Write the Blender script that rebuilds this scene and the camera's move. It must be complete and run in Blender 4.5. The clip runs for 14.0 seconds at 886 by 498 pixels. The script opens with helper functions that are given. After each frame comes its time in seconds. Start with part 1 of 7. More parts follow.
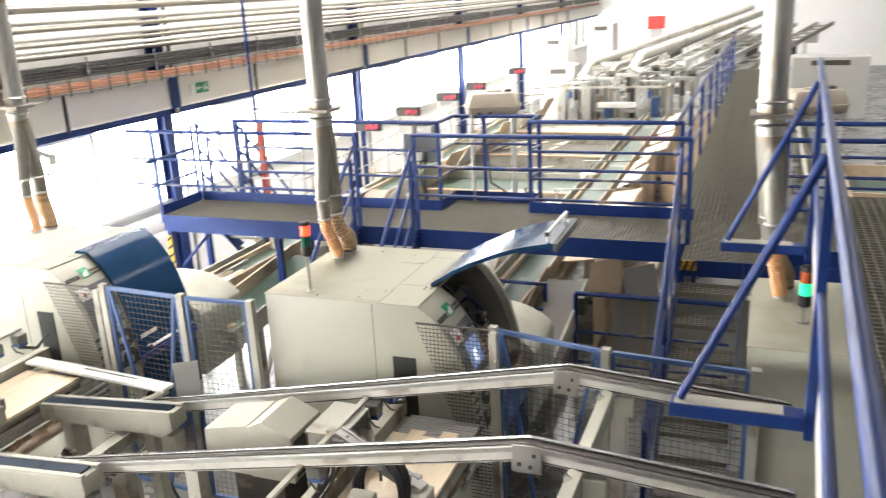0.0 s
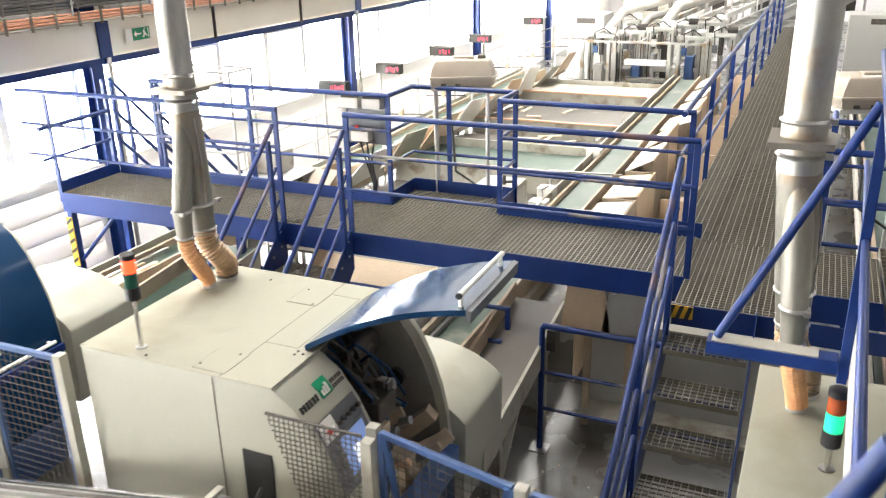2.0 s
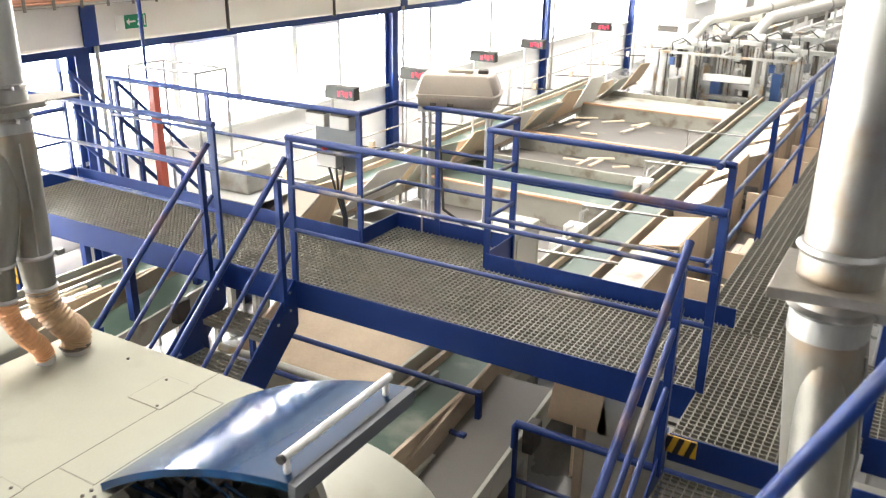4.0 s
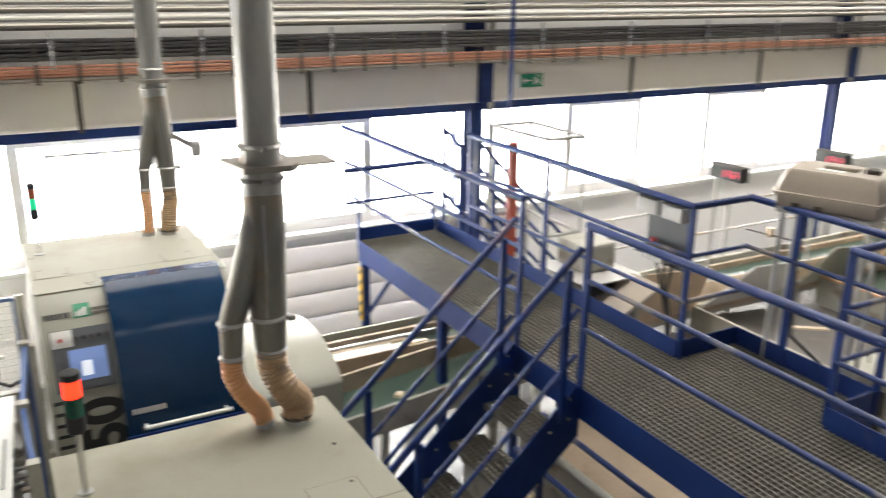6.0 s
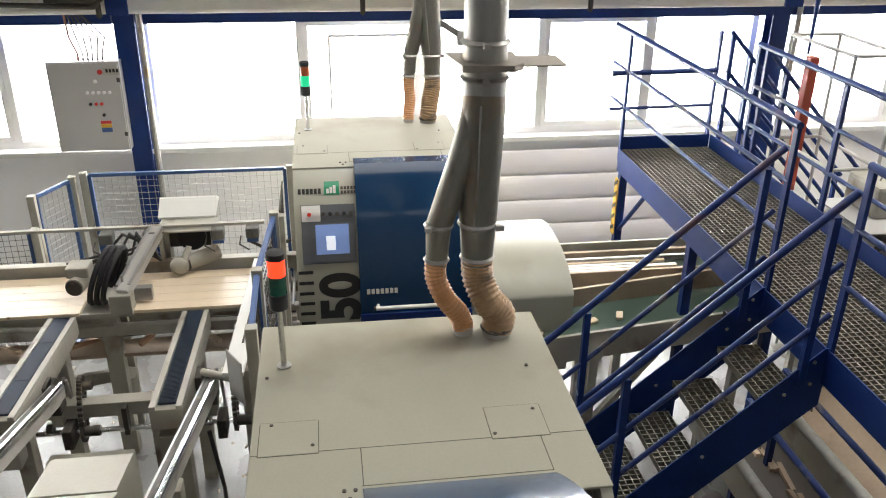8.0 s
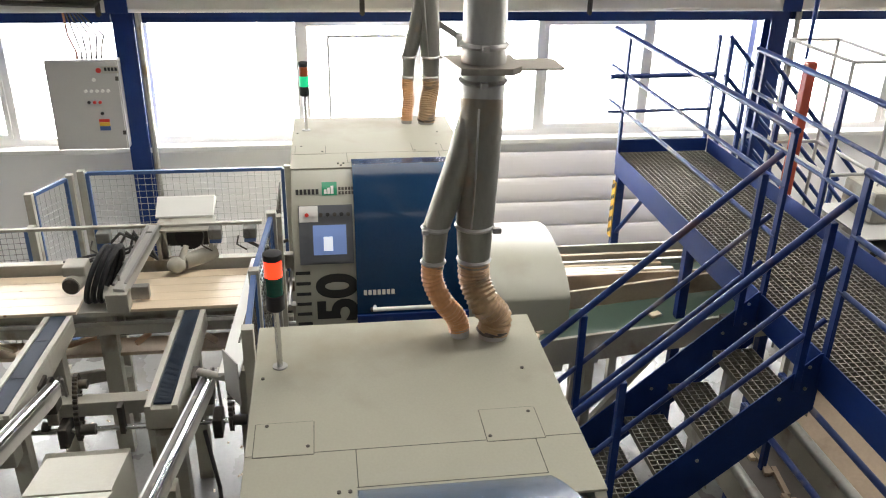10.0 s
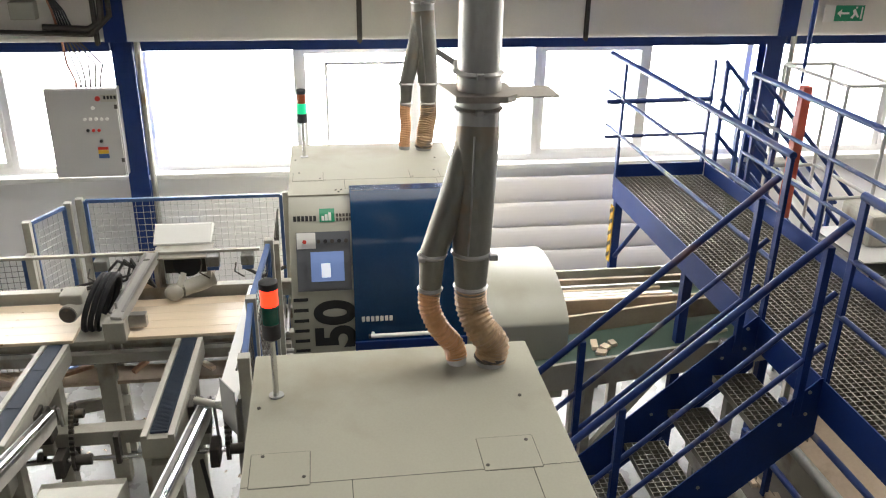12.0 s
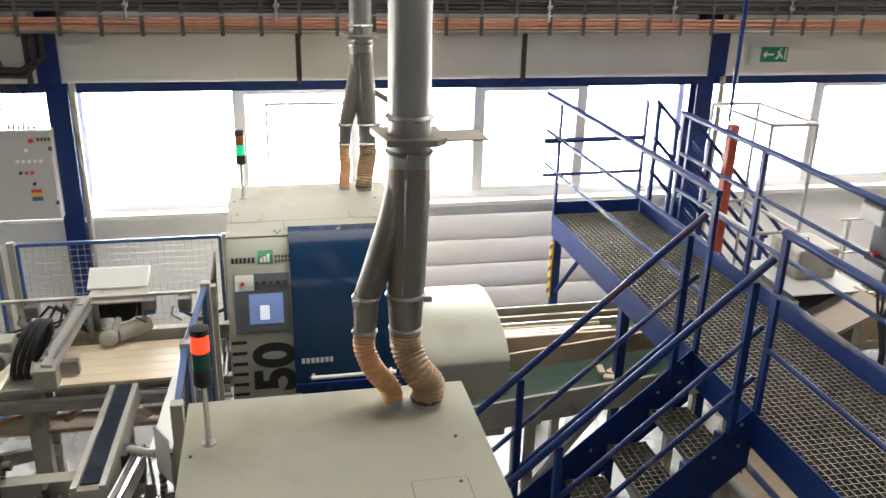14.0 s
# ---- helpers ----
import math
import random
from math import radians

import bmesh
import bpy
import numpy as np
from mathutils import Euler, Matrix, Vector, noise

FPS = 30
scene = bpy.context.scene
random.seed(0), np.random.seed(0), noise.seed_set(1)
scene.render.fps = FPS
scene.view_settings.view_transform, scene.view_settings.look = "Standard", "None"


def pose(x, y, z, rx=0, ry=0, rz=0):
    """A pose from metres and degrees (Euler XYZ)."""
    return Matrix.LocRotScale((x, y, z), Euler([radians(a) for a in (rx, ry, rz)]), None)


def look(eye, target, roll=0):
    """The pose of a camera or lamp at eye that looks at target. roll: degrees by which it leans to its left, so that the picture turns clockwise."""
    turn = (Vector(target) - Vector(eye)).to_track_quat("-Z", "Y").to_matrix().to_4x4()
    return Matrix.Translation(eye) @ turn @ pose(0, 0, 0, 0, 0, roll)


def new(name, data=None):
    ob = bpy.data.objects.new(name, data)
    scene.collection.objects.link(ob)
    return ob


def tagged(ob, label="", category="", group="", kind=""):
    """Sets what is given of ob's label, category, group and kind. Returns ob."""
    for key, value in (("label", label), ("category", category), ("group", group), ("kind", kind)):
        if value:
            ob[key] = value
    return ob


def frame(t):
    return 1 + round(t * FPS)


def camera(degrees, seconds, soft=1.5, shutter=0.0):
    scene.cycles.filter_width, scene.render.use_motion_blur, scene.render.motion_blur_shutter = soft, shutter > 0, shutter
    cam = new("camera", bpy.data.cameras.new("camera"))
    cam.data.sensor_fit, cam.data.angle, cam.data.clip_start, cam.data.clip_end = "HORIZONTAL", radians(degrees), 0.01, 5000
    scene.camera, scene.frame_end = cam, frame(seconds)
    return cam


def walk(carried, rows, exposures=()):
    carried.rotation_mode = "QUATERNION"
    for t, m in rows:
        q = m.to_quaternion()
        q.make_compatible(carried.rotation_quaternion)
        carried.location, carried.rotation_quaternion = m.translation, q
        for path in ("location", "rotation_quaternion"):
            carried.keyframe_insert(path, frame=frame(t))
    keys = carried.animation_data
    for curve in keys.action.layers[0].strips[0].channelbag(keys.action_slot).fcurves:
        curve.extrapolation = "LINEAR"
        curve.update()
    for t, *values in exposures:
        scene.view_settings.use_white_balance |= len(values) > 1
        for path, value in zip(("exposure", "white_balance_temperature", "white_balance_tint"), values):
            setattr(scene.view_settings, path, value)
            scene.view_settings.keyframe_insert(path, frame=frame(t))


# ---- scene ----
cam = camera(55.6, 14.0, soft=1.1, shutter=0.5)
PATH = [
    (0, (-0.195, 0.11, 4.381), (-0.893, 1.89, 3.797), -2.9),
    (0.5, (-0.167, 0.661, 4.378), (-1.006, 2.365, 3.752), -2.4),
    (1, (-0.141, 1.247, 4.39), (-0.952, 2.953, 3.734), -2.3),
    (1.5, (-0.115, 1.811, 4.384), (-0.927, 3.507, 3.702), -0.6),
    (2, (-0.13, 2.338, 4.378), (-0.893, 4.043, 3.664), -1.2),
    (2.5, (-0.039, 2.832, 4.37), (-0.874, 4.489, 3.625), -0.4),
    (2.7, (-0.021, 3.042, 4.364), (-0.867, 4.691, 3.611), 0.3),
    (4.8, (-0.042, 4.689, 4.259), (-1.188, 6.189, 3.596), 0.8),
    (5, (0.003, 4.817, 4.271), (-1.259, 6.224, 3.618), -0.4),
    (5.5, (0.04, 5.097, 4.289), (-1.432, 6.289, 3.648), 0.8),
    (6, (0.006, 5.38, 4.302), (-1.66, 6.301, 3.688), 0.6),
    (6.5, (0.019, 5.6, 4.281), (-1.805, 6.12, 3.646), -0.4),
    (7, (-0.056, 5.72, 4.286), (-1.922, 5.965, 3.609), -1.1),
    (7.5, (-0.173, 5.795, 4.271), (-2.003, 6.049, 3.505), -1.2),
    (8, (-0.175, 5.794, 4.278), (-1.968, 6.055, 3.43), 0.7),
    (10.5, (-0.17, 5.799, 4.287), (-1.962, 6.066, 3.442), 1.3),
    (11, (-0.166, 5.802, 4.287), (-1.96, 6.068, 3.443), 1.2),
    (11.5, (-0.167, 5.804, 4.29), (-1.975, 6.073, 3.478), 1.0),
    (12, (-0.182, 5.814, 4.299), (-1.998, 6.083, 3.504), 0.9),
    (12.5, (-0.203, 5.83, 4.311), (-2.029, 6.103, 3.542), 0.9),
    (13, (-0.209, 5.838, 4.319), (-2.033, 6.13, 3.552), 1.2),
    (13.5, (-0.201, 5.849, 4.324), (-2.021, 6.175, 3.562), 1.5),
    (14, (-0.158, 5.884, 4.335), (-1.985, 6.275, 3.621), 1.4),
]
EXPOSURES = [(0, .72), (0.5, .46), (1, .64), (1.5, .68), (2.0, .92), (2.5, .92), (5, .58), (5.5, .36), (6, -.08), (6.5, -.2), (8, -.2), (11, -.2), (14, -.22)]
walk(cam, [(t, look(eye, target, roll)) for t, eye, target, roll in PATH], EXPOSURES)

# ---- light ----
world = bpy.data.worlds.new("overcast_sky")
scene.world = world
world.use_nodes = True
wn = world.node_tree.nodes
sky = wn.new("ShaderNodeTexSky")
sky.sky_type, sky.sun_disc = "NISHITA", False
sky.sun_elevation, sky.sun_rotation = radians(42), radians(250)
wn["Background"].inputs[1].default_value = 0.12
world.node_tree.links.new(sky.outputs[0], wn["Background"].inputs[0])
sun = new("sun", bpy.data.lights.new("sun", "SUN"))
sun.data.energy, sun.data.angle, sun.data.color = 1.0, radians(20), (1.0, 0.96, 0.9)
sun.matrix_world = look((-30, 0, 30), (0, 8, 0))


def daylight_lamp(name, eye, target, sx, sy, watts, colour=(1, 1, 1)):
    """Area lamp for daylight: a window stretch or an assumed roof row."""
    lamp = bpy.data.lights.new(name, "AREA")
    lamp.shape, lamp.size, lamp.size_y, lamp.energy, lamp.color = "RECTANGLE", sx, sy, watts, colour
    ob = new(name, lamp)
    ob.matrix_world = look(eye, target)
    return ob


WIN_W = 1050.0
# one lamp in each stretch of the long strip window
for wy in (-2.0, 14.0, 30.0):
    daylight_lamp("window_daylight", (-9.26, wy, 2.2), (0, wy, 1.15), 15.9, 1.3, WIN_W, (1.0, 0.985, 0.96))
# assumed roof rows, out of view; their places are set to brighten the wall
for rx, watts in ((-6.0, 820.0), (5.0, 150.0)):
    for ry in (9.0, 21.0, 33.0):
        daylight_lamp("roof_daylight", (rx, ry, 8.95), (rx, ry + 0.01, 0), 1.6, 11.0, watts, (1.0, 0.97, 0.91))


# ---- materials ----
def mat(name, colour, rough=0.5, metal=0.0, spots=0.12, scale=6.0, bump=0.02, grain=60.0, stain=None, stain_at=0.62, coat=0.0, stretch=None, rand=0.0, spec=0.5):
    """A painted, metal or wooden surface: base colour with broad mottling, fine grain, stains and relief."""
    m = bpy.data.materials.new(name)
    m.use_nodes = True
    t, n = m.node_tree, m.node_tree.nodes
    b = n["Principled BSDF"]
    b.inputs["Metallic"].default_value = metal
    b.inputs["Coat Weight"].default_value = coat
    b.inputs["Specular IOR Level"].default_value = spec
    tc = n.new("ShaderNodeTexCoord")
    mp = n.new("ShaderNodeMapping")
    t.links.new(tc.outputs["Object"], mp.inputs[0])
    if stretch:
        mp.inputs["Scale"].default_value = stretch
    big, fine = n.new("ShaderNodeTexNoise"), n.new("ShaderNodeTexNoise")
    big.inputs["Scale"].default_value, fine.inputs["Scale"].default_value = scale, grain
    big.inputs["Detail"].default_value = 5
    for q in (big, fine):
        t.links.new(mp.outputs[0], q.inputs["Vector"])
    mix = n.new("ShaderNodeMix")
    mix.data_type = "RGBA"
    dark = [c * (1 - 2.2 * spots) for c in colour]
    lite = [min(1, c * (1 + 0.9 * spots)) for c in colour]
    mix.inputs["A"].default_value, mix.inputs["B"].default_value = (*dark, 1), (*lite, 1)
    avg = n.new("ShaderNodeMath")
    avg.operation = "MULTIPLY_ADD"
    t.links.new(fine.outputs[0], avg.inputs[0])
    avg.inputs[1].default_value = 0.35
    scl = n.new("ShaderNodeMath")
    scl.operation = "MULTIPLY"
    scl.inputs[1].default_value = 0.65
    t.links.new(big.outputs[0], scl.inputs[0])
    t.links.new(scl.outputs[0], avg.inputs[2])
    fac = avg.outputs[0]
    if rand:
        info = n.new("ShaderNodeObjectInfo")
        ra = n.new("ShaderNodeMath")
        ra.operation = "MULTIPLY_ADD"
        t.links.new(info.outputs["Random"], ra.inputs[0])
        ra.inputs[1].default_value = rand
        t.links.new(fac, ra.inputs[2])
        fac = ra.outputs[0]
    t.links.new(fac, mix.inputs["Factor"])
    col = mix.outputs["Result"]
    if stain:
        st = n.new("ShaderNodeTexNoise")
        st.inputs["Scale"].default_value, st.inputs["Detail"].default_value = scale * 0.6, 7
        t.links.new(tc.outputs["Object"], st.inputs["Vector"])
        ramp = n.new("ShaderNodeMapRange")
        ramp.inputs["From Min"].default_value, ramp.inputs["From Max"].default_value = stain_at, stain_at + 0.13
        t.links.new(st.outputs[0], ramp.inputs[0])
        sm = n.new("ShaderNodeMix")
        sm.data_type = "RGBA"
        t.links.new(ramp.outputs[0], sm.inputs["Factor"])
        t.links.new(col, sm.inputs["A"])
        sm.inputs["B"].default_value = (*stain, 1)
        col = sm.outputs["Result"]
    t.links.new(col, b.inputs["Base Color"])
    rr = n.new("ShaderNodeMapRange")
    rr.inputs["To Min"].default_value, rr.inputs["To Max"].default_value = max(0.03, rough - 0.1), min(1, rough + 0.12)
    t.links.new(big.outputs[0], rr.inputs[0])
    t.links.new(rr.outputs[0], b.inputs["Roughness"])
    if bump:
        bp = n.new("ShaderNodeBump")
        bp.inputs["Strength"].default_value, bp.inputs["Distance"].default_value = bump * 5, 0.002
        t.links.new(avg.outputs[0], bp.inputs["Height"])
        t.links.new(bp.outputs[0], b.inputs["Normal"])
    return m


def glow(name, colour, power):
    m = bpy.data.materials.new(name)
    m.use_nodes = True
    b = m.node_tree.nodes["Principled BSDF"]
    b.inputs["Base Color"].default_value = (*colour, 1)
    b.inputs["Emission Color"].default_value = (*colour, 1)
    b.inputs["Emission Strength"].default_value = power
    return m


HANDRAIL = mat("worn_handrail_paint", (0.007, 0.027, 0.14), 0.38, spec=0.35, spots=0.25, scale=3, stain=(0.13, 0.075, 0.055), stain_at=0.60)
BLUE = mat("blue_paint", (0.006, 0.028, 0.15), 0.42, spec=0.3, spots=0.22, scale=4, stain=(0.07, 0.075, 0.11), stain_at=0.66)
BLUE_WORN = mat("worn_blue_paint", (0.012, 0.032, 0.14), 0.42, spec=0.35, spots=0.25, scale=5, stain=(0.17, 0.15, 0.14), stain_at=0.56)
BLUE_HOOD = mat("blue_hood", (0.008, 0.036, 0.092), 0.12, spots=0.15, scale=3, bump=0.0, spec=0.3)
STEEL_BLUE = mat("fence_blue", (0.045, 0.10, 0.26), 0.45, spots=0.2, scale=6)
CREAM = mat("cream_paint", (0.375, 0.366, 0.298), 0.42, spots=0.06, scale=2.0, grain=120, stain=(0.31, 0.29, 0.225), stain_at=0.60)
ROOF_PAINT = mat("dust_filmed_cream_paint", (0.365, 0.352, 0.282), 0.62, spots=0.1, scale=1.6, grain=90, stain=(0.26, 0.235, 0.175), stain_at=0.56, spec=0.22)
IRON_GREY = mat("grimy_grey_casting", (0.15, 0.15, 0.135), 0.5, spots=0.2, scale=18, stain=(0.08, 0.07, 0.055), stain_at=0.55)
CREAM_OLD = mat("dusty_cream_paint", (0.40, 0.38, 0.32), 0.55, spots=0.14, scale=5, stain=(0.19, 0.155, 0.115), stain_at=0.55)
WHITE = mat("white_paint", (0.72, 0.71, 0.67), 0.45, spots=0.04, scale=3)
RAILPAINT = mat("scuffed_white_paint", (0.52, 0.50, 0.45), 0.5, spots=0.15, scale=8, stain=(0.25, 0.21, 0.17), stain_at=0.57)
PALE_BOARD = mat("pale_pink_board", (0.88, 0.84, 0.82), 0.6, spots=0.03, scale=2, stretch=(1, 0.3, 3))
WALL = mat("wall_plaster", (0.88, 0.865, 0.845), 0.8, spots=0.03, scale=2)
DUCTW = mat("white_duct_sheet", (0.72, 0.69, 0.63), 0.6, spots=0.07, scale=1.5, stain=(0.46, 0.38, 0.29), stain_at=0.64)
GALV = mat("galvanised_sheet", (0.43, 0.425, 0.395), 0.46, 1.0, spots=0.18, scale=6, stain=(0.30, 0.22, 0.14), stain_at=0.53, stretch=(1, 1, 0.3))
DUSTY_SHEET = mat("dusty_galvanised_sheet", (0.26, 0.25, 0.215), 0.5, 0.75, spots=0.2, scale=5, stain=(0.27, 0.19, 0.115), stain_at=0.55, stretch=(1, 1, 0.35))
GRATE = mat("galvanised_grating", (0.25, 0.23, 0.185), 0.5, 0.45, spots=0.25, scale=9)
STEEL = mat("worn_steel", (0.42, 0.41, 0.39), 0.36, 0.9, spots=0.18, scale=12, stain=(0.2, 0.15, 0.1), stain_at=0.62)
CHROME = mat("polished_steel", (0.72, 0.72, 0.72), 0.16, 1.0, spots=0.06, scale=12)
DARK = mat("black_rubber", (0.018, 0.018, 0.02), 0.6, spots=0.25, scale=15)
IRON = mat("dark_dusty_iron", (0.085, 0.075, 0.065), 0.6, 0.4, spots=0.25, scale=14, stain=(0.17, 0.14, 0.1), stain_at=0.6)
CONCRETE = mat("concrete_floor", (0.18, 0.176, 0.168), 0.27, spots=0.28, scale=1.6, grain=40, stain=(0.085, 0.074, 0.062), stain_at=0.53, bump=0.06, spec=0.6)
PINE = mat("pine_boards", (0.75, 0.615, 0.45), 0.34, spots=0.16, scale=3, grain=30, stretch=(6, 0.5, 6), rand=0.3, stain=(0.5, 0.33, 0.19), stain_at=0.69)
# knots in the pine: sparse brown spots
kt, kn = PINE.node_tree, PINE.node_tree.nodes
kv, kr, km = kn.new("ShaderNodeTexVoronoi"), kn.new("ShaderNodeMapRange"), kn.new("ShaderNodeMix")
kc = kn.new("ShaderNodeTexCoord")
kv.inputs["Scale"].default_value = 5.5
kt.links.new(kc.outputs["Object"], kv.inputs["Vector"])
kr.inputs["From Min"].default_value, kr.inputs["From Max"].default_value = 0.10, 0.06
kt.links.new(kv.outputs["Distance"], kr.inputs[0])
km.data_type = "RGBA"
km.inputs["B"].default_value = (0.36, 0.19, 0.09, 1)
kt.links.new(kr.outputs[0], km.inputs["Factor"])
kt.links.new(kn["Principled BSDF"].inputs["Base Color"].links[0].from_socket, km.inputs["A"])
kt.links.new(km.outputs["Result"], kn["Principled BSDF"].inputs["Base Color"])
PLY = mat("raw_plywood", (0.62, 0.47, 0.32), 0.65, spots=0.16, scale=2, grain=40, stretch=(1, 4, 1), rand=0.3, stain=(0.42, 0.3, 0.19), stain_at=0.6)
OLDWOOD = mat("dirty_timber", (0.40, 0.31, 0.22), 0.7, spots=0.2, scale=3, grain=40, stain=(0.2, 0.15, 0.1), stain_at=0.58, rand=0.3)
GREEN = mat("green_belt", (0.062, 0.10, 0.075), 0.45, spots=0.15, scale=3, stain=(0.2, 0.21, 0.17), stain_at=0.58)
STRIP = mat("orange_brown_strip", (0.58, 0.36, 0.22), 0.6, spots=0.2, scale=4, rand=0.35)
COVER = mat("scuffed_cream_paint", (0.385, 0.37, 0.305), 0.55, spots=0.1, scale=4, stain=(0.3, 0.26, 0.2), stain_at=0.6)
# grey for the unseen walls and ceiling, so that they bounce less light
SHADE_WALL = mat("bounce_cutting_grey", (0.42, 0.41, 0.40), 0.85, spots=0.05, scale=2)
LINING = mat("blotched_grey_lining", (0.27, 0.255, 0.22), 0.6, spots=0.2, scale=5, stain=(0.14, 0.12, 0.095), stain_at=0.58)
GREYBELT = mat("grey_belt", (0.13, 0.115, 0.10), 0.6, spots=0.15, scale=3, stain=(0.24, 0.2, 0.16), stain_at=0.6)
BELT = mat("blue_black_belt", (0.026, 0.038, 0.06), 0.75, spots=0.2, scale=10, spec=0.25)
HOSE = mat("tan_hose", (0.62, 0.31, 0.13), 0.4, spots=0.15, scale=8)
HOSE_OLD = mat("dusty_tan_hose", (0.46, 0.30, 0.16), 0.5, spots=0.3, scale=14, stain=(0.2, 0.15, 0.1), stain_at=0.56)
RED_PIPE = mat("red_pipe", (0.42, 0.06, 0.03), 0.4, spots=0.2)
ORANGE = mat("orange_cable", (0.44, 0.20, 0.12), 0.55, spots=0.25, scale=14)
CABLE = mat("dark_cable", (0.045, 0.042, 0.04), 0.55, spots=0.25, scale=14)
GREY = mat("grey_enamel", (0.42, 0.41, 0.385), 0.45, spots=0.05, scale=3)
TRAY = mat("cable_tray_steel", (0.33, 0.30, 0.26), 0.45, 0.7, spots=0.2, scale=8)
TUB = mat("beige_plastic", (0.39, 0.33, 0.265), 0.5, spots=0.1, scale=5)
SIGN_GREEN = mat("sign_green", (0.0, 0.22, 0.10), 0.4, spots=0.03)
YELLOW = mat("warning_yellow", (0.65, 0.38, 0.03), 0.5, spots=0.15)
RED = mat("red_plastic", (0.55, 0.03, 0.02), 0.4, spots=0.1)
GLOOM = mat("near_black_sheet", (0.045, 0.04, 0.035), 0.6, spots=0.2, scale=5)
INK = mat("black_lettering", (0.012, 0.012, 0.012), 0.5, spots=0.05)
PANELDARK = mat("panel_grey", (0.10, 0.105, 0.115), 0.4, spots=0.08)
LAMP_RED = glow("lit_red_lens", (1.0, 0.035, 0.01), 3.0)
LAMP_GREEN = glow("lit_green_lens", (0.01, 0.62, 0.26), 0.75)
LENS_GREEN = mat("dark_green_lens", (0.01, 0.09, 0.06), 0.2, spots=0.05)
LENS_RED = mat("dull_red_lens", (0.42, 0.09, 0.03), 0.25, spots=0.05)
SCREEN = glow("lit_screen", (0.20, 0.30, 0.60), 0.2)
SCREEN_W = glow("lit_screen_white", (0.8, 0.85, 0.95), 0.55)
LED = glow("red_digits", (0.9, 0.015, 0.07), 0.9)
OUTSIDE = glow("bright_outdoors", (1.0, 1.0, 1.0), 9.0)


# ---- mesh helpers ----
def thing(name, x, y, z, label, category, group="", kind=""):
    ob = new(name)
    ob.location = (x, y, z)
    ob.empty_display_size = 0.1
    return tagged(ob, label, category, group, kind)


def root_place(ob):
    p = Vector((0, 0, 0))
    while ob is not None:
        p += ob.location
        ob = ob.parent
    return p


def part(name, bm, material, parent=None, label="", smooth=False):
    """Links a bmesh, given in world coordinates, as one mesh object under a thing or a part."""
    me = bpy.data.meshes.new(name)
    bmesh.ops.recalc_face_normals(bm, faces=bm.faces)
    if parent is not None:
        bmesh.ops.translate(bm, verts=bm.verts, vec=-root_place(parent))
    if smooth:
        for f in bm.faces:
            f.smooth = True
    bm.to_mesh(me)
    bm.free()
    if smooth:
        me.set_sharp_from_angle(angle=radians(40))
    me.materials.append(material)
    ob = new(name, me)
    if parent is not None:
        ob.parent = parent
    if label:
        ob["label"] = label
    return ob


def solid(name, bm, material, label, category, kind="", group=""):
    """A whole thing of one mesh, its origin at its base."""
    zs = [v.co.z for v in bm.verts]
    xs = [v.co.x for v in bm.verts]
    ys = [v.co.y for v in bm.verts]
    o = Vector(((min(xs) + max(xs)) / 2, (min(ys) + max(ys)) / 2, min(zs)))
    bmesh.ops.translate(bm, verts=bm.verts, vec=-o)
    ob = part(name, bm, material)
    ob.location = o
    return tagged(ob, label, category, group, kind)


def add_box(bm, x0, x1, y0, y1, z0, z1, bevel=0.0, turn=None):
    g = bmesh.ops.create_cube(bm, size=1.0)
    vs = g["verts"]
    m = Matrix.Translation(((x0 + x1) / 2, (y0 + y1) / 2, (z0 + z1) / 2)) @ Matrix.Diagonal((abs(x1 - x0), abs(y1 - y0), abs(z1 - z0), 1))
    if turn is not None:
        m = turn @ m
    bmesh.ops.transform(bm, matrix=m, verts=vs)
    if bevel:
        es = list({e for v in vs for e in v.link_edges})
        bmesh.ops.bevel(bm, geom=es, offset=bevel, segments=2, profile=0.6, affect="EDGES")


def box(x0, x1, y0, y1, z0, z1, bevel=0.0, turn=None):
    bm = bmesh.new()
    add_box(bm, x0, x1, y0, y1, z0, z1, bevel, turn)
    return bm


def frame_of(d):
    d = Vector(d).normalized()
    up = Vector((0, 0, 1)) if abs(d.z) < 0.95 else Vector((0, 1, 0))
    a = d.cross(up).normalized()
    return a, d.cross(a).normalized()


def add_path(bm, pts, r, n=10, radii=None, closed_ends=True):
    """A round bar along points; joints are mitred."""
    pts = [Vector(p) for p in pts]
    rings = []
    a0 = None
    for i, p in enumerate(pts):
        if i == 0:
            d = pts[1] - p
        elif i == len(pts) - 1:
            d = p - pts[i - 1]
        else:
            d = (pts[i + 1] - p).normalized() + (p - pts[i - 1]).normalized()
        d.normalize()
        if a0 is None:
            a, b = frame_of(d)
        else:
            a = (a0 - d * a0.dot(d)).normalized()
            b = d.cross(a).normalized()
        a0 = a
        rad = radii[i] if radii else r
        k = 1.0
        if 0 < i < len(pts) - 1:
            c = (pts[i + 1] - p).normalized().dot(d)
            k = 1 / max(0.5, c)
        ring = []
        for j in range(n):
            w = 2 * math.pi * (j + 0.5) / n
            ring.append(bm.verts.new(p + a * math.cos(w) * rad * k + b * math.sin(w) * rad * k))
        rings.append(ring)
    for r0, r1 in zip(rings, rings[1:]):
        for j in range(n):
            bm.faces.new((r0[j], r0[(j + 1) % n], r1[(j + 1) % n], r1[j]))
    if closed_ends:
        bm.faces.new(rings[0][::-1])
        bm.faces.new(rings[-1])


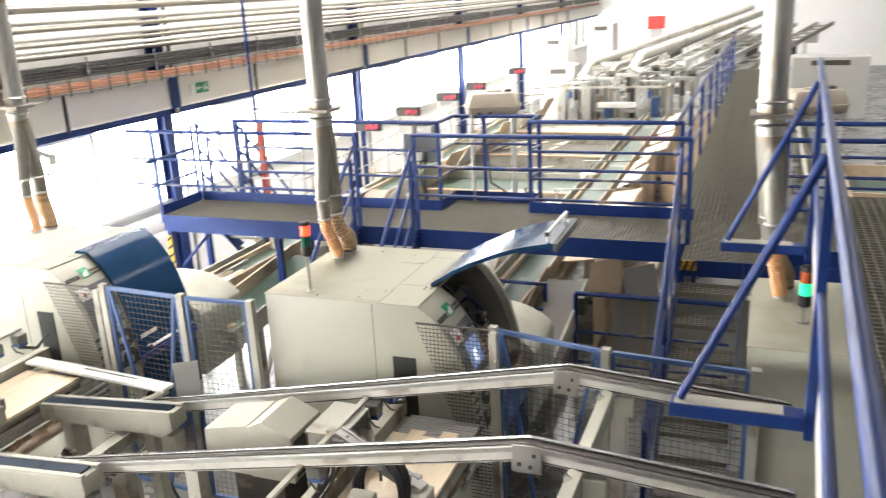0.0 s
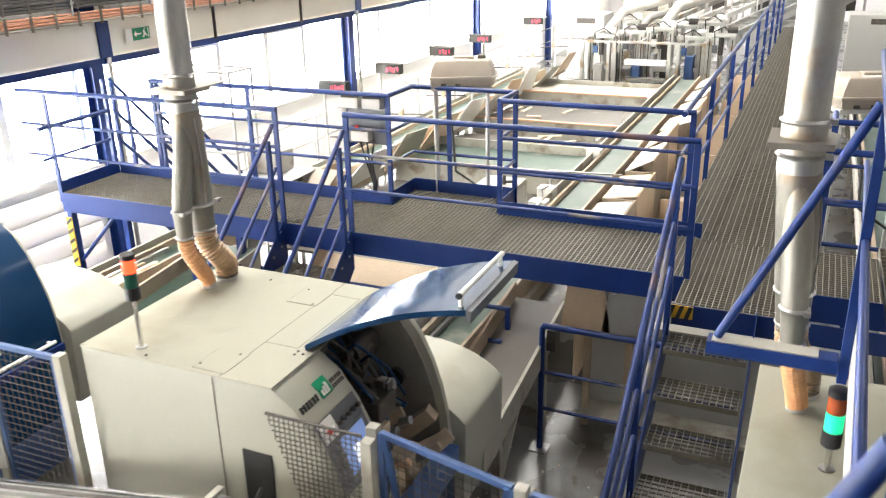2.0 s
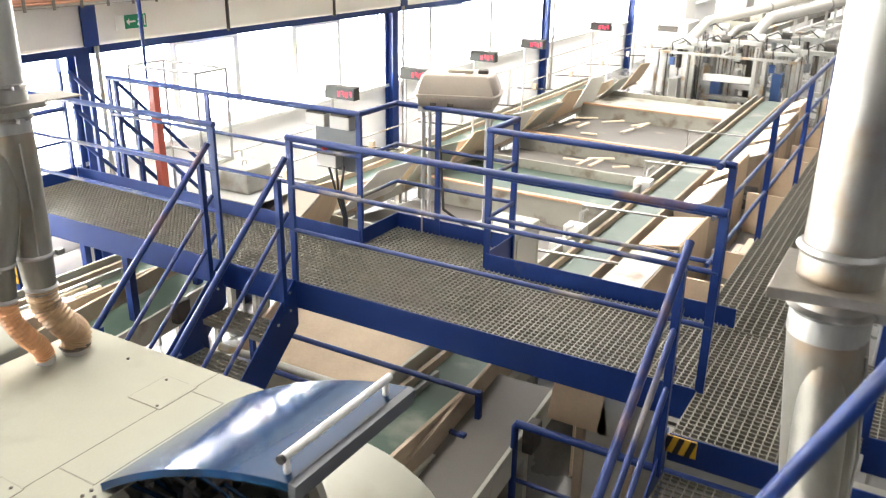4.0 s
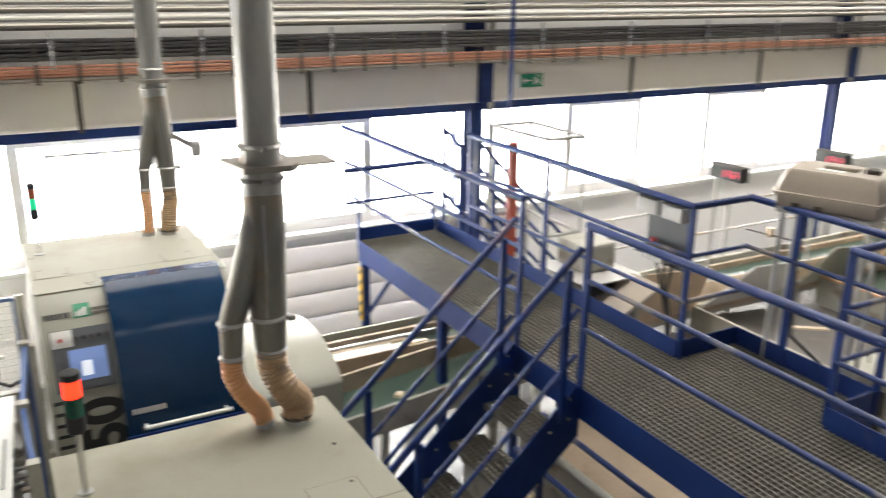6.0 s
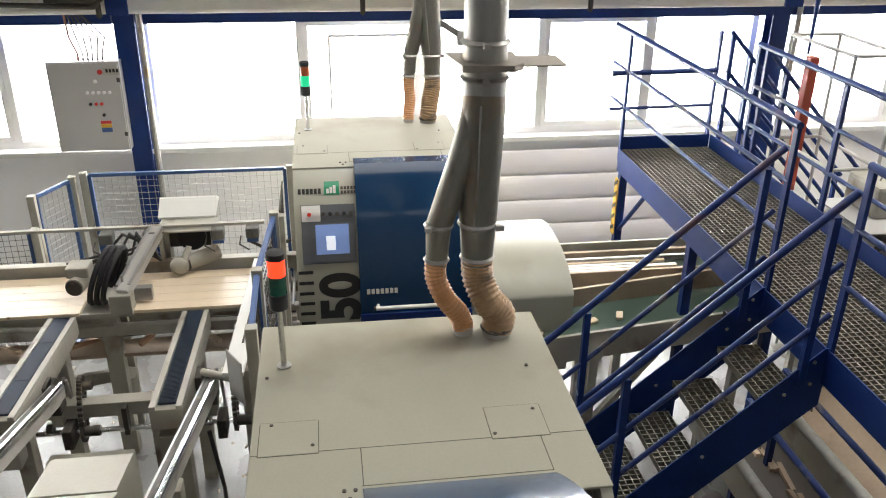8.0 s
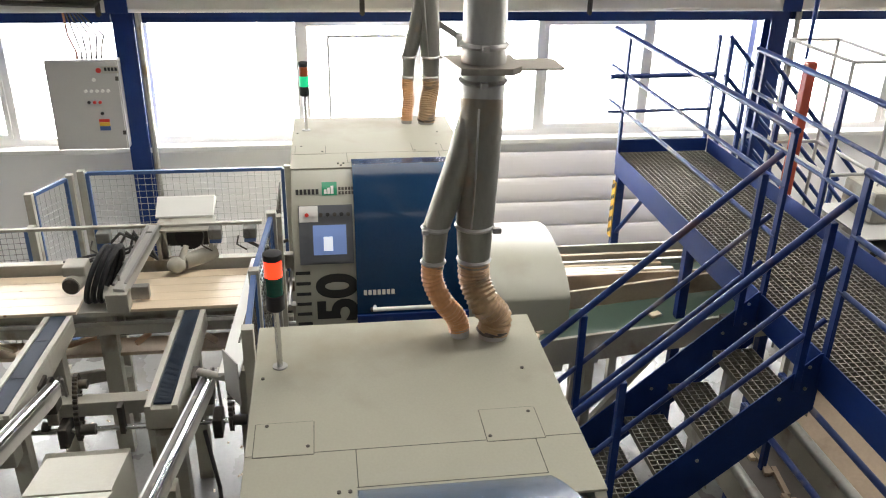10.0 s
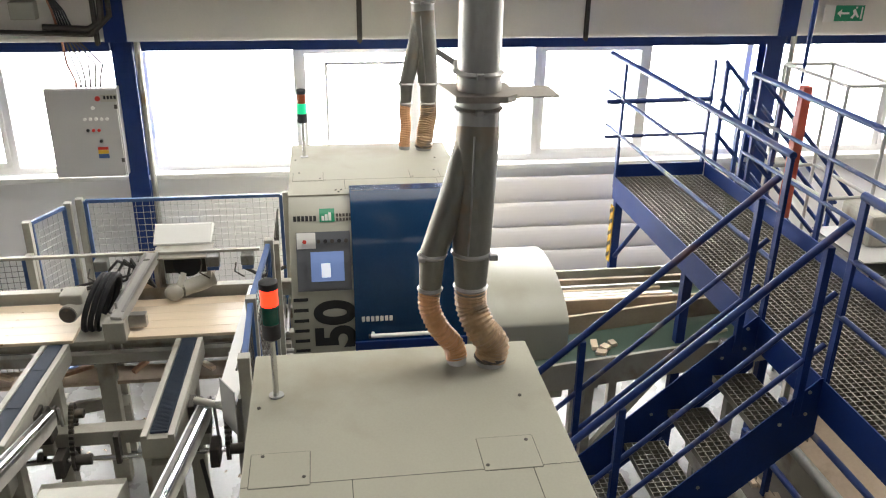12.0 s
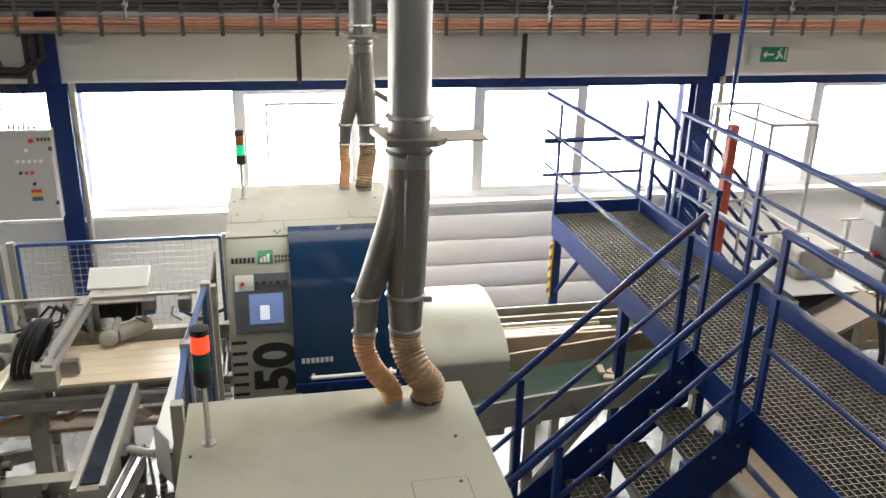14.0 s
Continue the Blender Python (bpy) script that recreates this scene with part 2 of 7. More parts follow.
def pathbar(pts, r, n=10, radii=None):
    bm = bmesh.new()
    add_path(bm, pts, r, n, radii)
    return bm


def add_beam(bm, p, q, w, h, bevel=0.0):
    """A straight rectangular bar from p to q, w wide (level) and h high, centred on the line."""
    p, q = Vector(p), Vector(q)
    d = (q - p)
    a, b = frame_of(d)
    m = Matrix((( *a, 0), (*d.normalized(), 0), (*b, 0), (0, 0, 0, 1))).transposed()
    m.translation = (p + q) / 2
    add_box(bm, -w / 2, w / 2, -d.length / 2, d.length / 2, -h / 2, h / 2, bevel, m)


def beam(p, q, w, h, bevel=0.0):
    bm = bmesh.new()
    add_beam(bm, p, q, w, h, bevel)
    return bm


def prism(profile, axis, a, b, bevel=0.0):
    """A flat outline pushed along an axis: for axis y the outline is (x, z), for x it is (y, z), for z (x, y)."""
    bm = bmesh.new()

    def at(u, v, w):
        return {"x": (w, u, v), "y": (u, w, v), "z": (u, v, w)}[axis]
    r0 = [bm.verts.new(at(u, v, a)) for u, v in profile]
    r1 = [bm.verts.new(at(u, v, b)) for u, v in profile]
    n = len(profile)
    for j in range(n):
        bm.faces.new((r0[j], r0[(j + 1) % n], r1[(j + 1) % n], r1[j]))
    bm.faces.new(r0[::-1])
    bm.faces.new(r1)
    if bevel:
        bmesh.ops.recalc_face_normals(bm, faces=bm.faces)
        es = [e for e in bm.edges if e.calc_face_angle(0) > radians(30)]
        bmesh.ops.bevel(bm, geom=es, offset=bevel, segments=2, profile=0.6, affect="EDGES")
    return bm


def boxes(cells):
    """Many plain boxes as one mesh, fast: cells of x0, x1, y0, y1, z0, z1."""
    bm = bmesh.new()
    for x0, x1, y0, y1, z0, z1 in cells:
        v = [bm.verts.new((x, y, z)) for z in (z0, z1) for y in (y0, y1) for x in (x0, x1)]
        for q in ((0, 2, 3, 1), (4, 5, 7, 6), (0, 1, 5, 4), (2, 6, 7, 3), (0, 4, 6, 2), (1, 3, 7, 5)):
            bm.faces.new([v[i] for i in q])
    return bm


def letters(text, size, material, parent, m, name="lettering", bold=0.0, sx=1.0):
    """Real letters with a little depth, laid by the matrix m (x right, y up, z outwards)."""
    cu = bpy.data.curves.new(name, "FONT")
    cu.body, cu.size, cu.extrude, cu.offset = text, size, 0.0012, bold
    tmp = bpy.data.objects.new(name, cu)
    me = bpy.data.meshes.new_from_object(tmp)
    bpy.data.objects.remove(tmp)
    me.transform(m @ Matrix.Diagonal((sx, 1, 1, 1)))
    me.transform(Matrix.Translation(-root_place(parent)))
    me.materials.append(material)
    ob = new(name, me)
    ob.parent = parent
    return ob


# ---- setting ----
tagged(part("floor", box(-9.2, 14, -9, 46, -0.2, 0.0), CONCRETE), "grey worn concrete factory floor with dust stains", "floor", kind="structure")
# ceiling, south and east walls are out of view, greyed against bounced fill
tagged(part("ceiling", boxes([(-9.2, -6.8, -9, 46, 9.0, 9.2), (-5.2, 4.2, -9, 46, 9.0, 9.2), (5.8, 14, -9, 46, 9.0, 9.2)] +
       [(a, a + 1.6, y0, y1, 9.0, 9.2) for a in (-6.8, 4.2) for y0, y1 in ((-9, 3.5), (14.5, 15.5), (26.5, 27.5), (38.5, 46))]), SHADE_WALL), "unseen hall ceiling greyed to cut bounced light, with assumed roof openings", "ceiling", kind="structure")
tagged(part("wall_south", box(-9.2, 14, -9.2, -9, 0, 9.2), SHADE_WALL), "plain hall wall out of view, greyed to cut bounced light", "wall", kind="structure")
tagged(part("wall_north", box(-9.2, 14, 46, 46.2, 0, 9.2), WALL), "plain light hall wall at the far end", "wall", kind="structure")
tagged(part("wall_east", box(14, 14.2, -9, 46, 0, 9.2), SHADE_WALL), "plain hall wall out of view, greyed to cut bounced light", "wall", kind="structure")
SILL, HEAD = 1.48, 2.81
tagged(part("wall_west", boxes([(-9.2, -8.95, -9, 46, 0, SILL), (-9.2, -8.95, -9, 46, HEAD, 9.2)]), WALL), "white plastered wall with one long strip of windows", "wall", kind="structure")
tagged(part("backdrop", box(-14.0, -13.9, -25, 62, -3, 8), OUTSIDE), "bright overcast outdoors", "backdrop", kind="structure")
COLS = (3.92, 10.65, 17.3, 24.3, 31.0, 37.7)
# steel frame of the window wall
for i, cy in enumerate((-2.7,) + COLS):
    col = thing("steel_column", -8.8, cy, 0, "blue painted steel column at the window wall", "column", "wall columns", "structure")
    bm = boxes([(-8.89, -8.875, cy - 0.1, cy + 0.1, 0, 5.2), (-8.735, -8.72, cy - 0.1, cy + 0.1, 0, 5.2), (-8.875, -8.735, cy - 0.006, cy + 0.006, 0, 5.2)])
    part("profile", bm, BLUE, col)
for i, (a, b) in enumerate(zip((-9,) + (-2.7,) + COLS, ((-2.7,) + COLS + (46,)))):
    bm = box(-8.85, -8.7, a + 0.11, b - 0.11, 2.785, 2.893)
    solid("window_head_beam", bm, BLUE, "blue painted steel beam over the windows", "beam", "structure")
tagged(part("trim_sill", box(-8.95, -8.86, -9, 46, SILL - 0.05, SILL), WHITE), "white window sill", "window sill", kind="structure")
# white insulated air duct over the beam
bm = box(-8.86, -8.56, -9, 46, 2.896, 3.38, 0.04)
duct = tagged(part("air_duct", bm, DUCTW), "long dusty white sheet duct along the wall", "duct", kind="structure")

# walkway
DZ = 1.855


def grating(parent, x0, x1, y0, y1, z, along="y", pitch=0.042, name="grating"):
    """Welded bar grating: upright bearing bars and lower cross rods."""
    cells = []
    if along == "y":
        n = int((x1 - x0) / pitch)
        cells += [(x0 + i * pitch - 0.003, x0 + i * pitch + 0.003, y0, y1, z - 0.035, z) for i in range(n + 1)]
        n = int((y1 - y0) / pitch)
        cells += [(x0, x1, y0 + i * pitch - 0.004, y0 + i * pitch + 0.004, z - 0.026, z - 0.002) for i in range(n + 1)]
    else:
        n = int((y1 - y0) / pitch)
        cells += [(x0, x1, y0 + i * pitch - 0.003, y0 + i * pitch + 0.003, z - 0.035, z) for i in range(n + 1)]
        n = int((x1 - x0) / pitch)
        cells += [(x0 + i * pitch - 0.004, x0 + i * pitch + 0.004, y0, y1, z - 0.026, z - 0.002) for i in range(n + 1)]
    ob = part(name, boxes(cells), GRATE, parent)
    ob["kind"] = "stuff"
    return ob


def bar(parent, name, p, q, r=0.021, m=None, n=10):
    return part(name, pathbar([p, q], r, n), m or BLUE, parent, smooth=True)


FY, BY = 8.452, 9.48
deck = thing("walkway", -4.3, 8.9, 0, "blue steel walkway with galvanised grating crossing the machine line", "walkway")
X0, X1 = -7.24, -0.865
NX0, NX1, NY = -3.80, -2.71, 9.86
BYF = 9.30
grating(deck, X0, NX0, FY, BYF, DZ, "y")
grating(deck, NX0, X1, FY, BY - 0.08, DZ, "y")
grating(deck, NX0 + 0.02, NX1, BY - 0.07, NY, DZ, "y")
part("fascia", boxes([(X0, X1, FY - 0.014, FY - 0.006, DZ - 0.2, DZ + 0.01)]), BLUE, deck)
part("fascia", boxes([(X0, NX0, BYF + 0.006, BYF + 0.014, DZ - 0.2, DZ + 0.12)]), BLUE, deck)
part("fascia", boxes([(NX1, X1, BY - 0.07, BY - 0.062, DZ - 0.2, DZ + 0.12)]), BLUE, deck)
part("end_plate", box(X0 - 0.012, X0 - 0.004, FY, BYF, DZ - 0.2, DZ + 0.12), BLUE, deck)
for a, b, c, d in ((NX0 - 0.004, NX0 + 0.004, BYF + 0.02, NY), (NX1 - 0.004, NX1 + 0.004, BY - 0.06, NY), (NX0, NX1, NY, NY + 0.008)):
    part("toe_plate", box(a, b, c, d, DZ - 0.15, DZ + 0.12), BLUE, deck)
for x in (X0 + 0.06, -5.6):
    for y in (FY + 0.03, BYF - 0.08):
        part("leg", box(x - 0.035, x + 0.035, y - 0.035, y + 0.035, 0, DZ - 0.2, 0.004), BLUE, deck)
part("brace", pathbar([(X0 + 0.1, FY + 0.03, DZ - 0.75), (X0 + 0.65, FY + 0.03, DZ - 0.2)], 0.02), BLUE, deck)


def rail_run(parent, pts, heights=(1.06, 0.72, 0.4), z=DZ, m=HANDRAIL):
    """Handrail and knee rails along a level line of points."""
    for k, h in enumerate(heights):
        r = 0.024 if k == 0 else 0.016
        for (xa, ya), (xb, yb) in zip(pts, pts[1:]):
            n = math.hypot(xb - xa, yb - ya)
            ex, ey = (xb - xa) / n * r * 0.8, (yb - ya) / n * r * 0.8
            part("handrail" if k == 0 else "knee_rail", pathbar([(xa - ex, ya - ey, z + h), (xb + ex, yb + ey, z + h)], r), m if k == 0 else BLUE_WORN, parent, smooth=True)


def posts(parent, pts, z0=DZ - 0.1, h=1.06, z=DZ):
    for x, y in pts:
        part("post", box(x - 0.024, x + 0.024, y - 0.012, y + 0.012, z0, z + h - 0.01, 0.003), BLUE, parent)


SX0, SX1 = -4.467, -3.75
rail_run(deck, [(X0 - 0.36, FY), (SX0, FY)])
posts(deck, [(X0, FY), (SX0, FY)])
# the end is closed by knee rails alone
rail_run(deck, [(X0 - 0.02, FY - 0.12), (X0 - 0.06, BYF)], (0.7, 0.38))
posts(deck, [(X0 - 0.06, BYF)])
rail_run(deck, [(SX1, FY), (X1 + 0.02, FY)])
posts(deck, [(SX1, FY), (X1 + 0.02, FY)])
rail_run(deck, [(X0 + 0.6, BYF + 0.03), (NX0, BYF + 0.03), (NX0, NY), (NX1, NY), (NX1, BY - 0.05)])
posts(deck, [(X0 + 0.6, BYF + 0.03), (-5.4, BYF + 0.03), (NX0, BYF + 0.03), (NX0 + 0.4, NY), (NX1, NY), (NX1, BY - 0.05)])
rail_run(deck, [(NX1, BY - 0.05), (X1 - 0.15, BY - 0.05)])
posts(deck, [(X1 - 0.15, BY - 0.05)])


def stairs(x0, x1, ytop, ztop, steps, rise, run, label, sides=(0, 1), heights=(1.06, 0.72, 0.4), drop=0.0, ahead=0.0, depth=0.26):
    """Stair going down towards -y; drop and ahead set the treads against the stringer's top end."""
    st = thing("steel_stair", (x0 + x1) / 2, ytop - steps * run / 2, 0, label, "stairs")
    k = rise / run
    for i in range(1, steps):
        y, z = ytop + ahead - i * run, ztop - i * rise - drop
        if z < 0.12:
            break
        tr = part("tread", box(x0 + 0.02, x1 - 0.02, y - 0.03, y - 0.026, z - 0.04, z), GRATE, st)
        part("tread_back", box(x0 + 0.02, x1 - 0.02, y - 0.028 + depth, y - 0.024 + depth, z - 0.04, z), GRATE, tr)
        cells = [(x0 + 0.02 + j * 0.044, x0 + 0.025 + j * 0.044, y - 0.028, y - 0.026 + depth, z - 0.03, z) for j in range(int((x1 - x0 - 0.04) / 0.044) + 1)]
        cells += [(x0 + 0.02, x1 - 0.02, y - 0.028 + j * 0.046, y - 0.022 + j * 0.046, z - 0.014, z - 0.003) for j in range(1, 6)]
        g = part("tread_grating", boxes(cells), GRATE, tr)
        g["kind"] = "stuff"
    deep = 0.36
    for i, x in enumerate((x0, x1)):
        prof = [(ytop + 0.02, ztop + 0.02), (ytop + 0.02, ztop - deep + 0.014), (ytop - (ztop - deep) / k, 0.0), (ytop - ztop / k - 0.02, 0.0), (ytop - (ztop - 0.1) / k, 0.11), (ytop - 0.01, ztop + 0.02)]
        part("stringer", prism(prof, "x", x - 0.004, x + 0.004), BLUE, st)
        if i in sides:
            y1 = ytop - (ztop - 0.2) / k
            for j, h in enumerate(heights):
                part("handrail" if j == 0 else "knee_rail", pathbar([(x, ytop - 0.03, ztop + h), (x, y1, ztop + h - k * (ytop - y1))], 0.022 if j == 0 else 0.016), HANDRAIL if j == 0 else BLUE_WORN, st, smooth=True)
            for yy, zz in ((ytop - 0.06, ztop - 0.06), (ytop - 0.06, ztop - 0.2), (ytop - 0.2, ztop - 0.26), (ytop - 0.62, ztop - 0.62 * k - 0.1), (ytop - 1.1, ztop - 1.1 * k - 0.1)):
                part("bolt", pathbar([(x - 0.011, yy, zz), (x + 0.011, yy, zz)], 0.011, 6), STEEL, st)
            for y in (ytop - 0.12, ytop - 1.12, y1 + 0.03):
                z = ztop - k * (ytop - y)
                part("post", box(x - 0.02, x + 0.02, y - 0.02, y + 0.02, z - 0.1, z + heights[0] - 0.02, 0.003), BLUE, st)
    return st


stairs(SX0, SX1, FY - 0.02, DZ, 8, 0.235, 0.266, "blue steel stair with grating treads down from the walkway", heights=(0.93, 0.54, 0.235), drop=0.14, ahead=0.045)
stairs(-0.88, -0.3, 7.95, DZ, 9, DZ / 9, 0.285, "blue steel stair with grating treads beside the closed saw", sides=(0,))

# long walkway away from the camera
long = thing("walkway", -0.5, 16, 0, "long galvanised grating walkway between the sorting conveyors", "walkway")
grating(long, X1 + 0.01, 0.0, 7.97, 9.34, DZ, "y")
grating(long, -1.08, -0.2, 9.36, 26.0, DZ, "y", 0.055)
part("fascia", box(X1, 0.9, 7.95, 7.958, DZ - 0.16, DZ + 0.0), BLUE, long)
rail_run(long, [(-1.08, 9.37), (-1.08, 26.0)])
posts(long, [(-1.08, 9.37 + 1.9 * i) for i in range(1, 9)])
for i in range(8):
    part("leg", box(-1.05, -0.99, 10 + 2 * i, 10.06 + 2 * i, 0, DZ - 0.04), BLUE, long)


# ---- crosscut machines ----
FRONT = [(1.31, 2.17), (1.44, 2.065), (1.545, 1.92), (1.625, 1.75), (1.685, 1.56), (1.725, 1.36), (1.745, 1.15), (1.75, 0.55)]


def front_at(s):
    """The point and direction at length s down the curved front of a saw."""
    for (a, b), (c, d) in zip(FRONT, FRONT[1:]):
        n = math.hypot(c - a, d - b)
        if s <= n or (c, d) == FRONT[-1]:
            f = s / n
            return (a + (c - a) * f, b + (d - b) * f), ((c - a) / n, (d - b) / n)
        s -= n


def front_strip(s0, s1, o0, o1, n=8):
    """Outline of a curved plate that follows the front between two lengths, from offset o0 to o1."""
    inner, outer = [], []
    for i in range(n + 1):
        (u, v), (du, dv) = front_at(s0 + (s1 - s0) * i / n)
        inner.append((u - dv * o0, v + du * o0))
        outer.append((u - dv * o1, v + du * o1))
    return inner + outer[::-1]


def saw_works(x, y, mc):
    """Motor, hoses and timber inside the saw, seen when the hood is up."""
    W, P = 1.29, 0.48
    part("saw_motor", pathbar([(x + 0.85, y + W - 0.5, 1.78), (x + 1.15, y + W - 0.42, 1.72)], 0.1, 16), IRON, mc, smooth=True)
    part("motor_flange", box(x + 1.05, x + 1.25, y + W - 0.6, y + W - 0.3, 1.5, 1.62, 0.01), STEEL, mc)
    for k in range(7):
        a = 0.045 * k
        part("air_line", pathbar([(x + 0.8, y + P + 0.1 + a, 2.08), (x + 1.1, y + P + 0.18 + a, 2.0 - a), (x + 1.32, y + P + 0.2 + a * 1.5, 1.78 - a), (x + 1.2, y + P + 0.36 + a, 1.48), (x + 1.3, y + P + 0.28 + a, 1.2)], 0.011, 6), BLUE_HOOD if k % 3 == 0 else CABLE, mc, smooth=True)
    part("valve_block", box(x + 1.2, x + 1.36, y + P + 0.2, y + P + 0.42, 1.6, 1.74, 0.012), IRON, mc)
    part("suction_pipe", pathbar([(x + 1.0, y + W - 0.02, 1.85), (x + 1.0, y + P + 0.5, 1.85)], 0.07, 14), IRON, mc, smooth=True)
    part("pressure_beam", beam((x + 1.05, y + P + 0.05, 1.12), (x + 1.5, y + W - 0.06, 1.2), 0.06, 0.07, 0.006), OLDWOOD, mc)
    wr = random.Random(5)
    for k in range(5):
        a = 0.12 * k
        part("clamp_arm", beam((x + 1.0 + 0.06 * k, y + P + 0.06 + a, 1.05), (x + 1.35 + 0.05 * k, y + P + 0.16 + a, 1.24), 0.04, 0.055, 0.004), (OLDWOOD, STEEL, STRIP, IRON, OLDWOOD)[k], mc)
    for k in range(22):
        u, v, w = wr.uniform(0.95, 1.33), wr.uniform(P + 0.2, W - 0.22), wr.uniform(1.25, 1.8)
        s_ = wr.uniform(0.03, 0.075)
        if k % 3 == 0:
            part("cylinder", pathbar([(x + u, y + v, w), (x + u + wr.uniform(0.06, 0.14), y + v, w + 0.03)], s_ * 0.6, 12), STEEL, mc, smooth=True)
        else:
            part("valve", box(x + u, x + u + s_, y + v, y + v + s_ * 1.3, w, w + s_, 0.006), (IRON, OLDWOOD, STEEL, IRON)[k % 4], mc)
    for k in range(4):
        a = 0.05 * k
        part("loose_hose", pathbar([(x + 0.75, y + W - 0.1 - a, 2.0 - a), (x + 1.0, y + W - 0.2 - a, 1.85 - a), (x + 1.22, y + W - 0.32 - a, 1.7), (x + 1.3, y + P + 0.4, 1.45 + a)], 0.014, 7), (CABLE, STEEL_BLUE)[k % 2], mc, smooth=True)
    part("belt_disc", pathbar([(x + 0.9, y + W - 0.05, 1.75), (x + 0.9, y + W - 0.09, 1.75)], 0.13, 20), IRON, mc, smooth=True)
    part("belt_disc", pathbar([(x + 1.2, y + W - 0.05, 1.62), (x + 1.2, y + W - 0.09, 1.62)], 0.06, 16), DARK, mc, smooth=True)
    part("feed_fence", box(x + 0.9, x + 0.98, y + P + 0.02, y + W - 0.02, 0.951, 1.1, 0.006), STEEL, mc)
    for k in range(3):
        part("timber_piece", box(x + 1.02 + 0.14 * k, x + 1.14 + 0.14 * k, y + P + 0.1, y + W - 0.06 - 0.1 * k, 0.952, 1.0, 0.003), PINE if k != 1 else OLDWOOD, mc)
    part("front_beam", box(x + 1.5, x + 1.62, y + P + 0.012, y + W - 0.014, 0.98, 1.16, 0.01), STEEL_BLUE, mc)
    part("clamp_block", box(x + 1.25, x + 1.45, y + W - 0.42, y + W - 0.2, 1.0, 1.25, 0.02), OLDWOOD, mc)
    part("clamp_block", box(x + 1.3, x + 1.42, y + P + 0.25, y + P + 0.4, 1.0, 1.2, 0.02), PLY, mc)
    # wooden clamps and guide beams across the saw's throat
    for (p, q, w, h) in (((1.1, 1.16, 1.08), (1.45, 1.23, 1.4), 0.09, 0.1), ((1.4, 1.04, 1.1), (1.58, 1.22, 1.28), 0.07, 0.08), ((0.98, 0.9, 1.3), (1.3, 1.1, 1.45), 0.08, 0.1), ((1.2, 0.8, 1.0), (1.45, 1.0, 1.1), 0.1, 0.06)):
        part("guide_beam", beam((x + p[0], y + p[1], p[2]), (x + q[0], y + q[1], q[2]), w, h, 0.006), OLDWOOD, mc)
    for k, (u, v, w) in enumerate(((1.02, 0.72, 1.72), (1.08, 0.8, 1.84), (1.0, 0.86, 1.6), (1.1, 0.94, 1.7), (0.96, 0.7, 1.9))):
        part("pneumatic_cylinder", pathbar([(x + u, y + v, w - 0.11), (x + u, y + v, w + 0.11)], 0.032, 14), (STEEL, IRON)[k % 2], mc, smooth=True)
        part("cylinder_head", box(x + u - 0.038, x + u + 0.038, y + v - 0.038, y + v + 0.038, w + 0.11, w + 0.15, 0.006), IRON, mc)
        part("air_line", pathbar([(x + u, y + v, w + 0.15), (x + u + 0.06, y + v + 0.02, w + 0.2), (x + u + 0.15, y + v + 0.08, w + 0.1), (x + u + 0.2, y + v + 0.2, w - 0.15)], 0.009, 6), (CABLE, BLUE_HOOD)[k % 2], mc, smooth=True)


